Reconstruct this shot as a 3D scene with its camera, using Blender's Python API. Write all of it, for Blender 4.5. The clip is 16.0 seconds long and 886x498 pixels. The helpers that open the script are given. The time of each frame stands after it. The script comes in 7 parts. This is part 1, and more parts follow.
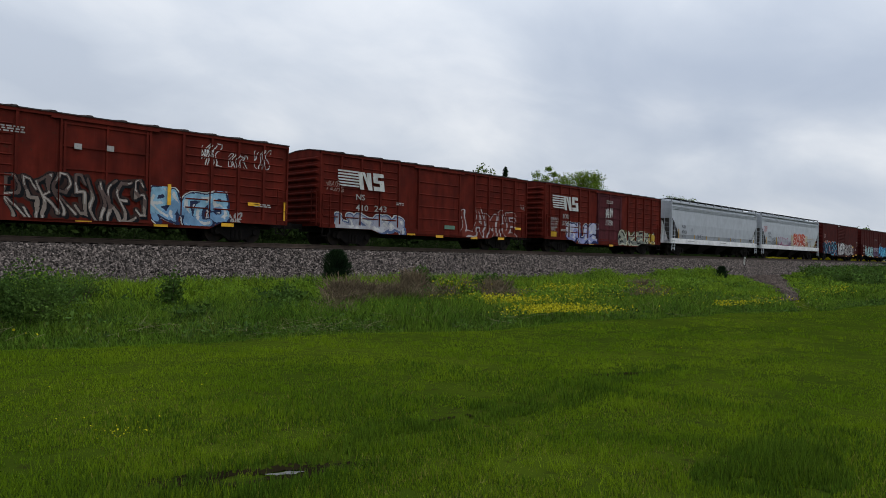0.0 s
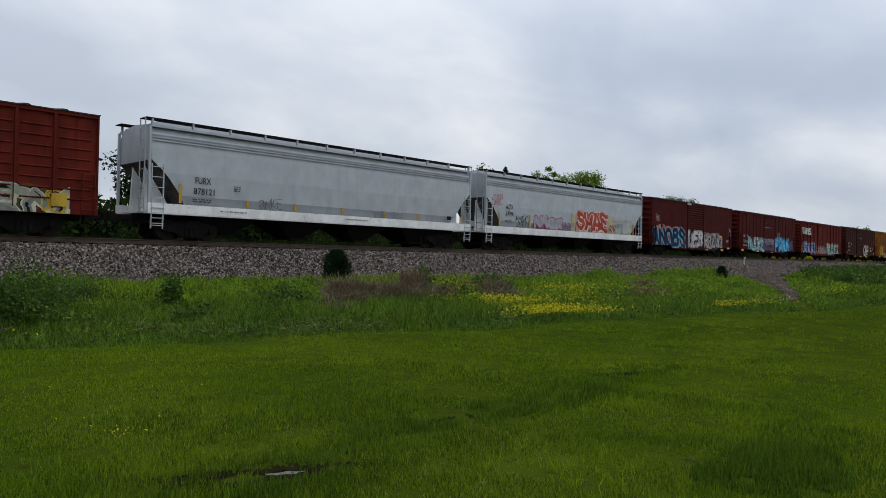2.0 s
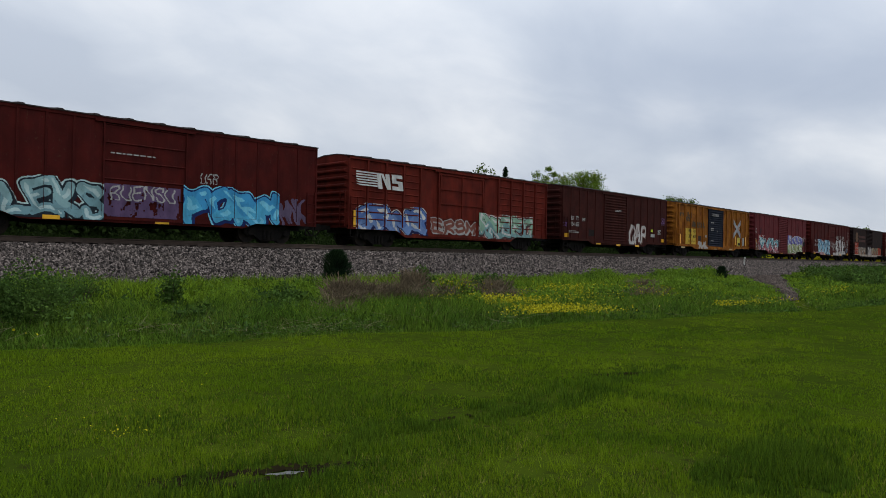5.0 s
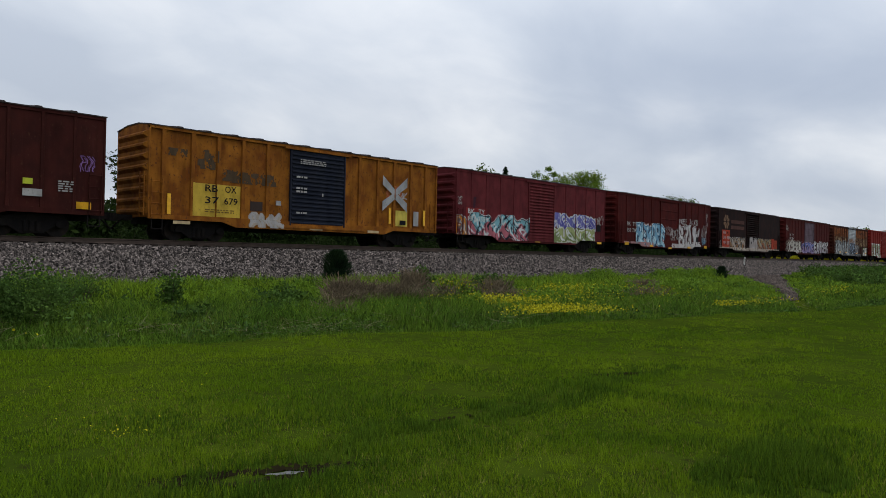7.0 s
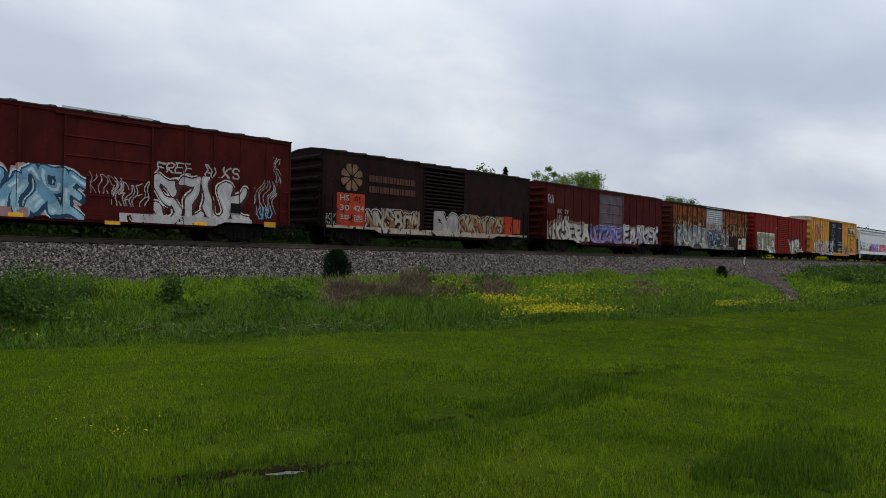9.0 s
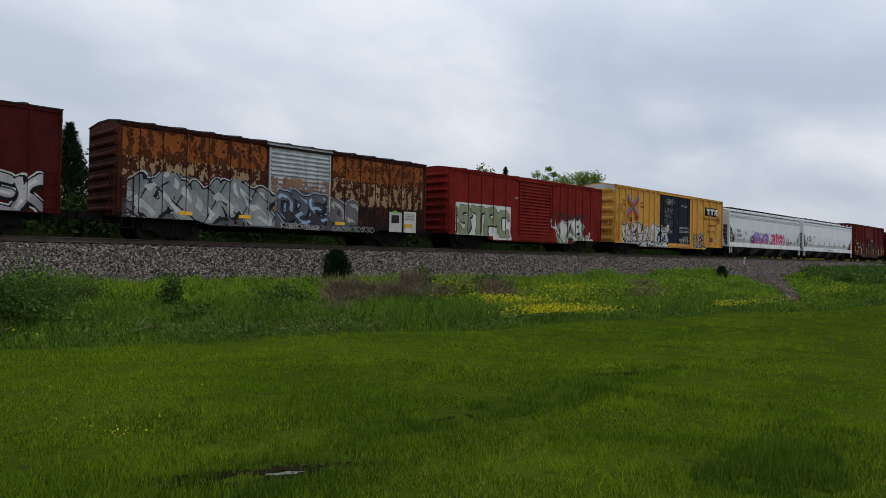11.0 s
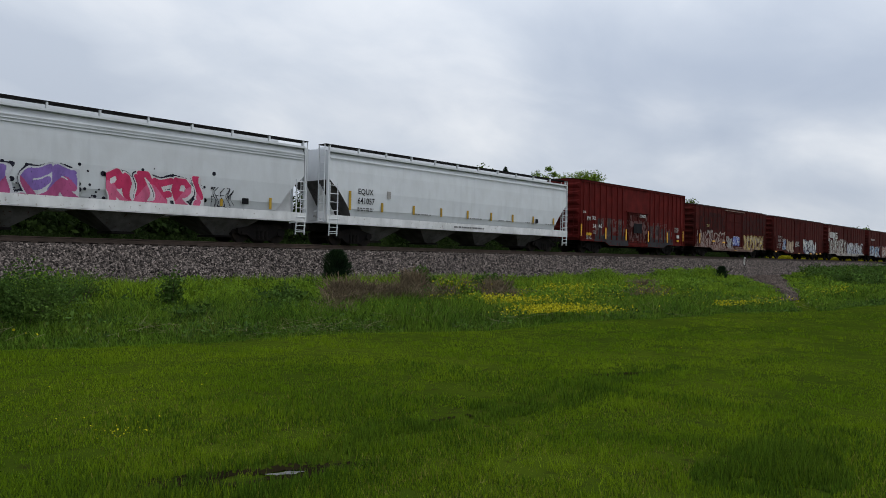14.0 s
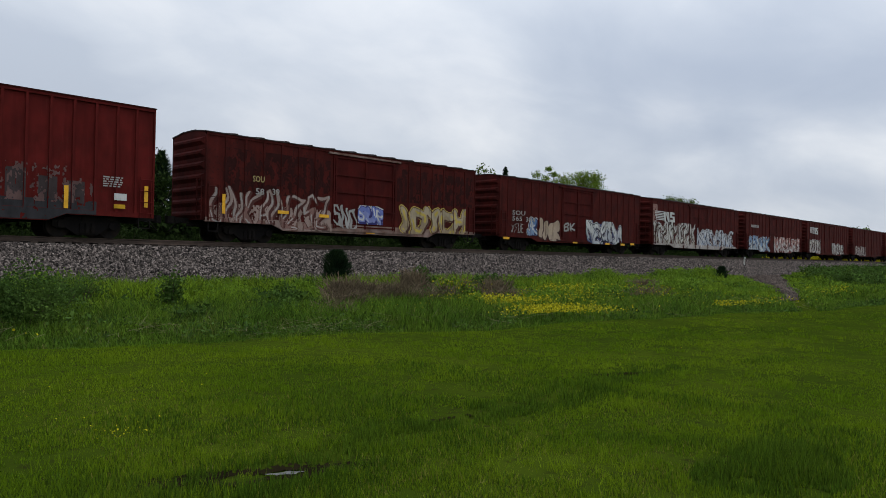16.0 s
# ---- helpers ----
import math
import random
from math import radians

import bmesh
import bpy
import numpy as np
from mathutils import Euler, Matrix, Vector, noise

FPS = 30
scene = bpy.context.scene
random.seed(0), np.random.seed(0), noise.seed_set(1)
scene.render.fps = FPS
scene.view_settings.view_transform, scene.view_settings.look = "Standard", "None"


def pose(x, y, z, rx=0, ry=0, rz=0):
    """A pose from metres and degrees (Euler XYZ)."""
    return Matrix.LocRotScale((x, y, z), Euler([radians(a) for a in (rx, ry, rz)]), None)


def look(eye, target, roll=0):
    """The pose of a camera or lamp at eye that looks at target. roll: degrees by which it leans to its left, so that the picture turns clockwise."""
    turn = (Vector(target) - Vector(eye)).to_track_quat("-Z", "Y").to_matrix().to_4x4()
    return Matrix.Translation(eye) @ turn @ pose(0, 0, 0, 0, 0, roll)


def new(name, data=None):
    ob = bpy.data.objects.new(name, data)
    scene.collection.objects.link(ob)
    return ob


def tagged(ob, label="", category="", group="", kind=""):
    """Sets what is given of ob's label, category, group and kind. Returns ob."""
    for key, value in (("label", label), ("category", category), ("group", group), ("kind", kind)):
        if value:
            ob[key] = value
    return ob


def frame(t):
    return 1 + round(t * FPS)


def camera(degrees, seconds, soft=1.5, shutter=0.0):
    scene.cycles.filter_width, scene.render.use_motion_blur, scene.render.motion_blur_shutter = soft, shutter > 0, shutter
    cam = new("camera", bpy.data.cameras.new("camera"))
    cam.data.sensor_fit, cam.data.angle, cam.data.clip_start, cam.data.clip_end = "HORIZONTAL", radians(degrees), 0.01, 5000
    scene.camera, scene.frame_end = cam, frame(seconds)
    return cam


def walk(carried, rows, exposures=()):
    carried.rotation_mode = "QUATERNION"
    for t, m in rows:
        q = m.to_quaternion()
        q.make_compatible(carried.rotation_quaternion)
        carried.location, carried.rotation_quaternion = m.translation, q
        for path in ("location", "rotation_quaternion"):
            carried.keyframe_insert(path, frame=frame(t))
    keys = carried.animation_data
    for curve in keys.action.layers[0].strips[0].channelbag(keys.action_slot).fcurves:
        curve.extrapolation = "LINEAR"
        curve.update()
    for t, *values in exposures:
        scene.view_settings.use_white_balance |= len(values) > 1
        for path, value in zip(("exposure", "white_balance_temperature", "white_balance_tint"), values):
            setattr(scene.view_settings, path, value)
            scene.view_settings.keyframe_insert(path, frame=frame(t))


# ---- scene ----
# ---- the camera: it stands still beside the lawn ----
cam = camera(63.9, 16.0, soft=0.75)
EYE = Vector((0.0, 0.0, 1.6))
YAW, PITCH = radians(45.95), radians(0.51)
AIM = EYE + Vector((math.sin(YAW) * math.cos(PITCH), math.cos(YAW) * math.cos(PITCH), math.sin(PITCH))) * 10
walk(cam, [(0.0, look(EYE, AIM, 1.16)), (16.0, look(EYE, AIM, 1.16))], exposures=[(0.0, 0.0), (16.0, 0.0)])

# ---- sky, sun ----
SUN_DIR = Vector((0.16, -0.22, 0.95)).normalized()
world = bpy.data.worlds.new("overcast_sky")
scene.world = world
world.use_nodes = True


def overcast():
    nt = world.node_tree
    nt.nodes.clear()
    N, L = nt.nodes.new, nt.links.new
    out, bg = N("ShaderNodeOutputWorld"), N("ShaderNodeBackground")
    sky = N("ShaderNodeTexSky")
    sky.sky_type, sky.sun_disc = "NISHITA", False
    sky.sun_elevation = math.asin(SUN_DIR.z)
    sky.sun_rotation = math.atan2(SUN_DIR.x, SUN_DIR.y)
    tex = N("ShaderNodeTexCoord")
    sep = N("ShaderNodeSeparateXYZ")
    L(tex.outputs["Generated"], sep.inputs[0])
    up = N("ShaderNodeMath")
    up.operation, up.inputs[1].default_value = "MAXIMUM", 0.0
    L(sep.outputs["Z"], up.inputs[0])
    lift = N("ShaderNodeMath")
    lift.operation, lift.inputs[1].default_value = "ADD", 0.34
    L(up.outputs[0], lift.inputs[0])
    flat = N("ShaderNodeVectorMath")
    flat.operation = "DIVIDE"
    L(tex.outputs["Generated"], flat.inputs[0])
    three = N("ShaderNodeCombineXYZ")
    L(lift.outputs[0], three.inputs[0])
    L(lift.outputs[0], three.inputs[1])
    three.inputs[2].default_value = 1.0
    L(three.outputs[0], flat.inputs[1])
    mp = N("ShaderNodeMapping")
    mp.inputs["Location"].default_value = (3.3, 1.7, 0.0)
    mp.inputs["Rotation"].default_value = (0, 0, radians(-40))
    mp.inputs["Scale"].default_value = (0.8, 1.0, 0.4)
    L(flat.outputs[0], mp.inputs[0])
    big, small = N("ShaderNodeTexNoise"), N("ShaderNodeTexNoise")
    for n, s, d, r, w in ((big, 0.85, 3, 0.45, 0.2), (small, 3.0, 6, 0.5, 0.25)):
        n.inputs["Scale"].default_value, n.inputs["Detail"].default_value = s, d
        n.inputs["Roughness"].default_value, n.inputs["Distortion"].default_value = r, w
        L(mp.outputs[0], n.inputs["Vector"])
    mix = N("ShaderNodeMix")
    mix.inputs[0].default_value = 0.36
    L(big.outputs["Fac"], mix.inputs[2])
    L(small.outputs["Fac"], mix.inputs[3])
    ramp = N("ShaderNodeValToRGB")
    e = ramp.color_ramp.elements
    e[0].position, e[0].color = 0.37, (0.52, 0.58, 0.68, 1)
    e[1].position, e[1].color = 0.585, (0.83, 0.86, 0.905, 1)
    m = e.new(0.47)
    m.color = (0.63, 0.685, 0.77, 1)
    L(mix.outputs[0], ramp.inputs[0])
    # heavier banks of rain cloud with ragged edges
    cloud = ramp.outputs[0]
    for azimuth, height, wide, tall, thick in ((72.0, 13.0, 16.0, 7.0, 0.80), (79.0, 5.0, 12.0, 2.2, 0.45), (41.0, 12.0, 9.0, 3.0, 0.22)):
        a, h = radians(azimuth), radians(height)
        to = Vector((math.sin(a) * math.cos(h), math.cos(a) * math.cos(h), math.sin(h)))
        off, turn = N("ShaderNodeVectorMath"), N("ShaderNodeMapping")
        off.operation, off.inputs[1].default_value = "SUBTRACT", to
        L(tex.outputs["Generated"], off.inputs[0])
        turn.inputs["Rotation"].default_value = (0, 0, a)
        turn.inputs["Scale"].default_value = (1 / math.sin(radians(wide)), 1.0, 1 / math.sin(radians(tall)))
        L(off.outputs[0], turn.inputs[0])
        size, ragged, fall = N("ShaderNodeVectorMath"), N("ShaderNodeMath"), N("ShaderNodeMapRange")
        size.operation = "LENGTH"
        L(turn.outputs[0], size.inputs[0])
        ragged.operation, ragged.inputs[1].default_value = "MULTIPLY_ADD", 2.6
        L(mix.outputs[0], ragged.inputs[0])
        L(size.outputs["Value"], ragged.inputs[2])
        fall.interpolation_type = "SMOOTHSTEP"
        fall.inputs["From Min"].default_value, fall.inputs["From Max"].default_value = 1.0, 2.5
        fall.inputs["To Min"].default_value, fall.inputs["To Max"].default_value = thick, 0.0
        L(ragged.outputs[0], fall.inputs["Value"])
        bank = N("ShaderNodeMix")
        bank.data_type = "RGBA"
        bank.inputs[7].default_value = (0.40, 0.465, 0.585, 1)
        L(fall.outputs[0], bank.inputs[0])
        L(cloud, bank.inputs[6])
        cloud = bank.outputs[2]
    both = N("ShaderNodeMix")
    both.data_type = "RGBA"
    both.inputs[0].default_value = 0.05
    dim = N("ShaderNodeMix")
    dim.data_type, dim.blend_type = "RGBA", "MULTIPLY"
    dim.inputs[0].default_value = 1.0
    dim.inputs[7].default_value = (0.1, 0.1, 0.1, 1)
    L(sky.outputs[0], dim.inputs[6])
    L(cloud, both.inputs[6])
    L(dim.outputs[2], both.inputs[7])
    L(both.outputs[2], bg.inputs["Color"])
    # an overcast sky is brighter overhead than at the horizon
    grade = N("ShaderNodeMath")
    grade.operation = "MULTIPLY_ADD"
    grade.inputs[1].default_value, grade.inputs[2].default_value = 0.66, 0.86
    L(up.outputs[0], grade.inputs[0])
    glow, total = N("ShaderNodeVectorMath"), N("ShaderNodeMath")
    glow.operation, glow.inputs[1].default_value = "DOT_PRODUCT", SUN_DIR
    L(tex.outputs["Generated"], glow.inputs[0])
    total.operation, total.inputs[1].default_value = "MULTIPLY_ADD", 0.22
    L(glow.outputs["Value"], total.inputs[0])
    L(grade.outputs[0], total.inputs[2])
    grade = N("ShaderNodeMath")
    grade.operation, grade.inputs[1].default_value = "MAXIMUM", 0.3
    L(total.outputs[0], grade.inputs[0])
    L(grade.outputs[0], bg.inputs["Strength"])
    L(bg.outputs[0], out.inputs[0])


overcast()
sun = new("sun", bpy.data.lights.new("sun", "SUN"))
sun.data.energy, sun.data.angle, sun.data.color = 1.0, radians(30), (1.0, 0.96, 0.9)
sun.matrix_world = look(SUN_DIR * 200, (0, 0, 0))

# ---- the plan ----
TRACK_Y, RAIL_Z, SIDE = 28.25, 1.98, 1.5
K = 1.07
# near corner posts of the cars, in metres along the track at the start (divided by K), and the kind of car
ROWS = [
    ("box", 4.4, 18.93), ("box", 20.56, 35.11), ("box", 36.86, 51.33), ("hopper", 53.01, 70.12), ("hopper", 71.29, 88.38),
    ("box", 89.89, 104.28), ("box", 105.96, 120.67), ("box", 122.4, 137.34), ("box", 139.0, 152.59), ("box", 154.07, 168.62),
    ("box", 170.06, 184.51), ("box", 186.16, 200.91), ("box", 202.57, 217.17), ("box", 218.91, 233.36), ("box", 235.18, 249.99),
    ("box", 251.72, 266.22), ("box", 267.99, 285.5), ("hopper", 286.9, 305.25), ("hopper", 306.35, 324.58), ("box", 326.14, 340.7),
    ("box", 342.65, 357.93), ("box", 360.0, 375.6), ("box", 377.4, 393.23), ("box", 394.96, 410.23), ("box", 411.88, 427.63),
    ("box", 429.3, 444.2), ("box", 445.9, 460.8),
]


def gone(t):
    """How far the train has come after t seconds."""
    return K * (20.465 * t + 0.0722 * (t - 8) ** 2 / 2 - 0.000527 * (t - 8) ** 3 / 6)


def edge(x):
    """Where the mown lawn ends."""
    return max(12.75 - 0.197 * x, 3.0 if x > 0 else 0) + 0.25 * math.sin(x * 0.9) + 0.2 * math.sin(x * 0.37 + 1)


def smooth(a, b, v):
    v = min(max((v - a) / (b - a), 0.0), 1.0)
    return v * v * (3 - 2 * v)


def puddle(x, y):
    """Over 0 inside the wet hollow in the lawn."""
    u, v = (x - 2.85) * 0.91 - (y - 4.42) * 0.42, (x - 2.85) * 0.42 + (y - 4.42) * 0.91
    return 1 - (u / 0.75) ** 2 - (v / 0.16) ** 2 + 0.7 * noise.noise((x * 3, y * 3, 7))


def ground_z(x, y):
    e = edge(x)
    z = 0.25 * smooth(e + 4, 23, y) - 0.2 * smooth(e - 0.2, e + 1.5, y) * (1 - smooth(e + 3, e + 8, y))
    z += 1.1 * smooth(25.0, 28.0, y)
    far = smooth(2, 14, math.hypot(x - 2.5, y - 4.0))
    z += 0.05 * noise.noise((x * 0.35, y * 0.35, 0)) * far + 0.07 * noise.noise((x * 0.1, y * 0.1, 4)) * far
    return z - 0.02 * smooth(-0.6, 0.6, puddle(x, y))


# ---- materials ----
def nodes_of(m):
    nt = m.node_tree
    return nt.nodes, nt.links, nt.nodes["Principled BSDF"]


def surface(name, base, second, third=None, scales=(2.0, 14.0), stretch=(1, 1, 1), rough=0.7, spec=0.3, metal=0.0, bump=0.0, cover=(0.42, 0.66), island=0.0, object_random=0.0, third_cover=(0.6, 0.72)):
    """Two tones by large noise, a third in fine specks, with relief and a chance tint by island or by object."""
    m = bpy.data.materials.new(name)
    m.use_nodes = True
    nodes, links, bsdf = nodes_of(m)
    tex, mp = nodes.new("ShaderNodeTexCoord"), nodes.new("ShaderNodeMapping")
    mp.inputs["Scale"].default_value = stretch
    links.new(tex.outputs["Object"], mp.inputs[0])

    def grain(scale, a, b, detail):
        n, r = nodes.new("ShaderNodeTexNoise"), nodes.new("ShaderNodeMapRange")
        n.inputs["Scale"].default_value, n.inputs["Detail"].default_value = scale, detail
        links.new(mp.outputs[0], n.inputs["Vector"])
        r.inputs["From Min"].default_value, r.inputs["From Max"].default_value = a, b
        links.new(n.outputs["Fac"], r.inputs["Value"])
        return n, r

    big, big_r = grain(scales[0], cover[0], cover[1], 4)
    fine, fine_r = grain(scales[1], third_cover[0], third_cover[1], 3)
    mix = nodes.new("ShaderNodeMix")
    mix.data_type = "RGBA"
    mix.inputs[6].default_value, mix.inputs[7].default_value = (*base, 1), (*second, 1)
    links.new(big_r.outputs[0], mix.inputs[0])
    colour = mix.outputs[2]
    if third:
        more = nodes.new("ShaderNodeMix")
        more.data_type = "RGBA"
        more.inputs[7].default_value = (*third, 1)
        links.new(colour, more.inputs[6])
        links.new(fine_r.outputs[0], more.inputs[0])
        colour = more.outputs[2]
    if island or object_random:
        hsv, rng = nodes.new("ShaderNodeHueSaturation"), nodes.new("ShaderNodeMapRange")
        src = nodes.new("ShaderNodeNewGeometry").outputs["Random Per Island"] if island else nodes.new("ShaderNodeObjectInfo").outputs["Random"]
        k = island or object_random
        rng.inputs["To Min"].default_value, rng.inputs["To Max"].default_value = 1 - k, 1 + k
        links.new(src, rng.inputs["Value"])
        links.new(rng.outputs[0], hsv.inputs["Value"])
        links.new(colour, hsv.inputs["Color"])
        colour = hsv.outputs[0]
    links.new(colour, bsdf.inputs["Base Color"])
    bsdf.inputs["Roughness"].default_value, bsdf.inputs["Metallic"].default_value = rough, metal
    bsdf.inputs["Specular IOR Level"].default_value = spec
    if bump:
        b = nodes.new("ShaderNodeBump")
        b.inputs["Strength"].default_value, b.inputs["Distance"].default_value = bump, 0.02
        links.new(fine.outputs["Fac"], b.inputs["Height"])
        links.new(b.outputs[0], bsdf.inputs["Normal"])
    return m


def foliage(name, base, second, third=None, scales=(0.5, 6.0), island=0.35, glow_through=0.35, cover=(0.4, 0.65)):
    m = surface(name, base, second, third, scales, rough=0.9, spec=0.08, island=island, cover=cover)
    nodes, links, bsdf = nodes_of(m)
    tr, mx = nodes.new("ShaderNodeBsdfTranslucent"), nodes.new("ShaderNodeMixShader")
    links.new(bsdf.inputs["Base Color"].links[0].from_socket, tr.inputs["Color"])
    mx.inputs[0].default_value = glow_through
    links.new(bsdf.outputs[0], mx.inputs[1])
    links.new(tr.outputs[0], mx.inputs[2])
    links.new(mx.outputs[0], nodes["Material Output"].inputs[0])
    return m


def car_paint(name, base, worn, rust=(0.06, 0.022, 0.014), amount=0.62, grime=1.0):
    """Weathered enamel: vertical streaks of a worn tone, rust in specks."""
    base, worn = [v * 0.80 for v in base], [v * 0.74 for v in worn]
    m = surface(name, base, worn, rust, (1.6, 9.0), (1.2, 1.2, 0.85), 0.75, 0.05, 0.0, 0.12, (0.36, 0.64), 0, 0.06, (amount, amount + 0.12))
    # rain streaks of grime and paler chalked paint
    nodes, links, bsdf = nodes_of(m)
    tex = nodes.new("ShaderNodeTexCoord")
    colour = bsdf.inputs["Base Color"].links[0].from_socket
    for stretch, scale, a, b, tone, fac in (((2.2, 2.2, 0.26), 1.4, 0.52, 0.76, [v * 0.30 for v in base], 0.55), ((1.0, 1.0, 0.6), 0.8, 0.48, 0.75, [v * 0.5 for v in base], 0.6), ((7.0, 7.0, 0.25), 2.0, 0.60, 0.80, [min(1, v * 1.35 + 0.012) for v in base], 0.28)):
        mp, n, r, mix = nodes.new("ShaderNodeMapping"), nodes.new("ShaderNodeTexNoise"), nodes.new("ShaderNodeMapRange"), nodes.new("ShaderNodeMix")
        mp.inputs["Scale"].default_value = stretch
        mp.inputs["Location"].default_value = (scale * 3.1 + len(name), 1.7, 0.4)
        n.inputs["Scale"].default_value, n.inputs["Detail"].default_value = scale, 5
        r.inputs["From Min"].default_value, r.inputs["From Max"].default_value, r.inputs["To Max"].default_value = a, b, fac * grime
        mix.data_type = "RGBA"
        mix.inputs[7].default_value = (*tone, 1)
        links.new(tex.outputs["Object"], mp.inputs[0])
        links.new(mp.outputs[0], n.inputs["Vector"])
        links.new(n.outputs["Fac"], r.inputs["Value"])
        links.new(r.outputs[0], mix.inputs[0])
        links.new(colour, mix.inputs[6])
        colour = mix.outputs[2]
    links.new(colour, bsdf.inputs["Base Color"])
    return m


PALETTE = {}


def spray(c, worn=0.68):
    """Sprayed or stencilled paint, a little worn."""
    key = (tuple(c), worn)
    if key not in PALETTE:
        c = [v * 0.86 for v in c]
        PALETTE[key] = surface("spray_paint", c, [v * worn for v in c], [v * 0.5 + 0.05 * sum(c) / 3 for v in c], (3.0, 18.0), (1, 1, 0.5), 0.7, 0.06, 0, 0, (0.4, 0.7), 0, 0, (0.60, 0.75))
    return PALETTE[key]


STEEL_DARK = surface("sooty_steel", (0.009, 0.008, 0.008), (0.014, 0.012, 0.011), (0.024, 0.015, 0.011), (3, 20), rough=0.9, spec=0.08, bump=0.2)
WHEEL_STEEL = surface("wheel_steel", (0.014, 0.012, 0.011), (0.026, 0.019, 0.015), None, (4, 20), rough=0.75, spec=0.1)
ROOF_DARK = surface("roof_grime", (0.026, 0.018, 0.017), (0.055, 0.044, 0.042), (0.16, 0.15, 0.145), (1.2, 8), rough=0.8, third_cover=(0.62, 0.75))
ROOF_ZINC = surface("roof_zinc", (0.34, 0.36, 0.37), (0.24, 0.25, 0.26), (0.15, 0.09, 0.06), (1.2, 8), rough=0.5, metal=0.4)
REFLECT = surface("yellow_reflector", (0.75, 0.40, 0.02), (0.62, 0.32, 0.02), None, (6, 20), rough=0.4)
WHITE = (0.62, 0.62, 0.60)
FADED = (0.40, 0.385, 0.37)
BLACK = (0.012, 0.012, 0.014)


# ---- mesh helpers ----
class Geo:
    """Gathers quads and polygons for one mesh."""

    def __init__(self):
        self.v, self.f, self.m = [], [], []

    def poly(self, pts, mat=0):
        i = len(self.v)
        self.v += [tuple(p) for p in pts]
        self.f.append(tuple(range(i, i + len(pts))))
        self.m.append(mat)

    def hexa(self, c, mat=0):
        """Eight corners: bottom ring, then top ring, both anticlockwise from above."""
        i = len(self.v)
        self.v += [tuple(p) for p in c]
        self.f += [(i + 3, i + 2, i + 1, i), (i + 4, i + 5, i + 6, i + 7)] + [(i + a, i + (a + 1) % 4, i + 4 + (a + 1) % 4, i + 4 + a) for a in range(4)]
        self.m += [mat] * 6

    def box(self, a, b, mat=0):
        (x0, y0, z0), (x1, y1, z1) = a, b
        self.hexa([(x0, y0, z0), (x1, y0, z0), (x1, y1, z0), (x0, y1, z0), (x0, y0, z1), (x1, y0, z1), (x1, y1, z1), (x0, y1, z1)], mat)

    def prism(self, outline, axis, a, b, mat=0):
        """An outline extruded along x (points y, z), y (points x, z) or z (points x, y)."""
        place = {"x": lambda p, q: (q, p[0], p[1]), "y": lambda p, q: (p[0], q, p[1]), "z": lambda p, q: (p[0], p[1], q)}[axis]
        n, i = len(outline), len(self.v)
        self.v += [place(p, a) for p in outline] + [place(p, b) for p in outline]
        self.f += [tuple(range(i, i + n)), tuple(range(i + 2 * n - 1, i + n - 1, -1))]
        self.f += [(i + k, i + n + k, i + n + (k + 1) % n, i + (k + 1) % n) for k in range(n)]
        self.m += [mat] * (n + 2)

    def tube(self, p, q, r0, r1=None, n=8, mat=0, cap=True):
        p, q = Vector(p), Vector(q)
        r1 = r0 if r1 is None else r1
        d = (q - p).normalized()
        u = d.orthogonal().normalized()
        w = d.cross(u)
        i = len(self.v)
        for c, r in ((p, r0), (q, r1)):
            self.v += [tuple(c + (u * math.cos(2 * math.pi * k / n) + w * math.sin(2 * math.pi * k / n)) * r) for k in range(n)]
        self.f += [(i + k, i + (k + 1) % n, i + n + (k + 1) % n, i + n + k) for k in range(n)]
        self.m += [mat] * n
        if cap:
            self.f += [tuple(range(i + n - 1, i - 1, -1)), tuple(range(i + n, i + 2 * n))]
            self.m += [mat] * 2

    def mesh(self, name, *mats, fix=True):
        me = bpy.data.meshes.new(name)
        me.from_pydata(self.v, [], self.f)
        for m in mats:
            me.materials.append(m)
        if len(mats) > 1:
            me.polygons.foreach_set("material_index", self.m)
        if fix:
            bm = bmesh.new()
            bm.from_mesh(me)
            bmesh.ops.recalc_face_normals(bm, faces=bm.faces)
            bm.to_mesh(me)
            bm.free()
        return me


def part(name, geo, material, parent, label="", where=None):
    """One mesh under a thing or under a part; geo is a Geo or a finished mesh."""
    me = geo.mesh(name, *(material if isinstance(material, (list, tuple)) else [material])) if isinstance(geo, Geo) else geo
    ob = new(name, me)
    ob.parent = parent
    if where is not None:
        ob.matrix_basis = where
    return tagged(ob, label) if label else ob


def raw_mesh(name, verts, faces_per, mat, smooth_shade=False):
    """A large mesh from an array of corners, faces_per corners to a face, none shared."""
    verts = np.asarray(verts, dtype=np.float32).reshape(-1, 3)
    n = len(verts)
    me = bpy.data.meshes.new(name)
    me.vertices.add(n)
    me.vertices.foreach_set("co", verts.ravel())
    me.loops.add(n)
    me.loops.foreach_set("vertex_index", np.arange(n, dtype=np.int32))
    me.polygons.add(n // faces_per)
    me.polygons.foreach_set("loop_start", np.arange(0, n, faces_per, dtype=np.int32))
    me.polygons.foreach_set("loop_total", np.full(n // faces_per, faces_per, dtype=np.int32))
    me.update(calc_edges=True)
    me.materials.append(mat)
    return me


# ---- lettering ----
WORDS = {}


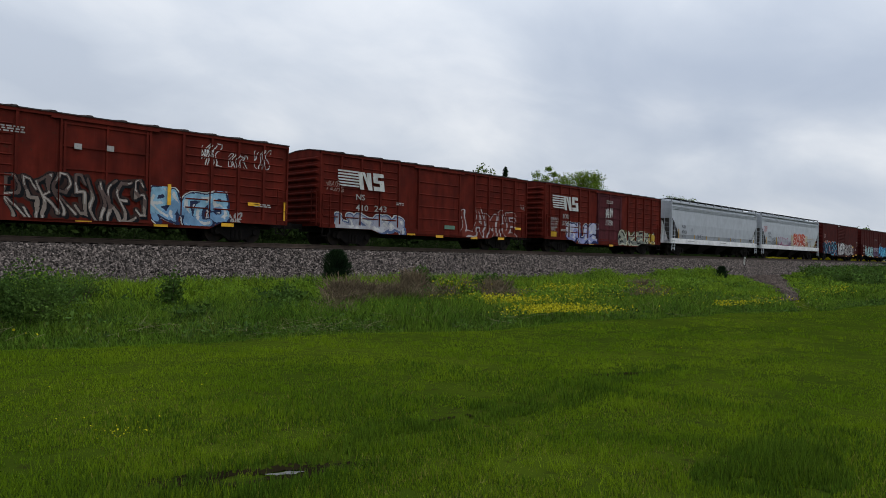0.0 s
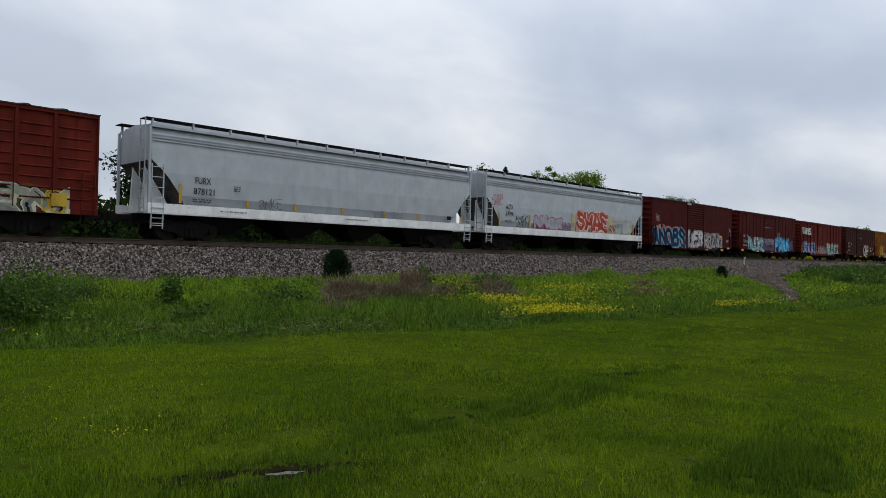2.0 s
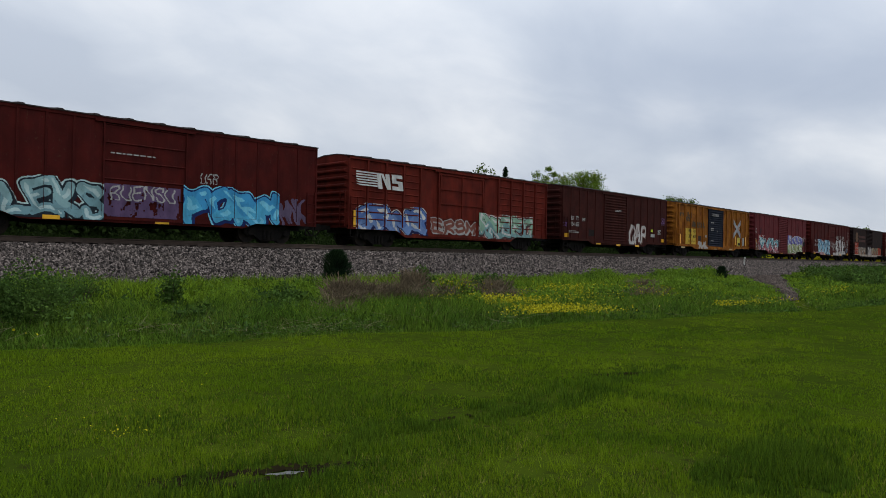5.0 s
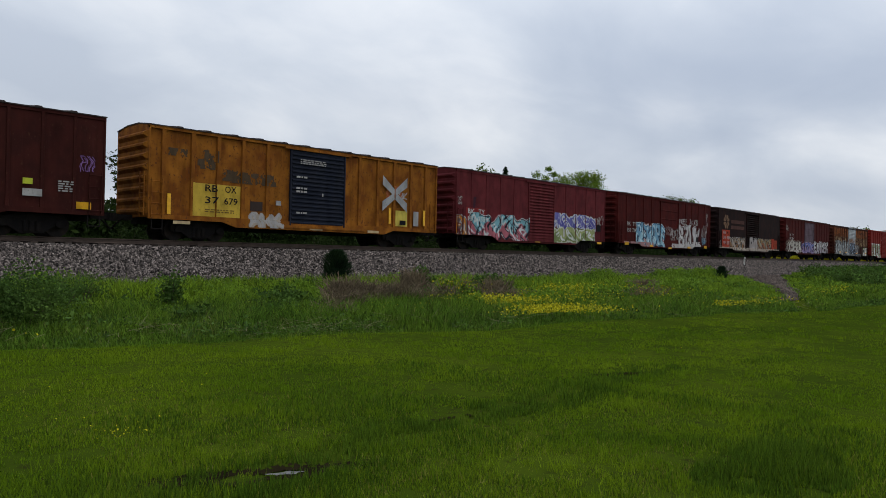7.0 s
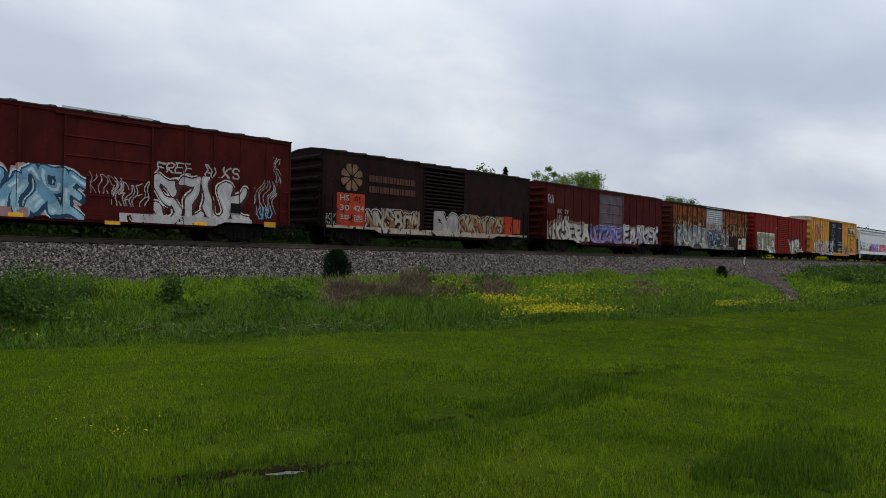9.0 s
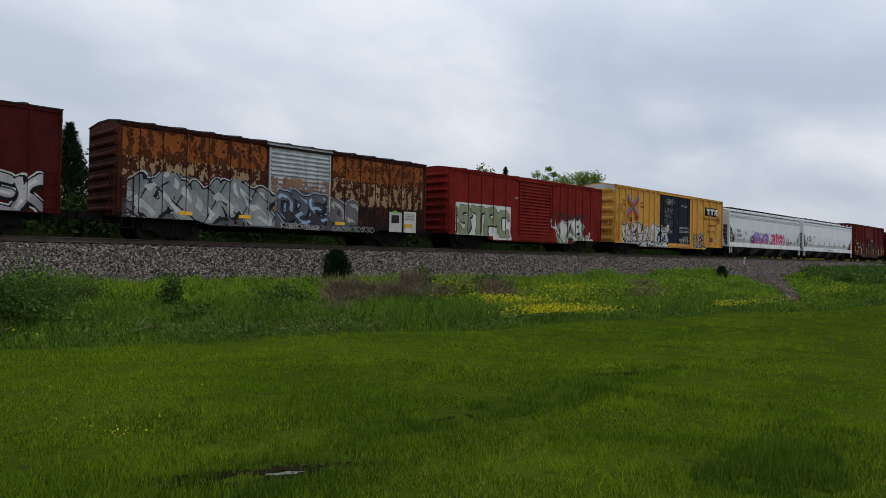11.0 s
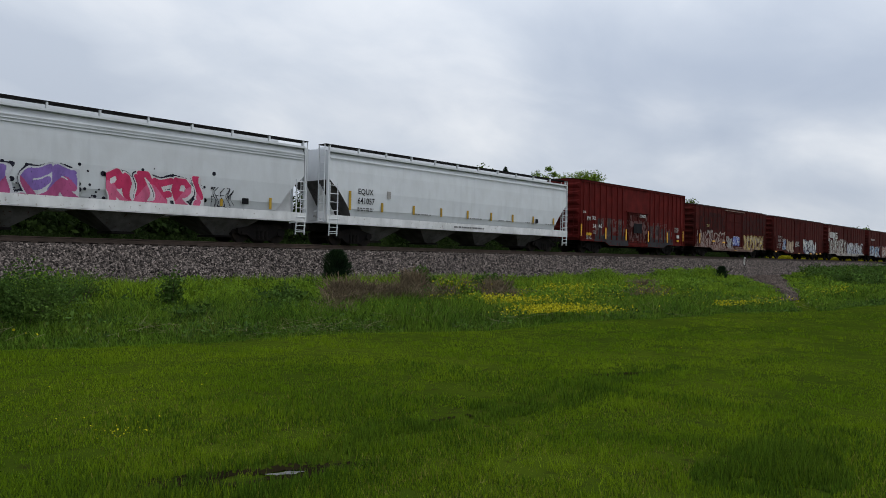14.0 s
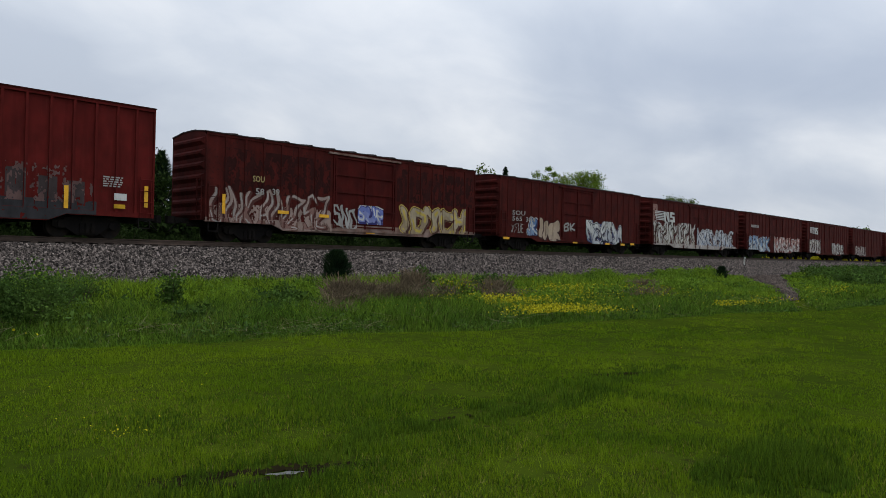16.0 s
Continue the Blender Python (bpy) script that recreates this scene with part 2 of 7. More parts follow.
def lettering(body):
    if body not in WORDS:
        cu = bpy.data.curves.new("lettering", "FONT")
        cu.body, cu.resolution_u, cu.offset = body, 2, 0.012
        ob = new("lettering", cu)
        deps = bpy.context.evaluated_depsgraph_get()
        me = bpy.data.meshes.new_from_object(ob.evaluated_get(deps))
        n = len(me.vertices)
        co = np.empty(n * 3)
        me.vertices.foreach_get("co", co)
        co = co.reshape(-1, 3)
        lo, hi = co.min(0), co.max(0)
        co[:, :2] = (co[:, :2] - lo[:2]) / (hi[:2] - lo[:2])
        polys = [tuple(p.vertices) for p in me.polygons]
        bpy.data.objects.remove(ob)
        bpy.data.meshes.remove(me)
        WORDS[body] = co, polys
    return WORDS[body]


def stencil(car, body, x0, x1, z0, z1, colour, out=None):
    """Words painted on the near side of a car."""
    co, polys = lettering(body)
    d = (SIDE + 0.032 if out is None else out)
    me = bpy.data.meshes.new("lettering")
    me.from_pydata([(x0 + c[0] * (x1 - x0), -d, z0 + c[1] * (z1 - z0)) for c in co], [], polys)
    me.materials.append(spray(colour))
    return part("lettering", me, None, car)


GLYPHS = {
    "A": "00-39-69-90 23-73", "B": "00-09-69-87-65-05 65-93-80-00", "C": "98-79-29-07-02-20-70-91", "D": "00-09-59-97-92-50-00", "E": "90-00-09-99 05-75",
    "F": "00-09-99 05-75", "H": "00-09 90-99 05-95", "K": "00-09 99-04-90", "L": "09-00-90", "M": "00-09-54-99-90", "N": "00-09-90-99",
    "O": "20-02-07-29-79-97-92-70-20", "P": "00-09-79-97-84-05", "R": "00-09-79-97-85-05-90", "S": "97-79-29-07-25-75-92-70-20-02", "T": "09-99 59-50",
    "G": "98-79-29-07-02-20-70-93-53", "I": "50-59", "W": "09-20-55-70-99", "Q": "20-02-07-29-79-97-92-70-20 52-90",
    "U": "09-02-20-70-92-99", "V": "09-50-99", "X": "00-99 09-90", "Z": "09-99-00-90", "Y": "09-55-99 55-50", "J": "99-92-70-20-02", "!": "59-53 51-50",
}


def columns(car, x0, x1, step):
    xs = set(np.round(np.arange(x0, x1 + step, step), 4))
    for a, b, _ in car["steps"]:
        for e in (a, b):
            if x0 < e < x1:
                xs.add(e)
    xs = np.array(sorted(xs))
    mid = (xs[1:] + xs[:-1]) / 2
    out = np.full(len(mid), car["flat"])
    for a, b, d in car["steps"]:
        out[(mid > a) & (mid < b)] = np.maximum(out[(mid > a) & (mid < b)], d)
    return xs, mid, out


def cells(car, name, xs, out, zs, code, colours):
    """Paint that follows the posts and panels: quads of the coded colours laid on the side."""
    car["coats"] = car.get("coats", 0) + 1
    lift = 0.007 + 0.0009 * car["coats"]
    verts, index = [], []
    mid = (xs[1:] + xs[:-1]) / 2
    half, sill = car["half"], car.get("sill")
    for j in range(len(zs) - 1):
        i = 0
        row, depth = code[:, j].copy(), out
        if sill and zs[j] < 0.97:
            # on the side sill, which rises towards the ends of the car
            row[np.clip(0.80 - (half - 3.1 - np.abs(mid)) / 0.6 * (0.80 - sill), sill, 0.80) > zs[j]] = -1
            near_door = (mid > car["door"][0] - 1.2) & (mid < car["door"][1] + 1.2)
            depth = np.where(near_door & (zs[j] < sill + 0.21), SIDE + 0.056, np.where(out > SIDE + 0.01, out, SIDE + 0.005))
        while i < len(row):
            if row[i] < 0:
                i += 1
                continue
            k = i
            while k + 1 < len(row) and row[k + 1] == row[i] and depth[k + 1] == depth[i]:
                k += 1
            y = -(depth[i] + lift)
            verts += [(xs[i], y, zs[j]), (xs[k + 1], y, zs[j]), (xs[k + 1], y, zs[j + 1]), (xs[i], y, zs[j + 1])]
            index.append(int(row[i]))
            i = k + 1
    if not verts:
        return None
    me = raw_mesh(name, verts, 4, spray(colours[0]))
    for c in colours[1:]:
        me.materials.append(spray(c))
    me.polygons.foreach_set("material_index", np.array(index, dtype=np.int32))
    return part(name, me, None, car["ob"])


def graffiti(car, box, word="", fill=((0.6, 0.6, 0.6),), line=BLACK, back=None, shine=None, r=0.15, seed=0, edge_w=0.05, wild=0.12, letters=5, step=0.024, halo=0.22):
    """A sprayed piece: fat letterforms with fill, outline, shine and a cloud behind."""
    x0, x1, z0, z1 = box
    rng = random.Random(seed)
    word = word or "".join(rng.choice("ABEKMNORSUZ") for _ in range(letters))
    xs, mid, out = columns(car, x0, x1, step)
    zs = np.arange(z0, z1 + step, step)
    zm = (zs[1:] + zs[:-1]) / 2
    X, Z = np.meshgrid(mid, zm, indexing="ij")
    h, w = z1 - z0, (x1 - x0) / len(word)
    ph = [rng.uniform(0, 6.3) for _ in range(4)]
    wx = X + wild * h * (0.5 * np.sin(Z * 4.1 / h + ph[0]) + 0.4 * np.sin(Z * 9 / h + X * 3 + ph[1]))
    wz = Z + wild * h * (0.6 * np.sin(X * 2.3 + ph[2]) + 0.35 * np.sin(X * 6.1 + ph[3]))
    d = np.full(X.shape, 9.0)
    rad = r * min(h, w * 1.25)
    for i, ch in enumerate(word):
        if ch == " ":
            continue
        lean, grow = rng.uniform(-0.12, 0.2), rng.uniform(0.86, 1.0)
        strokes = GLYPHS[ch].split()
        if line is not None and wild > 0.15:
            strokes = strokes + [f"{rng.randint(1, 8)}{rng.choice((0, 1, 8, 9))}-{rng.randint(0, 9)}{rng.choice((0, 3, 6, 9))}" for _ in range(rng.choice((0, 1, 1, 2)))]
        for stroke in strokes:
            pts = []
            for p in stroke.split("-"):
                u, v = int(p[0]) / 9, int(p[1]) / 9
                pts.append((x0 + (i + 0.14 + 0.72 * u + lean * (v - 0.5)) * w, z0 + rad + edge_w + v * grow * (h - 2 * rad - 2 * edge_w)))
            for (ax, az), (bx, bz) in zip(pts, pts[1:]):
                dx, dz = bx - ax, bz - az
                t = np.clip(((wx - ax) * dx + (wz - az) * dz) / (dx * dx + dz * dz + 1e-9), 0, 1)
                d = np.minimum(d, np.hypot(wx - ax - t * dx, wz - az - t * dz))
    code = np.full(X.shape, -1)
    colours = [fill[0], line or fill[0], back or line or fill[0], fill[-1], shine or fill[0]]
    letters_at = d < rad + edge_w
    if back:
        round_off = (np.abs((X - (x0 + x1) / 2) / (x1 - x0) * 2) ** 6 + np.abs((Z - (z0 + z1) / 2) / h * 2) ** 4) < 0.9 + 0.25 * np.sin(X * 4 + ph[0])
        code[round_off & (d < rad + edge_w + halo * h * (0.7 + 0.5 * np.sin(X * 3.7 + ph[1]) * np.sin(Z * 5 + X + ph[0])))] = 2
    if line is not None:
        if shine and edge_w > 0.03:
            code[d < rad + edge_w + 0.05] = 4
        for k in range(1, 4):
            code[k:, :-k][letters_at[:-k, k:]] = 1
        code[letters_at] = 1
    body = d < rad
    code[body] = 0
    code[body & ((Z - z0) / h + 0.22 * np.sin(X * 4 + ph[2]) < 0.48)] = 3
    if line is not None and wild > 0.15:
        code[body & (np.abs(np.sin(X * 2.6 / h + Z * 3.4 / h + ph[1])) < 0.07)] = 1
        code[body & (np.abs(np.sin(X * 3.9 / h - Z * 2.2 / h + ph[3])) < 0.06)] = 1
    if shine:
        code[(d < rad * 0.38) & (np.sin(X * 5 + Z * 6 + ph[3]) > 0.1)] = 4
    return cells(car, "graffiti", xs, out, zs, code, colours)


def tag(car, box, colour=WHITE, seed=0, letters=4, r=0.045, word=""):
    """A thin one-line scrawl."""
    return graffiti(car, box, word, (colour,), None, None, None, r, seed, 0.0, 0.16, letters, 0.025)


def patch(car, box, colour, ragged=0.0, seed=0, name="paint_patch", step=0.03):
    """A rectangle of other paint on the side; ragged: how far it is eaten by rust."""
    x0, x1, z0, z1 = box
    step = step if ragged else 10.0
    xs, mid, out = columns(car, x0, x1 - (step if step > 5 else 0) + 1e-6, step) if ragged else columns(car, x0, x1, x1 - x0)
    keep = xs <= x1 + 1e-6
    xs = xs[keep]
    mid, out = mid[:len(xs) - 1], out[:len(xs) - 1]
    zs = np.arange(z0, z1 + 0.001, step) if ragged else np.array(sorted({z0, z1} | {v for v in (0.62, 0.68, 0.74, 0.80, 0.97) if z0 < v < z1}))
    code = np.zeros((len(mid), len(zs) - 1), dtype=int)
    if ragged:
        for i, x in enumerate(mid):
            for j in range(len(zs) - 1):
                z = (zs[j] + zs[j + 1]) / 2
                if noise.noise((x * 4.2, z * 2.0, seed)) + 0.6 * noise.noise((x * 12, z * 8, seed + 9)) > 0.55 - ragged:
                    code[i, j] = -1
    return cells(car, name, xs, out, zs, code, [colour])


def plate(car, box, colour, out=None, name="placard"):
    """A small flat plate fixed to the near side."""
    x0, x1, z0, z1 = box
    d = SIDE + 0.018 if out is None else out + 0.012
    g = Geo()
    g.box((x0, -d - 0.016, z0), (x1, -d, z1))
    return part(name, g, colour if not isinstance(colour, tuple) else spray(colour), car["ob"])


def fine_print(car, x0, x1, z, rows, colour=FADED, size=0.048, out=None):
    """Lines of small lettering, too small to read."""
    g = Geo()
    d = SIDE + 0.034 if out is None else out + 0.03
    rng = random.Random(int(x0 * 100) + rows)
    for r in range(rows):
        x = x0
        while x < x1 - 0.05:
            w = rng.uniform(0.05, 0.22)
            e = min(x + w, x1)
            g.poly([(x, -d, z - r * size * 1.7), (e, -d, z - r * size * 1.7), (e, -d, z - r * size * 1.7 + size), (x, -d, z - r * size * 1.7 + size)])
            x = e + 0.05
    return part("lettering", g, spray(colour), car["ob"])


# ---- rolling stock ----
def wheelset_mesh():
    g = Geo()
    for s in (-1, 1):
        y = s * 0.75
        g.tube((0, y - 0.065, 0), (0, y + 0.065, 0), 0.42, n=20)
        g.tube((0, y - s * 0.065, 0), (0, y - s * 0.10, 0), 0.455, n=20)
        g.tube((0, y + s * 0.065, 0), (0, y + s * 0.085, 0), 0.16, n=12)
        g.tube((0, y + s * 0.085, 0), (0, y + s * 0.30, 0), 0.085, n=10)
    g.tube((0, -0.7, 0), (0, 0.7, 0), 0.08, n=10)
    return g.mesh("wheelset", WHEEL_STEEL)


def truck_mesh():
    """Two cast side frames, the bolster and the spring nests."""
    g = Geo()
    for s in (-1, 1):
        y0, y1 = sorted((s * 0.92, s * 1.08))
        g.prism([(-1.15, 0.40), (-0.98, 0.30), (-0.72, 0.34), (-0.36, 0.10), (0.36, 0.10), (0.72, 0.34), (0.98, 0.30), (1.15, 0.40), (1.15, 0.60), (0.82, 0.66), (0.34, 0.80), (-0.34, 0.80), (-0.82, 0.66), (-1.15, 0.60)], "y", y0, y1)
        for x in (-0.2, 0.0, 0.2):
            g.tube((x, s * 1.09, 0.16), (x, s * 1.09, 0.52), 0.075, n=8)
        for x in (-0.88, 0.88):
            g.tube((x, s * 1.02, 0.44), (x, s * 1.15, 0.44), 0.13, n=12)
    g.box((-0.2, -1.1, 0.50), (0.2, 1.1, 0.74))
    for x in (-0.45, 0.45):
        g.box((x - 0.04, -0.7, 0.22), (x + 0.04, 0.7, 0.32))
    return g.mesh("truck", STEEL_DARK)


def coupler_mesh():
    g = Geo()
    g.box((-0.62, -0.11, 0.74), (0.0, 0.11, 0.96))
    g.prism([(-0.98, -0.02), (-0.92, -0.16), (-0.66, -0.17), (-0.60, -0.11), (-0.60, 0.11), (-0.70, 0.19), (-0.84, 0.16), (-0.80, 0.03)], "z", 0.70, 1.0)
    g.tube((-0.5, -0.12, 0.70), (-0.62, -0.9, 0.78), 0.018, n=6)
    g.tube((-0.35, 0.2, 0.75), (-0.75, 0.12, 0.38), 0.03, n=8)
    return g.mesh("coupler", STEEL_DARK)


WHEELSET, TRUCK, COUPLER = wheelset_mesh(), truck_mesh(), coupler_mesh()


def running_gear(ob, half, inset):
    for s in (-1, 1):
        t = part("truck", TRUCK, None, ob, where=pose(s * (half - inset), 0, 0))
        for x in (-0.88, 0.88):
            part("wheelset", WHEELSET, None, t, "steel wheels on an axle", where=pose(x, 0, 0.42))
    part("coupler", COUPLER, None, ob, where=pose(-half, 0, 0))
    part("coupler", COUPLER, None, ob, where=pose(half, 0, 0, 0, 0, 180))


def ladder(ob, x, y, z0, z1, width, mat, name="ladder", n=None):
    g = Geo()
    for dx in (0, width):
        g.box((x + dx - 0.02, y - 0.025, z0), (x + dx + 0.02, y + 0.025, z1))
    n = n or max(2, int((z1 - z0) / 0.42))
    for k in range(n):
        z = z0 + 0.12 + (z1 - z0 - 0.24) * k / max(1, n - 1)
        g.tube((x - 0.02, y - 0.04, z), (x + width + 0.02, y - 0.04, z), 0.016, n=6)
    return part(name, g, mat, ob)


def spread(a, b, gap):
    n = max(1, round((b - a) / gap))
    return [a + (b - a) * k / n for k in range(1, n)]


BOX_MESHES = {}


def boxcar(n, label, H, side, posts=None, gap=1.15, door=(-1.55, 1.65), door_kind="corr", door_mat=None, door_top=None, beads=0, end_mat=None, post_mat=None, roof=None, post_w=0.05, post_d=0.05, sill=0.62, end_ribs=9, cap_mat=None, sill_mat=None, tall_ladder=False, roof_ribs=True, chord=None):
    """A boxcar with its middle on the rail top at its origin; n: its place in the train."""
    kind, a, b = ROWS[n - 1]
    half = (b - a) * K / 2
    ob = tagged(new("boxcar"), label, "railway boxcar", "cars of the freight train")
    end_mat, post_mat, door_mat = end_mat or side, post_mat or side, door_mat or side
    flat = SIDE - post_d
    posts = posts if posts is not None else spread(-half, door[0] - 0.1, gap) + spread(door[1] + 0.1, half, gap)
    car = {"ob": ob, "flat": flat, "half": half, "H": H, "door": door, "sill": sill}
    car["steps"] = [(p - post_w, p + post_w, SIDE) for p in posts] + [(door[0], door[1], SIDE + 0.03), (-half, -half + 0.12, SIDE), (half - 0.12, half, SIDE)]
    # sides with their beads, chords and sills
    for s in (-1, 1):
        g = Geo()
        y0, y1 = sorted((s * (flat - 0.06), s * flat))
        g.box((-half + 0.02, y0, 0.95), (half - 0.02, y1, H - 0.02))
        if beads:
            stops = [-half + 0.12] + sorted(p for p in posts) + [half - 0.12]
            for p, q in zip(stops, stops[1:]):
                if q - p > 2 or (p > door[0] - 0.3 and q < door[1] + 0.3):
                    continue
                for k in range(beads):
                    z = 1.15 + (H - 1.55) * (k + 0.5) / beads
                    g.prism([(s * flat, z - 0.035), (s * (flat + 0.034), z - 0.008), (s * (flat + 0.034), z + 0.012), (s * flat, z + 0.035)], "x", p + 0.13, q - 0.13)
        part("side_wall", g, side, ob)
        g = Geo()
        y0, y1 = sorted((s * (SIDE - 0.10), s * (SIDE + 0.004)))
        g.box((-half, y0, H - 0.13), (half, y1, H - 0.015))
        part("top_chord", g, chord or side, ob)
        g = Geo()
        y0, y1 = sorted((s * (SIDE - 0.08), s * (SIDE + 0.004)))
        g.prism([(-half, 0.80), (-half + 3.1, 0.80), (-half + 3.7, sill), (half - 3.7, sill), (half - 3.1, 0.80), (half, 0.80), (half, 0.98), (-half, 0.98)], "y", y0, y1)
        part("side_sill", g, sill_mat or side, ob)
        if post_d > 0.02:
            key = (round(H, 2), post_w, post_d, post_mat.name)
            if key not in BOX_MESHES:
                g = Geo()
                g.prism([(-post_w * 1.25, 0), (-post_w, -post_d), (post_w, -post_d), (post_w * 1.25, 0)], "z", 0.97, H - 0.12)
                BOX_MESHES[key] = g.mesh("post", post_mat)
            for p in posts:
                part("post", BOX_MESHES[key], None, ob, where=pose(p, s * flat, 0, 0, 0, 0 if s < 0 else 180))
    # ends
    for s in (-1, 1):
        g = Geo()
        x0, x1 = sorted((s * half, s * (half - 0.06)))
        g.prism([(-SIDE, 0.86), (SIDE, 0.86), (SIDE, H - 0.05), (0.55, H + 0.13), (-0.55, H + 0.13), (-SIDE, H - 0.05)], "x", x0, x1)
        part("end_wall", g, end_mat, ob)
        g = Geo()
        for k in range(end_ribs):
            z = 1.12 + (H - 1.45) * k / (end_ribs - 1)
            t = 0.5 * (H - 1.45) / (end_ribs - 1)
            g.hexa([(s * half, -SIDE + 0.1, z - t * 0.8), (s * half, SIDE - 0.1, z - t * 0.8), (s * (half + 0.11), SIDE - 0.3, z - t * 0.2), (s * (half + 0.11), -SIDE + 0.3, z - t * 0.2),
                    (s * half, -SIDE + 0.1, z + t * 0.55), (s * half, SIDE - 0.1, z + t * 0.55), (s * (half + 0.11), SIDE - 0.3, z + t * 0.15), (s * (half + 0.11), -SIDE + 0.3, z + t * 0.15)])
        part("end_corrugation", g, end_mat, ob)
    if cap_mat:
        g = Geo()
        g.prism([(-SIDE + 0.05, H - 0.42), (SIDE - 0.05, H - 0.42), (SIDE - 0.05, H - 0.08), (0.55, H + 0.1), (-0.55, H + 0.1), (-SIDE + 0.05, H - 0.08)], "x", -half - 0.09, -half - 0.01)
        part("end_cap", g, cap_mat, ob)
    ladder(ob, -half + 0.12, -SIDE - 0.03, 0.85, H - 0.15 if tall_ladder else 2.35, 0.42, post_mat, n=None if tall_ladder else 4)
    ladder(ob, half - 0.54, -SIDE - 0.03, 0.85, 2.35, 0.42, post_mat, n=4)
    g = Geo()
    for y in (-SIDE + 0.15, -SIDE + 0.55):
        g.box((-half - 0.12, y - 0.02, 0.9), (-half - 0.08, y + 0.02, 2.6))
    for k in range(5):
        g.tube((-half - 0.12, -SIDE + 0.13, 1.05 + k * 0.36), (-half - 0.12, -SIDE + 0.57, 1.05 + k * 0.36), 0.016, n=6)
    part("end_ladder", g, end_mat, ob)
    for x in (-half + 0.15, half - 0.57):
        g = Geo()
        for dx in (0, 0.42):
            g.box((x + dx - 0.018, -SIDE, 0.42), (x + dx + 0.018, -SIDE + 0.03, 0.82))
        g.box((x - 0.018, -SIDE, 0.40), (x + 0.438, -SIDE + 0.03, 0.435))
        part("stirrup_step", g, STEEL_DARK, ob)
    # roof
    g = Geo()
    for s in (-1, 1):
        g.hexa([(-half - 0.03, s * 0.55, H + 0.11), (half + 0.03, s * 0.55, H + 0.11), (half + 0.03, s * (SIDE + 0.03), H - 0.02), (-half - 0.03, s * (SIDE + 0.03), H - 0.02),
                (-half - 0.03, s * 0.55, H + 0.15), (half + 0.03, s * 0.55, H + 0.15), (half + 0.03, s * (SIDE + 0.03), H + 0.02), (-half - 0.03, s * (SIDE + 0.03), H + 0.02)])
    g.box((-half - 0.03, -0.55, H + 0.115), (half + 0.03, 0.55, H + 0.155))
    part("roof", g, roof or ROOF_DARK, ob)
    if roof_ribs:
        key = ("rib", round(H, 2), (roof or ROOF_DARK).name)
        if key not in BOX_MESHES:
            g = Geo()
            g.hexa([(-0.12, -0.5, H + 0.14), (0.12, -0.5, H + 0.14), (0.16, -SIDE - 0.045, H), (-0.16, -SIDE - 0.045, H),
                    (-0.05, -0.5, H + 0.20), (0.05, -0.5, H + 0.20), (0.08, -SIDE - 0.045, H + 0.06), (-0.08, -SIDE - 0.045, H + 0.06)])
            BOX_MESHES[key] = g.mesh("roof_rib", roof or ROOF_DARK)
        for k in range(1, 13):
            for turn in (0, 180):
                part("roof_rib", BOX_MESHES[key], None, ob, where=pose(-half + 2 * half * k / 13, 0, 0, 0, 0, turn))
    # doors
    top = door_top or H - 0.2
    for s in (-1, 1):
        g = Geo()
        d0, d1 = door
        f = SIDE - 0.02
        y0, y1 = sorted((s * (f - 0.06), s * f))
        g.box((d0, y0, sill + 0.22), (d1, y1, top))
        rib = lambda za, zb, xa, xb, o=0.045: g.prism([(s * f, za), (s * (f + o), za + (zb - za) * 0.3), (s * (f + o), za + (zb - za) * 0.7), (s * f, zb)], "x", xa, xb)
        bar = lambda xa, xb, za, zb, o=0.045: g.box((xa, *sorted((s * f, s * (f + o)))[:1], za), (xb, sorted((s * f, s * (f + o)))[1], zb))
        if door_kind == "corr":
            m = int((top - sill - 0.3) / 0.19)
            for k in range(m):
                z = sill + 0.28 + k * (top - sill - 0.36) / m
                rib(z, z + 0.12, d0 + 0.1, d1 - 0.1)
        elif door_kind == "panel":
            for k in range(6):
                z = sill + 0.24 + k * (top - sill - 0.32) / 5
                rib(z, z + 0.07, d0 + 0.03, d1 - 0.03, 0.03)
        elif door_kind == "plug":
            for k in range(5):
                z = sill + 0.30 + k * (top - sill - 0.45) / 4
                bar(d0 + 0.05, d1 - 0.05, z, z + 0.06)
            for x in (d0 + 0.12, (d0 + d1) / 2 - 0.05, d1 - 0.2):
                bar(x, x + 0.08, sill + 0.25, top - 0.05, 0.05)
        elif door_kind == "twin":
            mid_x = (d0 + d1) / 2
            for p, q in ((d0 + 0.05, mid_x - 0.03), (mid_x + 0.03, d1 - 0.05)):
                bar(p, q, sill + 0.24, top - 0.03, 0.02)
                for x in (p + 0.35, q - 0.4):
                    bar(x, x + 0.05, sill + 0.3, top - 0.1, 0.05)
                bar(p + 0.25, q - 0.25, 1.75, 1.82, 0.06)
                for k in range(4):
                    z = 1.2 + k * (top - 1.5) / 3
                    bar(p + 0.08, q - 0.08, z, z + 0.04, 0.03)
        for x in (d0, d1 - 0.07):
            bar(x, x + 0.07, sill + 0.22, top, 0.05)
        part("door", g, door_mat, ob)
        g = Geo()
        y0, y1 = sorted((s * (SIDE - 0.02), s * (SIDE + 0.055)))
        g.box((d0 - 1.2, y0, sill + 0.10), (d1 + 1.2, y1, sill + 0.20))
        part("lower_door_track", g, sill_mat or side, ob)
        g = Geo()
        g.box((d0 - 0.3, y0, top), (d1 + 0.3, y1, top + 0.09))
        part("upper_door_track", g, sill_mat or side, ob)
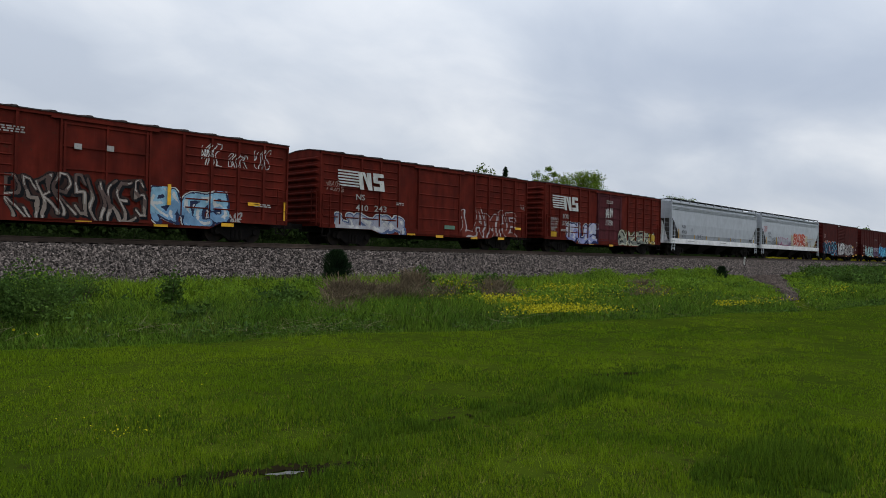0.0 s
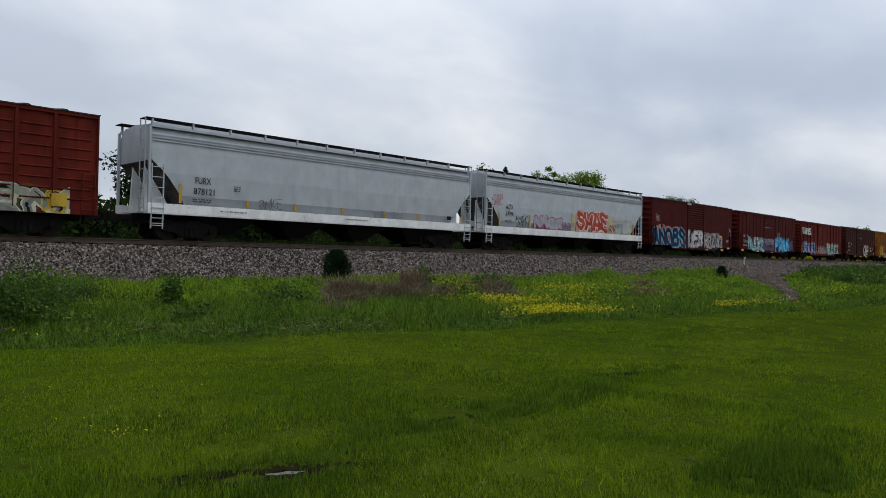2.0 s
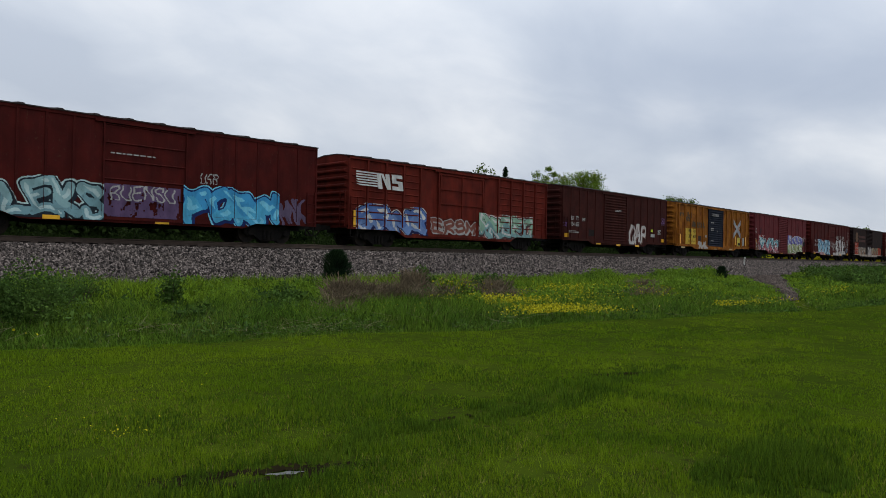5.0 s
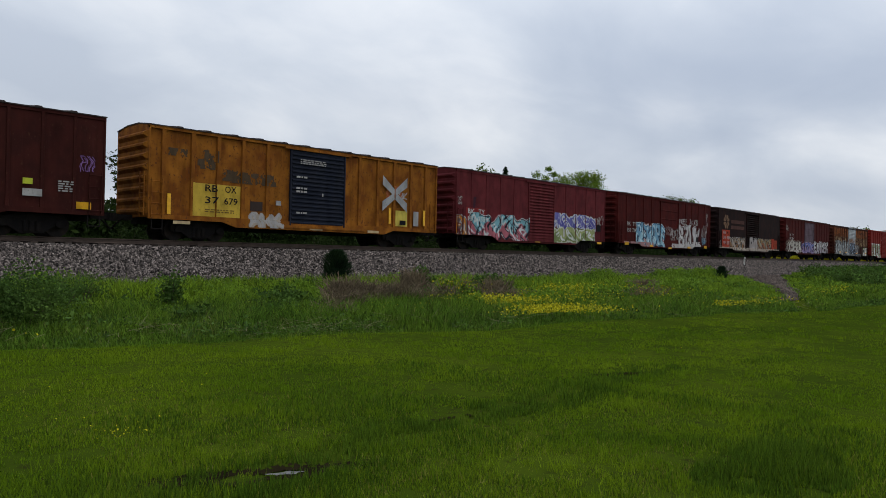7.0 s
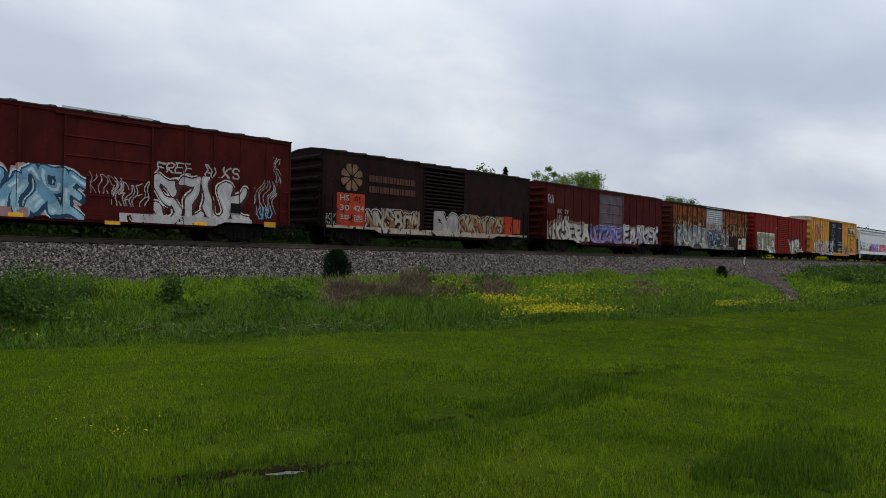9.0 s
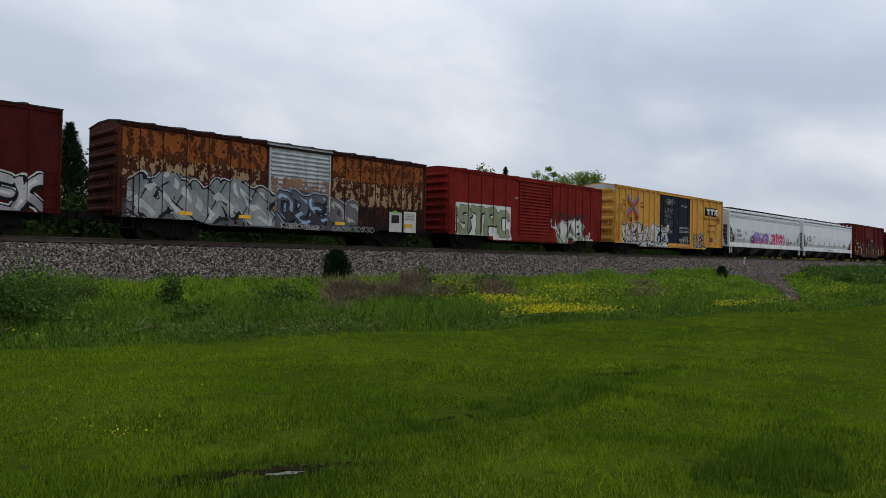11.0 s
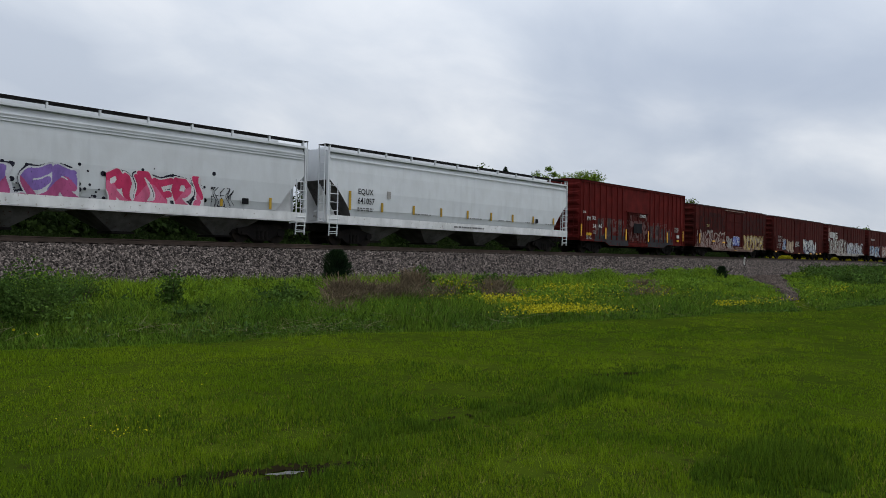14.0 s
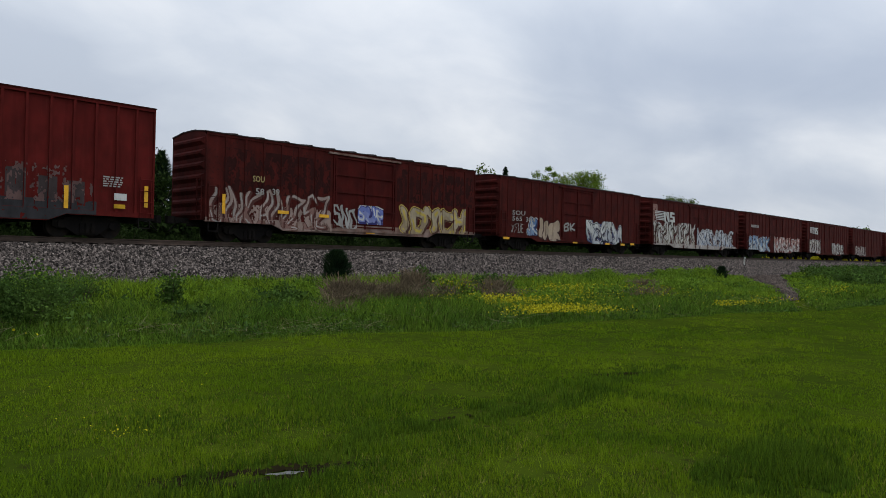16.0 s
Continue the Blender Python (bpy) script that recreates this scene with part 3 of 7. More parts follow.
    # floor and centre sill
    g = Geo()
    g.box((-half + 0.1, -1.35, 0.86), (half - 0.1, 1.35, 0.96))
    g.prism([(-half + 0.1, 0.62), (-half + 3.4, 0.62), (-half + 4.4, 0.47), (half - 4.4, 0.47), (half - 3.4, 0.62), (half - 0.1, 0.62), (half - 0.1, 0.87), (-half + 0.1, 0.87)], "y", -0.3, 0.3)
    g.tube((-half + 3.0, -0.62, 0.52), (half - 3.0, -0.62, 0.52), 0.03, n=6)
    for x in spread(-half + 3.5, half - 3.5, 1.6):
        g.box((x - 0.05, -1.3, 0.68), (x + 0.05, 1.3, 0.87))
    g.tube((-1.2, -0.75, 0.62), (-0.2, -0.75, 0.62), 0.17, n=10)
    g.box((0.6, -0.95, 0.48), (1.1, -0.55, 0.8))
    part("underframe", g, STEEL_DARK, ob)
    running_gear(ob, half, 2.25)
    return car


def reflectors(car, rows, tall=False):
    """Yellow safety strips: (x, z) of each one's lower left corner."""
    for x, z in rows:
        plate(car, (x, x + (0.14 if tall else 0.55), z, z + (0.8 if tall else 0.14)), REFLECT, name="reflector")


def stripes_mark(car, x0, x1, z0, z1, colour=WHITE):
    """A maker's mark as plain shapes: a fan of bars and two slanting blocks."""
    g = Geo()
    d = SIDE + 0.032
    w, h = x1 - x0, z1 - z0
    for k in range(6):
        za = z0 + h * (0.10 + 0.155 * k)
        g.poly([(x0 + (0.0 if k > 2 else 0.03 * w * (3 - k)), -d, za), (x0 + 0.445 * w, -d, za), (x0 + 0.445 * w, -d, za + h * 0.085), (x0, -d, za + h * 0.085)])

    def block(u0, u1, v0, v1, lean=0.05):
        nonlocal d
        d += 0.0015
        g.poly([(x0 + u0 * w, -d, z0 + v0 * h), (x0 + u1 * w, -d, z0 + v0 * h), (x0 + (u1 - lean * (v1 - v0)) * w, -d, z0 + v1 * h), (x0 + (u0 - lean * (v1 - v0)) * w, -d, z0 + v1 * h)])
    block(0.46, 0.55, 0, 0.95)
    d += 0.0015
    g.poly([(x0 + 0.50 * w, -d, z0 + 0.95 * h), (x0 + 0.645 * w, -d, z0), (x0 + 0.70 * w, -d, z0), (x0 + 0.555 * w, -d, z0 + 0.95 * h)])
    block(0.64, 0.73, 0, 0.95)
    block(0.76, 1.0, 0.0, 0.24)
    block(0.89, 0.99, 0.24, 0.42)
    block(0.75, 0.98, 0.42, 0.58)
    block(0.74, 0.84, 0.58, 0.76)
    block(0.74, 0.97, 0.76, 0.97)
    return part("painted_mark", g, spray(colour), car["ob"], "faded white painted bars")


def cross_mark(car, x0, x1, z0, z1, one, two, third):
    """Two crossing ribbons as plain shapes."""
    d = SIDE + 0.032
    for k, (c, off) in enumerate(((one, 0.0), (two, 0.16))):
        g = Geo()
        w, h = x1 - x0, z1 - z0
        for sx in (1, -1):
            f = lambda u: x0 + w * (u if sx > 0 else 1 - u)
            for (ua, va), (ub, vb) in (((0.0, 1.0 - off), (0.48, 0.56 - off * 0.5)), ((0.0, 0.0 + 0.16 - off), (0.48, 0.46 - off * 0.5))):
                g.poly([(f(ua), -d - 0.001 * k, z0 + h * (va - 0.15)), (f(ub), -d - 0.001 * k, z0 + h * (vb - 0.13)), (f(ub), -d - 0.001 * k, z0 + h * (vb + 0.02)), (f(ua), -d - 0.001 * k, z0 + h * va)])
        part("painted_mark", g, spray(c), car["ob"])


def hopper(n, label, paint, sill_paint, H=4.42, ribs=3, gates=4, gate_mat=None):
    """A covered hopper with sloped end sheets, running board, end platforms and outlet gates."""
    kind, a, b = ROWS[n - 1]
    half = (b - a) * K / 2
    ob = tagged(new("covered_hopper"), label, "hopper car", "cars of the freight train")
    car = {"ob": ob, "flat": SIDE + 0.03, "half": half, "H": H, "steps": []}
    # body: a rounded section, cut by the slope sheets at both ends
    prof = [(1.30, 1.33), (SIDE - 0.01, 1.75), (SIDE + 0.03, 2.6), (SIDE + 0.01, 3.5), (SIDE - 0.03, H - 0.38), (SIDE - 0.16, H - 0.14), (1.05, H + 0.02), (0.0, H + 0.1)]

    def reach(z):
        """Where the body begins at height z, from the end."""
        return 0.12 if z > 3.0 else 0.12 + 1.45 * ((3.0 - z) / 1.67) ** 0.75
    g = Geo()
    zs = []
    for (y0, z0), (y1, z1) in zip(prof, prof[1:]):
        m = 6 if z1 < 3.1 else 2
        zs += [(y0 + (y1 - y0) * k / m, z0 + (z1 - z0) * k / m) for k in range(m)]
    zs.append(prof[-1])
    for s in (-1, 1):
        for (y0, z0), (y1, z1) in zip(zs, zs[1:]):
            g.poly([(-half + reach(z0), s * y0, z0), (half - reach(z0), s * y0, z0), (half - reach(z1), s * y1, z1), (-half + reach(z1), s * y1, z1)])
    part("body", g, paint, ob)
    for s in (-1, 1):
        g, low = Geo(), Geo()
        for (y0, z0), (y1, z1) in zip(zs, zs[1:]):
            xa, xb = s * (half - reach(z0)), s * (half - reach(z1))
            (g if z0 > 2.95 else low).poly([(xa, -y0, z0), (xa, y0, z0), (xb, y1, z1), (xb, -y1, z1)])
        part("end_sheet", g, paint, ob)
        # darker grey than the body: shade of the recess put into the colour
        part("slope_sheet", low, GATE_GREY, ob, "dark grey sloping end sheet, recess shade in its colour")
    # seams and the ribs along the top of the side
    g = Geo()
    for k in range(ribs):
        z = H - 0.42 - 0.11 * k
        g.box((-half + 0.14, -SIDE - 0.035, z), (half - 0.14, -SIDE + 0.0, z + 0.035))
    part("side_rib", g, paint, ob)
    for s in (-1, 1):
        g = Geo()
        y0, y1 = sorted((s * (SIDE - 0.06), s * (SIDE + 0.05)))
        g.box((-half, y0, 1.02), (half, y1, 1.40))
        g.box((-half, min(y0, s * 1.2), 0.99), (half, max(y1, s * 1.2), 1.03))
        part("side_sill", g, sill_paint, ob)
        y0, y1 = sorted((s * (SIDE - 0.20), s * (SIDE + 0.04)))
        g = Geo()
        g.box((-half + 0.1, y0, H - 0.12), (half - 0.1, y1, H - 0.03))
        part("top_chord", g, paint, ob)
        for e in (-1, 1):
            x = e * (half - 0.06)
            g = Geo()
            g.box((x - 0.04, *sorted((s * (SIDE - 0.1), s * (SIDE + 0.03)))[:1], 1.38), (x + 0.04, sorted((s * (SIDE - 0.1), s * (SIDE + 0.03)))[1], H - 0.1))
            part("corner_post", g, paint, ob)
    # running board on the roof with its brackets
    for s in (-1, 1):
        g = Geo()
        y0, y1 = sorted((s * (SIDE - 0.62), s * (SIDE - 0.02)))
        g.box((-half - 0.1, y0, H + 0.20), (half + 0.1, y1, H + 0.235))
        part("running_board", g, STEEL_DARK, ob, "dark grated walkway")
        for k in range(12):
            x = -half + 0.15 + (2 * half - 0.3) * k / 11
            g = Geo()
            g.box((x - 0.03, *sorted((s * (SIDE - 0.14), s * (SIDE - 0.02)))[:1], H - 0.05), (x + 0.03, sorted((s * (SIDE - 0.14), s * (SIDE - 0.02)))[1], H + 0.21))
            part("walkway_bracket", g, paint, ob)
    g = Geo()
    g.box((-half + 0.8, -0.4, H + 0.05), (half - 0.8, 0.4, H + 0.30))
    part("hatch_trough", g, paint, ob)
    # ends: platform, bulkhead bracing, ladder, brake gear
    for e in (-1, 1):
        g = Geo()
        xa, xb = sorted((e * half, e * (half - 1.6)))
        g.box((xa, -SIDE + 0.05, 1.03), (xb, SIDE - 0.05, 1.10))
        part("end_platform", g, sill_paint, ob)
        g = Geo()
        for y in (-0.55, 0.55):
            g.prism([(e * (half - 0.15), 1.1), (e * (half - 1.4), 1.1), (e * (half - 0.25), 2.9)], "y", y - 0.04, y + 0.04)
        part("end_brace", g, sill_paint, ob)
        x = e * half + (0.03 if e < 0 else -0.62)
        ladder(ob, x + 0.1, -SIDE - 0.03, 0.70, 2.9, 0.46, paint, n=6)
        ladder(ob, x + 0.1, -SIDE - 0.01, 0.42, 0.74, 0.46, paint, "stirrup_step", 2)
        g = Geo()
        for y in (-SIDE + 0.1, -SIDE + 0.55):
            g.box((e * (half + 0.10) - 0.018, y - 0.018, 1.05), (e * (half + 0.10) + 0.018, y + 0.018, H + 0.2))
        for k in range(9):
            z = 1.2 + k * 0.37
            g.tube((e * (half + 0.1), -SIDE + 0.1, z), (e * (half + 0.1), -SIDE + 0.55, z), 0.015, n=6)
        part("end_ladder", g, paint, ob)
        g = Geo()
        g.tube((e * (half - 0.9), -0.6, 1.55), (e * (half - 0.9), 0.6, 1.55), 0.2, n=12)
        part("air_reservoir", g, sill_paint, ob)
    # outlets under the floor
    g_mat = gate_mat or STEEL_DARK
    for k in range(gates):
        x = -half + 3.6 + (2 * half - 7.2) * k / (gates - 1)
        g = Geo()
        g.hexa([(x - 0.35, -0.55, 0.28), (x + 0.35, -0.55, 0.28), (x + 0.35, 0.55, 0.28), (x - 0.35, 0.55, 0.28), (x - 1.5, -1.3, 1.04), (x + 1.5, -1.3, 1.04), (x + 1.5, 1.3, 1.04), (x - 1.5, 1.3, 1.04)])
        part("outlet_hopper", g, g_mat, ob)
        g = Geo()
        g.box((x - 0.4, -0.75, 0.2), (x + 0.4, 0.75, 0.285))
        part("outlet_gate", g, STEEL_DARK, ob)
    g = Geo()
    g.box((-half + 0.1, -0.28, 0.66), (-half + 3.2, 0.28, 1.02))
    g.box((half - 3.2, -0.28, 0.66), (half - 0.1, 0.28, 1.02))
    part("underframe", g, STEEL_DARK, ob)
    running_gear(ob, half, 1.95)
    return car


# ---- the train, car by car ----
RED_NS = car_paint("boxcar_red", (0.150, 0.021, 0.013), (0.105, 0.017, 0.012))
RED_DEEP = car_paint("maroon", (0.084, 0.0115, 0.0095), (0.058, 0.0095, 0.0085))
BROWN = car_paint("dark_brown", (0.056, 0.0135, 0.0105), (0.040, 0.011, 0.009))
BRICK = car_paint("brick_red", (0.225, 0.020, 0.014), (0.175, 0.017, 0.013), amount=0.7, grime=0.7)
BRICK_DEEP = car_paint("deep_brick", (0.140, 0.016, 0.014), (0.105, 0.014, 0.012), amount=0.66)
PINK = car_paint("rose_maroon", (0.145, 0.026, 0.030), (0.110, 0.021, 0.024))
PLUM = car_paint("plum", (0.110, 0.028, 0.034), (0.085, 0.024, 0.028))
OCHRE = car_paint("ochre", (0.36, 0.135, 0.018), (0.20, 0.062, 0.012), (0.10, 0.035, 0.015), 0.58)
YELLOW = car_paint("warm_yellow", (0.72, 0.365, 0.080), (0.64, 0.315, 0.066), (0.3, 0.16, 0.06), 0.68, 0.4)
NAVY = car_paint("navy", (0.018, 0.022, 0.036), (0.026, 0.029, 0.042), (0.05, 0.05, 0.06), 0.68)
CHARCOAL = car_paint("charcoal", (0.015, 0.009, 0.009), (0.028, 0.012, 0.010), (0.050, 0.018, 0.012), 0.62)
RUSTED = car_paint("rusted_orange", (0.105, 0.030, 0.016), (0.060, 0.019, 0.013), (0.030, 0.012, 0.010), 0.50)
OLD_RED = car_paint("sooty_red", (0.094, 0.015, 0.012), (0.058, 0.012, 0.010), (0.030, 0.010, 0.009), 0.58)
SILVER = car_paint("silver_door", (0.50, 0.53, 0.56), (0.40, 0.41, 0.42), (0.16, 0.07, 0.04), 0.62)
MAUVE = car_paint("mauve_grey", (0.150, 0.110, 0.135), (0.11, 0.075, 0.09))
GREY_A = car_paint("hopper_grey", (0.50, 0.53, 0.57), (0.47, 0.50, 0.535), (0.40, 0.41, 0.42), 0.7, 0.25)
GREY_B = car_paint("hopper_white", (0.76, 0.785, 0.81), (0.78, 0.80, 0.82), (0.52, 0.52, 0.52), 0.72, 0.25)
WHITE_SILL = car_paint("white_sill", (0.98, 0.98, 0.98), (0.86, 0.865, 0.86), (0.34, 0.30, 0.26), 0.64, 0.35)
GATE_GREY = car_paint("gate_grey", (0.16, 0.155, 0.15), (0.10, 0.095, 0.09))
CAP_WHITE = car_paint("cap_white", (0.6, 0.6, 0.58), (0.5, 0.5, 0.48))


def plain_stencils(car, mark, number, x0, x1, z_mark, z_num, colour=FADED, h=0.28):
    w = x1 - x0
    halves = mark.split()
    if len(halves) == 2:
        stencil(car["ob"], halves[0], x0, x0 + 0.38 * w, z_mark, z_mark + h, colour)
        stencil(car["ob"], halves[1], x0 + 0.60 * w, x0 + 0.96 * w, z_mark, z_mark + h, colour)
    else:
        stencil(car["ob"], mark, x0, x0 + w * 0.55, z_mark, z_mark + h, colour)
    halves = number.split()
    if len(halves) == 2:
        stencil(car["ob"], halves[0], x0, x0 + 0.42 * w, z_num, z_num + h, colour)
        stencil(car["ob"], halves[1], x0 + 0.58 * w, x1, z_num, z_num + h, colour)
    elif number:
        stencil(car["ob"], number, x0, x1, z_num, z_num + h, colour)


CARS = {}
CYAN, SKY, BLUE, ORANGE = (0.10, 0.42, 0.55), (0.28, 0.50, 0.66), (0.05, 0.10, 0.40), (0.62, 0.16, 0.07)
LILAC, GREEN, BEIGE, SILVERY = (0.30, 0.27, 0.50), (0.22, 0.34, 0.10), (0.52, 0.44, 0.30), (0.55, 0.55, 0.56)


def first_three():
    c = CARS[1] = boxcar(1, "faded red boxcar with white scrawls and blue graffiti", 4.30, RED_NS, post_d=0.085, beads=8, door_kind="plug", end_ribs=10, sill=0.5)
    graffiti(c, (-3.2, 1.55, 0.62, 2.25), "", ((0.13, 0.09, 0.08), (0.26, 0.21, 0.18)), BLACK, (0.05, 0.028, 0.024), (0.46, 0.42, 0.38), 0.085, 11, 0.03, letters=9, wild=0.13, halo=0.06)
    graffiti(c, (1.7, 5.0, 0.60, 2.05), "", (SKY, (0.20, 0.36, 0.55)), (0.03, 0.04, 0.09), None, WHITE, 0.15, 12, letters=4)
    tag(c, (3.72, 4.6, 3.05, 4.0), WHITE, 13, 3, 0.06)
    tag(c, (4.9, 5.8, 3.1, 3.75), WHITE, 14, 4, 0.06)
    tag(c, (6.1, 6.9, 3.15, 4.05), WHITE, 15, 3, 0.05)
    tag(c, (5.0, 5.6, 0.62, 1.3), FADED, 16, 2, 0.1)
    reflectors(c, [(-5.2, 0.62), (-1.0, 0.55), (1.8, 0.5), (4.6, 0.62), (5.8, 1.55), (-6.5, 0.66)])
    reflectors(c, [(7.55, 1.0), (2.31, 1.35)], True)
    fine_print(c, 6.1, 6.9, 1.6, 2)
    fine_print(c, -4.2, -2.6, 3.6, 3)
    plate(c, (-1.1, -0.85, 3.1, 3.3), FADED, SIDE + 0.05)
    plate(c, (0.0, 0.25, 3.15, 3.35), FADED, SIDE + 0.05)

    c = CARS[2] = boxcar(2, "red boxcar with a faded white mark and silver graffiti", 4.33, RED_NS, post_d=0.085, beads=8, door_kind="panel", end_ribs=10, sill=0.62, door_mat=RED_NS)
    stripes_mark(c, -6.83, -3.9, 2.72, 3.6)
    stencil(c["ob"], "NS", -5.7, -5.15, 2.2, 2.48, FADED)
    stencil(c["ob"], "410", -5.71, -4.95, 1.68, 1.98, FADED)
    stencil(c["ob"], "243", -4.55, -3.75, 1.70, 2.0, FADED)
    graffiti(c, (-6.9, -2.4, 0.62, 1.6), "UDSA", ((0.34, 0.35, 0.42), (0.46, 0.46, 0.50)), (0.10, 0.14, 0.26), None, WHITE, 0.17, 22, 0.06)
    graffiti(c, (1.85, 6.8, 0.68, 2.4), "LAMAE", ((0.17, 0.036, 0.025),), (0.46, 0.44, 0.44), None, None, 0.10, 21, 0.035)
    tag(c, (-7.4, -6.4, 2.5, 3.0), (0.35, 0.25, 0.22), 23, 4, 0.05)
    tag(c, (7.2, 7.65, 2.5, 2.8), FADED, 24, 3, 0.06)
    plate(c, (0.4, 1.2, 1.05, 1.25), (0.16, 0.27, 0.20), SIDE + 0.05)
    reflectors(c, [(-2.3, 0.63), (-0.2, 0.56), (2.6, 0.58), (5.0, 0.6), (6.6, 1.25)])
    fine_print(c, -3.1, -2.6, 2.2, 2)

    c = CARS[3] = boxcar(3, "red boxcar with a plum door and blue-white graffiti", 4.40, RED_NS, posts=[-7.19, -6.01, -4.92, -3.76, -2.63, 2.7, 3.9, 5.1, 6.3], post_d=0.085, beads=8, door_kind="plug", door_mat=PLUM, end_ribs=10, sill=0.56)
    stripes_mark(c, -7.0, -4.0, 2.75, 3.7)
    stencil(c["ob"], "SOU", -5.82, -5.1, 2.2, 2.5, FADED)
    stencil(c["ob"], "556", -5.85, -5.0, 1.75, 2.04, FADED)
    graffiti(c, (-5.3, -1.5, 0.60, 2.05), "SUE", ((0.50, 0.52, 0.66), (0.30, 0.33, 0.56)), (0.02, 0.03, 0.10), None, WHITE, 0.13, 31, 0.10)
    graffiti(c, (1.2, 6.8, 0.62, 1.75), "", ((0.30, 0.32, 0.26), (0.20, 0.22, 0.20)), (0.55, 0.53, 0.40), (0.10, 0.075, 0.02), BLACK, 0.13, 32, letters=4)
    tag(c, (5.9, 6.8, 0.75, 1.6), (0.55, 0.36, 0.04), 33, 3, 0.1)
    tag(c, (-7.1, -6.15, 1.9, 2.25), FADED, 34, 3, 0.08)
    tag(c, (-7.1, -6.2, 1.25, 1.85), FADED, 35, 3, 0.06)
    tag(c, (-0.6, 0.4, 2.5, 3.2), WHITE, 36, 4, 0.09)
    tag(c, (-0.6, 0.4, 2.0, 2.4), WHITE, 38, 5, 0.06)
    fine_print(c, -0.5, 0.4, 3.7, 3, out=SIDE + 0.04)
    fine_print(c, -6.0, -5.2, 1.45, 2)
    plate(c, (-7.1, -6.5, 0.98, 1.3), (0.55, 0.33, 0.03))
    plate(c, (6.2, 6.7, 1.05, 1.5), (0.55, 0.36, 0.05))
    reflectors(c, [(0.0, 0.5), (-2.6, 0.55)])


def grey_hoppers():
    c = CARS[4] = hopper(4, "clean pale grey covered hopper with white sill", GREY_A, WHITE_SILL)
    stencil(c["ob"], "FURX", -7.28, -6.6, 2.27, 2.53, (0.07, 0.07, 0.08), SIDE + 0.045)
    stencil(c["ob"], "878121", -7.34, -6.45, 1.84, 2.1, (0.03, 0.03, 0.035), SIDE + 0.045)
    fine_print(c, -7.4, -6.6, 1.62, 2, (0.10, 0.10, 0.11), 0.05, SIDE + 0.045)
    fine_print(c, -5.6, -5.3, 2.25, 3, (0.10, 0.10, 0.11), 0.05, SIDE + 0.045)
    tag(c, (-4.4, -3.2, 1.42, 1.9), (0.16, 0.17, 0.2), 41, 4, 0.05)
    tag(c, (2.0, 4.0, 1.42, 1.75), (0.26, 0.28, 0.31), 42, 6, 0.08)
    plate(c, (7.2, 7.5, 1.55, 1.75), BLACK, SIDE + 0.03)
    for x in (-7.95, -5.0, -2.6, 0, 2.6, 5.0, 8.2):
        plate(c, (x, x + 0.12, 1.45, 2.2 if x < -7 else 1.75), (0.55, 0.33, 0.06), SIDE + 0.03, "reflector")
    fine_print(c, -6.2, -5.0, 1.2, 1, (0.3, 0.3, 0.3), 0.06, SIDE + 0.055)
    fine_print(c, 0.2, 1.6, 1.2, 1, (0.3, 0.3, 0.3), 0.06, SIDE + 0.055)

    c = CARS[5] = hopper(5, "pale grey covered hopper with red bubble graffiti", GREY_A, WHITE_SILL)
    stencil(c["ob"], "ACFX", -7.29, -6.6, 2.45, 2.75, (0.03, 0.03, 0.035), SIDE + 0.045)
    stencil(c["ob"], "37791", -7.3, -6.5, 2.04, 2.32, (0.03, 0.03, 0.035), SIDE + 0.045)
    fine_print(c, -7.4, -6.7, 1.75, 2, (0.12, 0.12, 0.13), 0.05, SIDE + 0.045)
    tag(c, (-6.3, -5.1, 1.4, 2.2), (0.05, 0.06, 0.06), 51, 5, 0.08)
    graffiti(c, (-4.5, -1.4, 1.42, 2.3), "", ((0.42, 0.42, 0.46),), (0.40, 0.08, 0.20), None, None, 0.16, 52, 0.05, letters=4)
    tag(c, (-1.3, -0.3, 1.45, 2.0), (0.30, 0.16, 0.30), 53, 4, 0.09)
    patch(c, (-0.4, 5.0, 1.42, 2.65), BEIGE, 0.25, 5)
    graffiti(c, (0.2, 4.15, 1.42, 2.85), "SHAE", ((0.50, 0.085, 0.045), (0.40, 0.065, 0.04)), (0.70, 0.62, 0.58), (0.45, 0.075, 0.045), None, 0.115, 54, 0.05, halo=0.12)
    patch(c, (4.5, 5.0, 1.5, 2.6), (0.56, 0.49, 0.36), 0.12, 6)
    graffiti(c, (4.9, 7.5, 1.42, 2.45), "OE", ((0.46, 0.47, 0.47),), (0.44, 0.34, 0.20), None, None, 0.2, 55, 0.05)
    tag(c, (4.3, 5.2, 1.5, 2.1), (0.30, 0.10, 0.05), 57, 2, 0.1)
    graffiti(c, (0.4, 7.3, 1.03, 1.40), "", ((0.60, 0.56, 0.50), (0.62, 0.60, 0.56)), (0.50, 0.12, 0.07), None, None, 0.2, 58, 0.03, letters=9)
    fine_print(c, 5.2, 6.2, 2.1, 3, (0.25, 0.26, 0.35), 0.05, SIDE + 0.045)
    tag(c, (-8.6, -7.6, 2.6, 3.3), (0.50, 0.16, 0.16), 56, 3, 0.05)
    for x in (-7.95, -5.0, 7.7):
        plate(c, (x, x + 0.12, 1.45, 2.2), (0.60, 0.36, 0.06), SIDE + 0.03, "reflector")


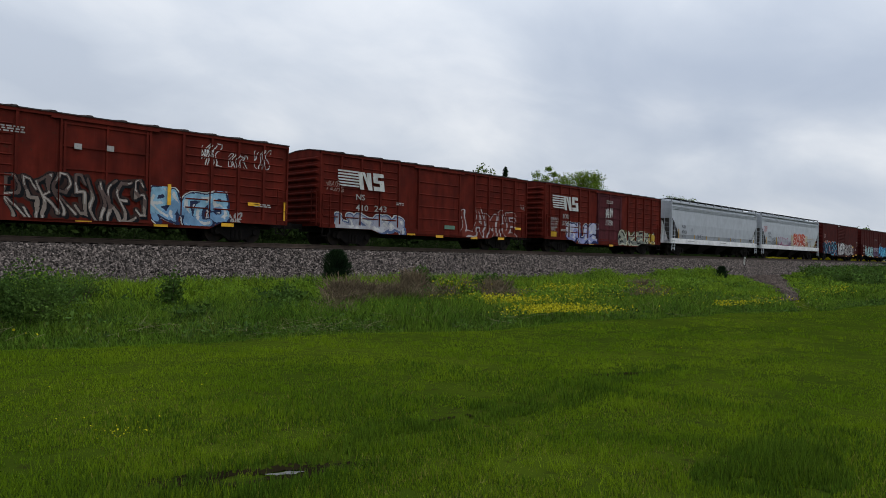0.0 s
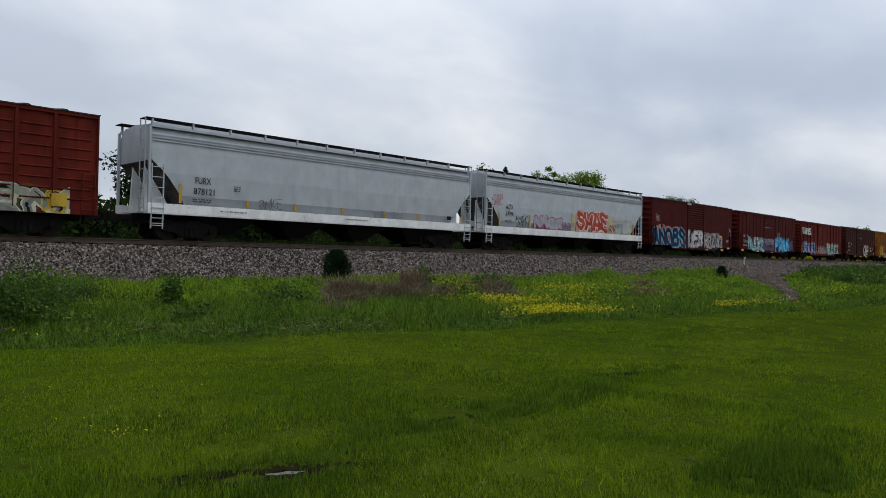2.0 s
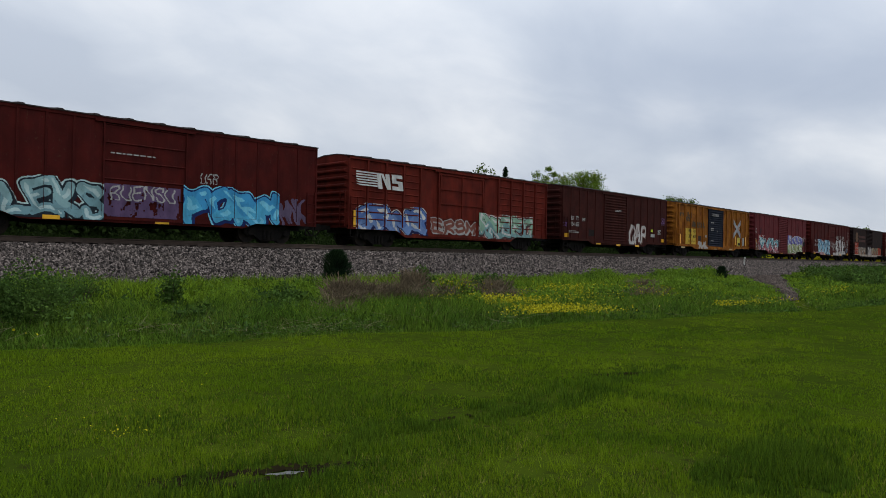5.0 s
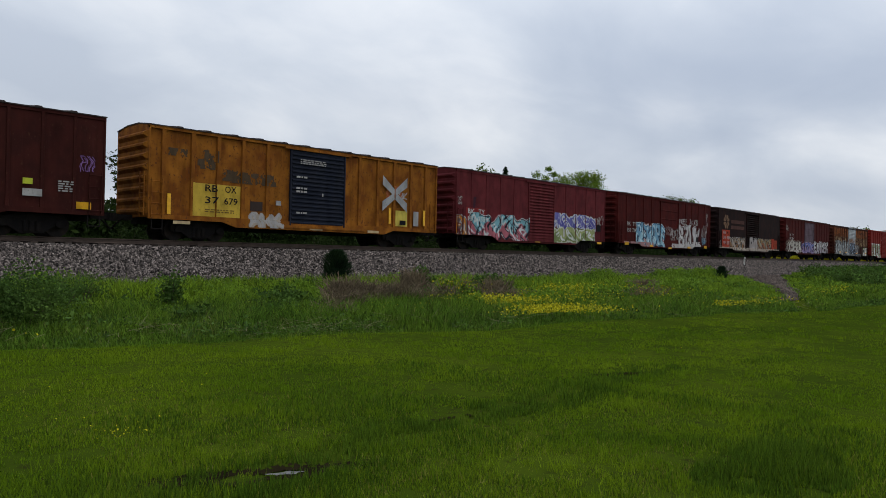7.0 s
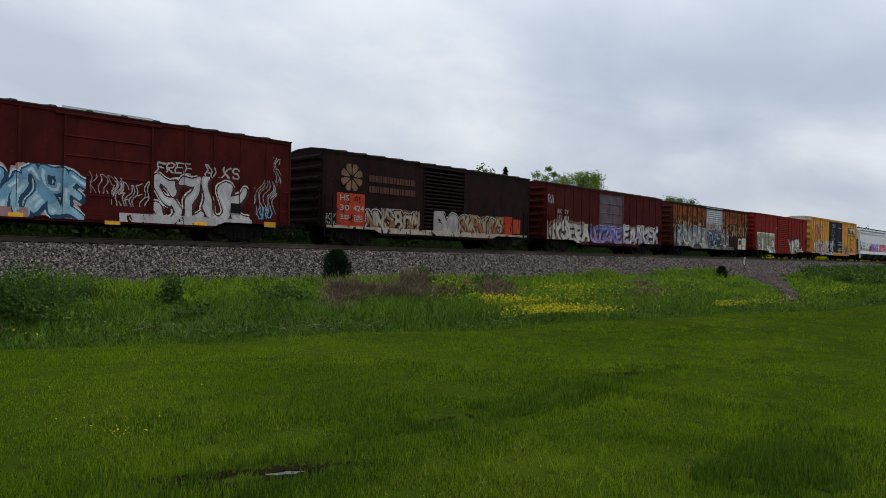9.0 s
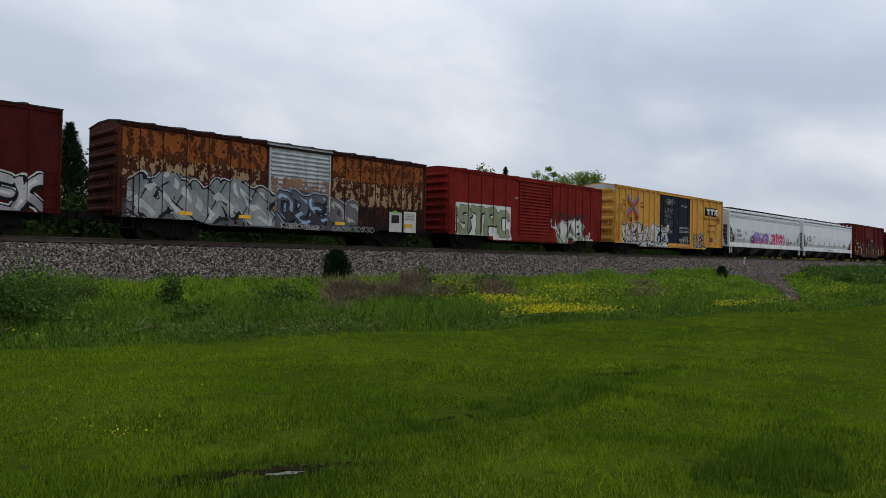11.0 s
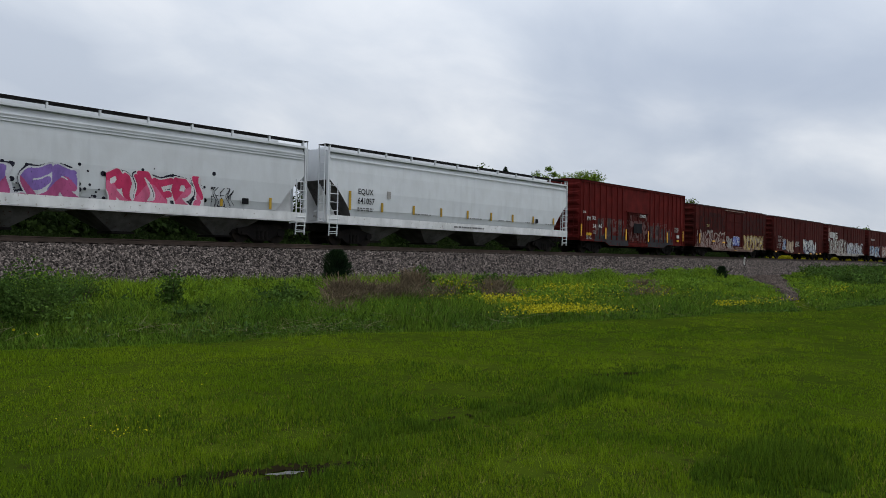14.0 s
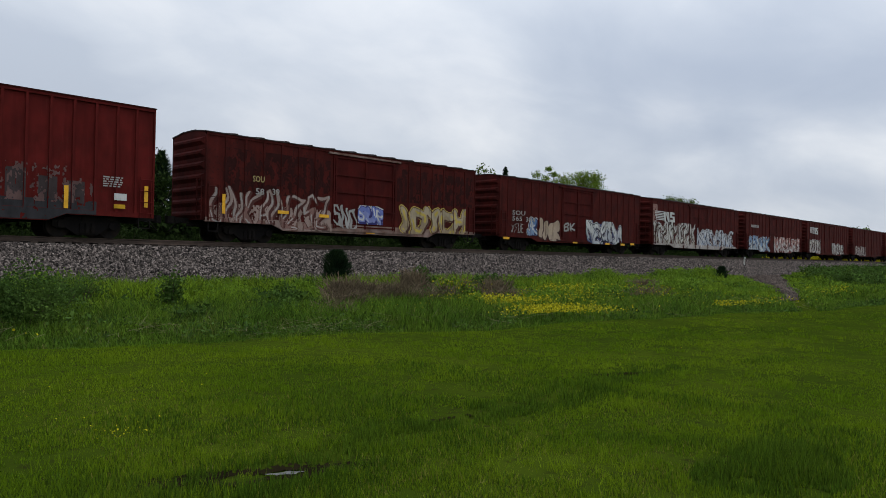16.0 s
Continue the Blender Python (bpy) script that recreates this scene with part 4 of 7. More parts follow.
def maroon_four():
    c = CARS[6] = boxcar(6, "dark maroon boxcar with navy and cyan graffiti", 4.46, RED_DEEP, post_d=0.015, post_w=0.03, gap=1.3, door_kind="corr", sill=0.52, end_ribs=8)
    graffiti(c, (-7.65, -1.9, 0.62, 2.35), "ANOBS", ((0.014, 0.022, 0.060), (0.020, 0.035, 0.085)), (0.11, 0.42, 0.56), (0.58, 0.13, 0.065), None, 0.115, 63, 0.07, 0.08, halo=0.14)
    graffiti(c, (-1.5, 1.4, 0.66, 2.2), "", ((0.55, 0.54, 0.55), (0.34, 0.32, 0.33)), BLACK, None, WHITE, 0.14, 62, letters=3)
    graffiti(c, (1.8, 5.6, 0.66, 2.1), "", ((0.26, 0.23, 0.24), (0.34, 0.31, 0.31)), BLACK, (0.07, 0.05, 0.05), (0.5, 0.48, 0.47), 0.14, 64, letters=5, halo=0.1)
    tag(c, (-7.1, -6.35, 2.65, 3.25), (0.36, 0.26, 0.24), 65, 4, 0.06)
    plain_stencils(c, "BK TY", "", -6.6, -5.6, 2.15, 1.7)
    tag(c, (7.0, 7.6, 1.9, 2.6), FADED, 66, 3, 0.06)
    plate(c, (-1.7, -1.0, 4.27, 4.42), FADED, SIDE + 0.03, "roof_patch")
    reflectors(c, [(2.0, 0.52), (5.2, 0.55), (6.6, 0.72), (4.9, 1.75)])
    fine_print(c, 6.4, 6.9, 1.5, 3)

    c = CARS[7] = boxcar(7, "dark maroon boxcar with pale green and blue graffiti", 4.41, RED_DEEP, post_d=0.03, post_w=0.04, gap=0.95, door_kind="panel", sill=0.58, end_ribs=8)
    graffiti(c, (-5.65, -1.5, 0.64, 2.1), "ALEKS", ((0.28, 0.46, 0.48), (0.20, 0.36, 0.40)), (0.02, 0.03, 0.04), None, (0.50, 0.66, 0.66), 0.15, 71, 0.06)
    patch(c, (-1.5, 1.4, 0.8, 2.0), (0.12, 0.075, 0.15), 0.2, 7)
    tag(c, (-1.3, 1.2, 1.4, 2.0), FADED, 72, 6, 0.06)
    graffiti(c, (1.5, 5.9, 0.66, 2.25), "FORM", ((0.06, 0.33, 0.62), (0.09, 0.42, 0.66)), (0.015, 0.03, 0.12), None, (0.2, 0.6, 0.8), 0.17, 73, 0.06)
    tag(c, (5.9, 7.3, 0.8, 2.0), (0.12, 0.09, 0.15), 77, 3, 0.12)
    plain_stencils(c, "BK TY", "151 83", -6.9, -5.7, 1.95, 1.45)
    fine_print(c, -1.3, 0.4, 3.1, 1)
    fine_print(c, -7.0, -5.9, 1.2, 2)
    tag(c, (2.2, 3.0, 2.3, 2.8), FADED, 74, 3, 0.06)
    reflectors(c, [(-7.4, 0.66), (-3.5, 0.6), (0.4, 0.6)])

    c = CARS[8] = boxcar(8, "reddish boxcar with white mark and mixed graffiti", 4.3, RED_NS, post_d=0.085, beads=8, door_kind="plug", door=(-1.9, 1.9), sill=0.5)
    stripes_mark(c, -7.6, -4.5, 2.85, 3.65)
    graffiti(c, (-7.5, -2.7, 0.62, 2.1), "", ((0.10, 0.18, 0.42), (0.16, 0.26, 0.50)), (0.02, 0.02, 0.07), None, WHITE, 0.16, 81, letters=4)
    graffiti(c, (-2.4, 1.1, 0.75, 1.65), "", ((0.22, 0.08, 0.06),), FADED, None, None, 0.1, 82, letters=4)
    graffiti(c, (1.4, 6.6, 0.64, 2.1), "", ((0.28, 0.46, 0.34), (0.20, 0.36, 0.36)), (0.08, 0.05, 0.05), (0.34, 0.12, 0.10), WHITE, 0.14, 83, letters=5)
    reflectors(c, [(-7.7, 0.9)], True)

    c = CARS[9] = boxcar(9, "dark brown boxcar with a worn white ghost drawing", 4.38, BROWN, posts=None, gap=1.1, post_d=0.035, door=(-2.2, 0.95), door_kind="corr", sill=0.6, end_ribs=8)
    plain_stencils(c, "BK TY", "154 853", -6.35, -5.4, 2.15, 1.75)
    graffiti(c, (1.3, 3.9, 0.72, 2.3), "OAP", ((0.50, 0.46, 0.44), (0.56, 0.54, 0.52)), (0.20, 0.12, 0.10), None, None, 0.11, 91, 0.03)
    patch(c, (-4.1, -3.4, 1.15, 1.6), (0.02, 0.015, 0.014))
    tag(c, (-7.2, -6.7, 1.7, 2.05), (0.25, 0.12, 0.36), 92, 4, 0.08)
    tag(c, (6.4, 6.9, 2.3, 2.9), (0.3, 0.16, 0.4), 93, 3, 0.06)
    for x in (-7.15, 6.3):
        plate(c, (x, x + 0.5, 1.0, 1.25), (0.66, 0.34, 0.02))
    plate(c, (4.6, 5.2, 1.35, 1.6), FADED)
    plate(c, (4.6, 4.9, 1.75, 1.95), (0.5, 0.55, 0.05))
    fine_print(c, 5.7, 6.2, 1.9, 5)
    fine_print(c, -5.0, -4.6, 2.3, 3)
    fine_print(c, -6.6, -5.4, 1.4, 2)
    fine_print(c, -0.9, 0.0, 3.1, 2, out=SIDE + 0.05)
    reflectors(c, [(-3.2, 0.6), (-0.5, 0.55), (2.2, 0.55)])


def middle_cars():
    c = CARS[10] = boxcar(10, "weathered ochre boxcar with a dark navy door", 4.39, OCHRE, posts=[-7.2, -6.01, -4.9, -3.77, -2.59, 2.5, 3.66, 4.75, 5.9, 6.97], post_w=0.075, post_d=0.09, door=(-1.47, 1.58), door_kind="corr", door_mat=NAVY, sill=0.6, roof_ribs=True, end_ribs=8)
    patch(c, (-6.0, -3.86, 1.0, 2.32), (0.62, 0.42, 0.06))
    plain_stencils(c, "RB OX", "37 679", -5.5, -4.05, 2.0, 1.52, BLACK)
    fine_print(c, -5.5, -4.2, 1.25, 2, (0.2, 0.12, 0.03))
    cross_mark(c, 3.91, 5.57, 2.0, 3.55, (0.36, 0.36, 0.36), (0.36, 0.36, 0.36), RED_NS)
    patch(c, (4.1, 5.4, 2.3, 3.1), (0.42, 0.13, 0.05), 0.45, 3)
    tag(c, (5.1, 5.7, 2.45, 2.85), FADED, 101, 2, 0.08)
    for b, k in (((-7.0, -6.2, 3.3, 3.6), 1), ((-5.6, -4.9, 3.2, 3.7), 2), ((-4.7, -4.0, 2.5, 3.0), 3), ((-4.4, -2.0, 2.45, 2.95), 4), ((-5.8, -5.0, 2.9, 3.3), 8)):
        patch(c, b, (0.09, 0.06, 0.035), 0.42, k)
    patch(c, (-3.4, -2.8, 1.35, 1.75), (0.05, 0.035, 0.03))
    graffiti(c, (-3.5, -1.8, 0.64, 1.35), "AMK", (FADED,), (0.4, 0.34, 0.28), None, None, 0.1, 102, 0.02)
    patch(c, (4.85, 5.7, 1.05, 1.85), (0.66, 0.52, 0.10))
    plate(c, (5.1, 5.5, 1.12, 1.35), BLACK)
    plate(c, (6.05, 6.4, 1.1, 1.85), FADED)
    fine_print(c, -1.0, 0.4, 3.75, 3, FADED, out=SIDE + 0.05)
    for z in (2.95, 2.45, 2.3, 1.35):
        fine_print(c, -1.2, -0.6, z, 1, FADED, 0.08, SIDE + 0.05)
    fine_print(c, 0.2, 0.35, 2.2, 1, FADED, 0.14, SIDE + 0.05)
    plate(c, (-2.2, -1.95, 1.65, 1.85), FADED)
    for x in (-6.8, -0.4, 3.0):
        plate(c, (x, x + 0.7, 0.64, 0.76), (0.6, 0.45, 0.25))
    reflectors(c, [(-7.05, 1.0), (4.35, 1.15), (6.75, 1.15)], True)

    c = CARS[11] = boxcar(11, "rose-maroon boxcar with teal, pink and purple graffiti", 4.45, PINK, post_d=0.03, gap=1.2, door=(-1.2, 1.55), door_kind="corr", sill=0.5, end_ribs=8)
    patch(c, (-6.93, -5.2, 1.5, 2.35), (0.24, 0.03, 0.03))
    plain_stencils(c, "BK TY", "151 355", -6.8, -5.3, 2.02, 1.6, WHITE, 0.26)
    graffiti(c, (-6.7, -1.1, 0.6, 2.1), "RSAKER", ((0.22, 0.46, 0.52), (0.46, 0.14, 0.17)), (0.02, 0.02, 0.03), (0.34, 0.10, 0.12), (0.62, 0.66, 0.66), 0.13, 111, 0.05, 0.2, halo=0.08)
    graffiti(c, (-7.7, -6.8, 0.6, 1.9), "FX", ((0.60, 0.24, 0.03),), (0.15, 0.12, 0.12), None, WHITE, 0.14, 112)
    graffiti(c, (1.5, 6.5, 1.4, 2.55), "", ((0.15, 0.15, 0.42), (0.10, 0.10, 0.34)), (0.50, 0.50, 0.62), None, WHITE, 0.16, 113, letters=6, wild=0.2)
    graffiti(c, (1.5, 6.4, 0.6, 1.65), "", ((0.34, 0.38, 0.16), (0.20, 0.25, 0.10)), (0.55, 0.56, 0.46), (0.14, 0.14, 0.06), WHITE, 0.18, 114, letters=6)
    plate(c, (6.6, 7.1, 1.5, 1.95), BLACK)
    tag(c, (6.7, 7.5, 1.9, 2.6), FADED, 115, 3, 0.06)
    tag(c, (-7.6, -7.25, 2.45, 2.95), FADED, 116, 2, 0.08)
    patch(c, (-6.3, -6.05, 2.35, 3.0), (0.05, 0.02, 0.03), 0.2, 4)
    reflectors(c, [(-0.5, 0.55), (6.7, 0.62)])

    c = CARS[12] = boxcar(12, "maroon boxcar with blue and silver graffiti letters", 4.48, RED_DEEP, post_d=0.035, gap=1.25, door=(-1.43, 1.72), door_kind="panel", sill=0.55, end_ribs=8)
    plain_stencils(c, "BK TY", "150 734", -6.6, -5.3, 2.12, 1.65)
    graffiti(c, (-5.2, -0.7, 0.62, 2.45), "BEVORE", ((0.18, 0.36, 0.50), (0.30, 0.50, 0.60)), (0.03, 0.07, 0.13), (0.46, 0.30, 0.28), (0.52, 0.66, 0.72), 0.15, 121, 0.06, halo=0.12)
    graffiti(c, (1.8, 5.9, 0.68, 2.6), "SZUK", ((0.50, 0.48, 0.48), (0.55, 0.52, 0.51)), (0.07, 0.03, 0.03), None, WHITE, 0.12, 122, 0.06)
    tag(c, (1.85, 3.3, 2.6, 3.1), FADED, 123, 4, 0.07, "FREE")
    tag(c, (3.8, 5.4, 2.6, 3.1), FADED, 127, 4, 0.07, "ALKS")
    tag(c, (0.2, 1.6, 1.2, 2.2), FADED, 124, 5, 0.06)
    tag(c, (-0.6, 0.6, 1.6, 2.4), (0.4, 0.32, 0.32), 128, 4, 0.04)
    tag(c, (6.1, 7.2, 1.2, 2.7), FADED, 125, 4, 0.05)
    tag(c, (6.2, 7.0, 1.0, 1.6), (0.15, 0.36, 0.5), 126, 3, 0.08)
    tag(c, (7.0, 7.4, 2.6, 3.8), FADED, 129, 2, 0.06)
    patch(c, (-7.0, -2.5, 0.62, 0.95), (0.36, 0.20, 0.20), 0.3, 12)
    patch(c, (0.5, 6.0, 0.62, 0.95), (0.50, 0.47, 0.46), 0.2, 13)
    plate(c, (-1.5, 1.7, 4.42, 4.59), (0.55, 0.57, 0.6), SIDE - 0.06, "roof_patch")
    plate(c, (5.0, 5.45, 1.2, 1.6), BLACK)
    for x in (-6.9, 6.6):
        plate(c, (x, x + 0.55, 0.68, 0.9), (0.62, 0.34, 0.03))
    reflectors(c, [(-3.1, 0.62), (0.0, 0.5), (3.4, 0.62)])

    c = CARS[13] = boxcar(13, "sooty black boxcar with a flower mark and red patches", 4.43, CHARCOAL, post_d=0.02, gap=1.2, door=(-1.35, 1.88), door_kind="corr", sill=0.55, end_ribs=7)
    g = Geo()
    for k in range(8):
        a = k * math.pi / 4 + 0.39
        u, v = Vector((math.cos(a), 0, math.sin(a))), Vector((-math.sin(a), 0, math.cos(a)))
        o = Vector((-6.17, -SIDE - 0.03, 3.25))
        g.poly([o + u * 0.1, o + u * 0.4 - v * 0.14, o + u * 0.62 - v * 0.17, o + u * 0.68, o + u * 0.62 + v * 0.17, o + u * 0.4 + v * 0.14])
    part("painted_mark", g, spray((0.22, 0.13, 0.08), 0.5), c["ob"], "worn tan petals")
    for z in (3.15, 2.62):
        fine_print(c, -5.1, -2.0, z, 1, (0.11, 0.05, 0.04), 0.32)
    patch(c, (-7.0, -5.3, 0.9, 2.5), (0.42, 0.055, 0.025), 0.05, 3)
    stencil(c["ob"], "HS", -6.85, -6.3, 2.12, 2.4, FADED)
    stencil(c["ob"], "30", -6.85, -6.3, 1.65, 1.93, FADED)
    stencil(c["ob"], "424", -6.05, -5.4, 1.65, 1.93, FADED)
    fine_print(c, -6.8, -6.3, 1.4, 3)
    fine_print(c, -6.0, -5.5, 1.4, 4)
    graffiti(c, (-5.3, -1.6, 0.66, 1.9), "", ((0.34, 0.26, 0.19), (0.26, 0.13, 0.06)), BLACK, (0.15, 0.10, 0.07), FADED, 0.13, 131, letters=6)
    graffiti(c, (-0.6, 1.4, 0.68, 2.0), "OA", ((0.34, 0.30, 0.29),), BLACK, None, FADED, 0.2, 132)
    graffiti(c, (1.4, 5.3, 0.66, 1.95), "", ((0.32, 0.20, 0.09), (0.30, 0.10, 0.05)), (0.06, 0.04, 0.03), (0.14, 0.07, 0.05), (0.30, 0.36, 0.32), 0.12, 133, letters=7)
    patch(c, (5.28, 6.2, 0.88, 2.0), (0.40, 0.05, 0.025), 0.08, 5)
    patch(c, (6.25, 6.95, 1.0, 1.88), (0.38, 0.06, 0.03), 0.08, 8)
    patch(c, (-7.6, 7.6, 0.66, 0.95), (0.42, 0.36, 0.30), 0.32, 14)
    tag(c, (-7.7, -7.05, 0.95, 1.5), FADED, 134, 3, 0.08)

    c = CARS[14] = boxcar(14, "maroon boxcar with a grey-mauve door and white graffiti", 4.42, RED_DEEP, post_d=0.035, gap=1.0, door=(-1.54, 1.7), door_kind="panel", door_mat=MAUVE, sill=0.55, end_ribs=8)
    graffiti(c, (-7.7, -2.7, 0.64, 2.1), "MYSERA", ((0.44, 0.41, 0.36), (0.52, 0.49, 0.44)), (0.05, 0.03, 0.03), (0.22, 0.15, 0.12), None, 0.14, 141, 0.05)
    graffiti(c, (-2.6, 1.6, 0.7, 2.0), "", ((0.12, 0.16, 0.40), (0.24, 0.18, 0.36)), (0.05, 0.04, 0.09), None, (0.46, 0.36, 0.46), 0.13, 142, letters=5)
    graffiti(c, (1.8, 7.2, 0.7, 2.2), "", ((0.46, 0.44, 0.45), (0.34, 0.30, 0.34)), BLACK, None, WHITE, 0.13, 143, letters=6)
    plain_stencils(c, "BK TY", "152 814", -6.6, -5.3, 2.5, 2.1)
    tag(c, (-7.6, -6.9, 3.1, 3.7), FADED, 144, 2, 0.06)


def late_cars():
    c = CARS[15] = boxcar(15, "rusted orange boxcar with a silver corrugated door", 4.36, RUSTED, posts=[-7.1, -6.2, -5.25, -4.32, -3.36, -2.46, 2.61, 3.55, 4.5, 5.4, 6.25, 7.03], post_w=0.05, door=(-1.58, 1.68), door_kind="corr", door_mat=SILVER, sill=0.62, end_ribs=8, sill_mat=CHARCOAL, chord=BROWN)
    patch(c, (-7.8, -2.0, 1.9, 3.2), (0.34, 0.23, 0.13), 0.62, 15)
    patch(c, (1.85, 7.7, 1.9, 3.2), (0.34, 0.23, 0.13), 0.62, 16)
    patch(c, (3.4, 7.7, 0.66, 1.95), (0.022, 0.013, 0.012), 0.42, 63)
    patch(c, (-7.8, -1.7, 3.1, 4.15), (0.27, 0.080, 0.021), 0.24, 17)
    patch(c, (1.85, 7.7, 3.1, 4.15), (0.27, 0.080, 0.021), 0.24, 18)
    patch(c, (1.85, 7.7, 2.9, 4.2), (0.085, 0.028, 0.010), 0.66, 61)
    patch(c, (-7.8, -1.7, 2.9, 4.2), (0.085, 0.028, 0.010), 0.66, 62)
    patch(c, (-7.8, 3.4, 0.66, 1.5), (0.10, 0.10, 0.11), 0.2, 19)
    patch(c, (-1.5, 1.6, 1.4, 2.9), (0.28, 0.16, 0.10), 0.5, 22)
    graffiti(c, (-7.6, -1.3, 0.72, 2.6), "KUHS", ((0.22, 0.24, 0.25), (0.30, 0.31, 0.31)), (0.02, 0.02, 0.025), (0.09, 0.09, 0.09), (0.50, 0.52, 0.52), 0.17, 151, 0.07, 0.2, halo=0.08)
    graffiti(c, (-1.2, 1.5, 0.9, 2.4), "", ((0.10, 0.11, 0.13), (0.05, 0.05, 0.06)), (0.02, 0.02, 0.03), (0.07, 0.075, 0.09), (0.30, 0.40, 0.55), 0.16, 152, letters=3)
    graffiti(c, (1.7, 3.4, 0.95, 2.2), "OS", ((0.14, 0.13, 0.14),), (0.05, 0.045, 0.05), (0.07, 0.06, 0.06), FADED, 0.2, 153)
    plate(c, (5.36, 6.2, 0.75, 1.75), (0.56, 0.54, 0.50))
    plate(c, (6.35, 7.2, 0.75, 1.82), (0.60, 0.58, 0.54))
    plate(c, (5.5, 6.0, 1.2, 1.6), (0.03, 0.03, 0.03), SIDE + 0.026)
    plate(c, (6.4, 6.9, 1.0, 1.2), (0.62, 0.36, 0.04), SIDE + 0.026)
    plate(c, (5.6, 5.85, 1.72, 1.82), (0.30, 0.55, 0.06), SIDE + 0.026)
    fine_print(c, 6.45, 7.1, 1.65, 4, (0.2, 0.2, 0.2), 0.05, SIDE + 0.016)
    tag(c, (-1.0, 1.1, 0.64, 0.92), FADED, 154, 8, 0.07)
    tag(c, (1.8, 4.4, 0.64, 0.92), (0.3, 0.3, 0.3), 155, 9, 0.06)
    plate(c, (-1.7, 1.8, 4.22, 4.40), (0.42, 0.44, 0.46), SIDE - 0.02, "roof_patch")
    reflectors(c, [(-3.0, 1.0), (2.0, 0.95), (-5.6, 1.0)])

    c = CARS[16] = boxcar(16, "brick-red boxcar with olive and white block letters", 4.45, BRICK, posts=[-6.18, -5.08, -3.99, -2.84, 1.91, 2.76, 3.65, 4.58, 5.42, 6.41], post_w=0.05, post_d=0.045, door=(-1.6, 1.68), door_kind="corr", sill=0.55, roof=BRICK, end_ribs=8)
    patch(c, (-7.25, -2.4, 0.6, 2.6), (0.64, 0.65, 0.62))
    graffiti(c, (-7.15, -2.5, 0.72, 2.56), "STPC", ((0.27, 0.30, 0.19),), (0.03, 0.03, 0.03), None, None, 0.135, 160, 0.022, 0.04)
    graffiti(c, (2.2, 6.2, 0.56, 2.25), "VKEL", ((0.62, 0.61, 0.58), (0.30, 0.33, 0.22)), (0.02, 0.02, 0.025), None, WHITE, 0.16, 161, 0.06, 0.2)
    tag(c, (1.6, 2.4, 1.5, 2.1), WHITE, 162, 1, 0.12, "L")
    tag(c, (6.1, 6.8, 0.7, 1.4), WHITE, 163, 1, 0.12, "L")
    fine_print(c, -2.1, -1.75, 3.2, 2)
    patch(c, (2.0, 6.3, 2.1, 2.6), (0.07, 0.03, 0.03), 0.5, 21)

    c = CARS[17] = boxcar(17, "tall warm-yellow boxcar with double navy doors", 5.0, YELLOW, posts=[-8.74, -7.83, -6.98, -6.03, -5.15, -4.27, -3.41, 3.32, 4.24, 5.47, 6.76, 8.11], post_w=0.06, post_d=0.08, door=(-2.47, 2.62), door_kind="twin", door_mat=NAVY, sill=0.6, cap_mat=CAP_WHITE, roof=YELLOW, roof_ribs=False, end_ribs=6)
    cross_mark(c, -7.78, -6.05, 2.9, 4.5, (0.10, 0.22, 0.46), (0.50, 0.07, 0.05), RED_NS)
    dark = (0.022, 0.013, 0.008)
    stencil(c["ob"], "next", -8.54, -8.0, 3.82, 4.02, dark)
    stencil(c["ob"], "load", -8.5, -7.98, 3.56, 3.76, dark)
    stencil(c["ob"], "any", -5.85, -5.4, 3.78, 3.98, dark)
    stencil(c["ob"], "road", -5.9, -5.33, 3.54, 3.72, dark)
    stencil(c["ob"], "TB", -7.69, -7.05, 2.45, 2.75, dark)
    stencil(c["ob"], "OX", -6.75, -6.17, 2.52, 2.82, dark)
    stencil(c["ob"], "67", -7.6, -7.2, 1.95, 2.28, dark)
    stencil(c["ob"], "11", -6.6, -6.4, 1.98, 2.3, dark)
    stencil(c["ob"], "25", -5.8, -5.4, 2.0, 2.34, dark)
    graffiti(c, (-8.3, -1.2, 0.56, 2.45), "SKUNED", ((0.60, 0.59, 0.58), (0.54, 0.53, 0.54)), (0.014, 0.014, 0.018), None, WHITE, 0.13, 171, 0.09, 0.22)
    graffiti(c, (-8.0, -1.3, 0.5, 1.1), "", ((0.58, 0.57, 0.57), (0.50, 0.49, 0.50)), (0.014, 0.014, 0.018), None, None, 0.15, 172, 0.07, letters=6)
    patch(c, (5.75, 8.25, 3.55, 4.3), BLACK)
    g = Geo()
    for u in (0.04, 0.36, 0.68):
        for xa, xb, za, zb in ((0.0, 0.28, 0.62, 0.85), (0.09, 0.19, 0.15, 0.62)) if u < 0.6 else ((0.0, 0.28, 0.62, 0.85), (0.0, 0.1, 0.15, 0.4), (0.18, 0.28, 0.15, 0.4), (0.06, 0.22, 0.4, 0.62)):
            X0, X1, Z0, Z1 = 5.75 + (u + xa) * 2.5, 5.75 + (u + xb) * 2.5, 3.55 + za * 0.75, 3.55 + zb * 0.75
            g.poly([(X0, -SIDE - 0.036, Z0), (X1, -SIDE - 0.036, Z0), (X1, -SIDE - 0.036, Z1), (X0, -SIDE - 0.036, Z1)])
    part("painted_mark", g, spray(WHITE), c["ob"], "white bars on a black field")
    stencil(c["ob"], "Railcar Pooling", 5.3, 8.45, 3.08, 3.42, dark)
    stencil(c["ob"], "Experts", 6.1, 7.7, 2.55, 2.9, dark)
    stencil(c["ob"], "ttx.com", 6.05, 7.6, 2.05, 2.33, dark)
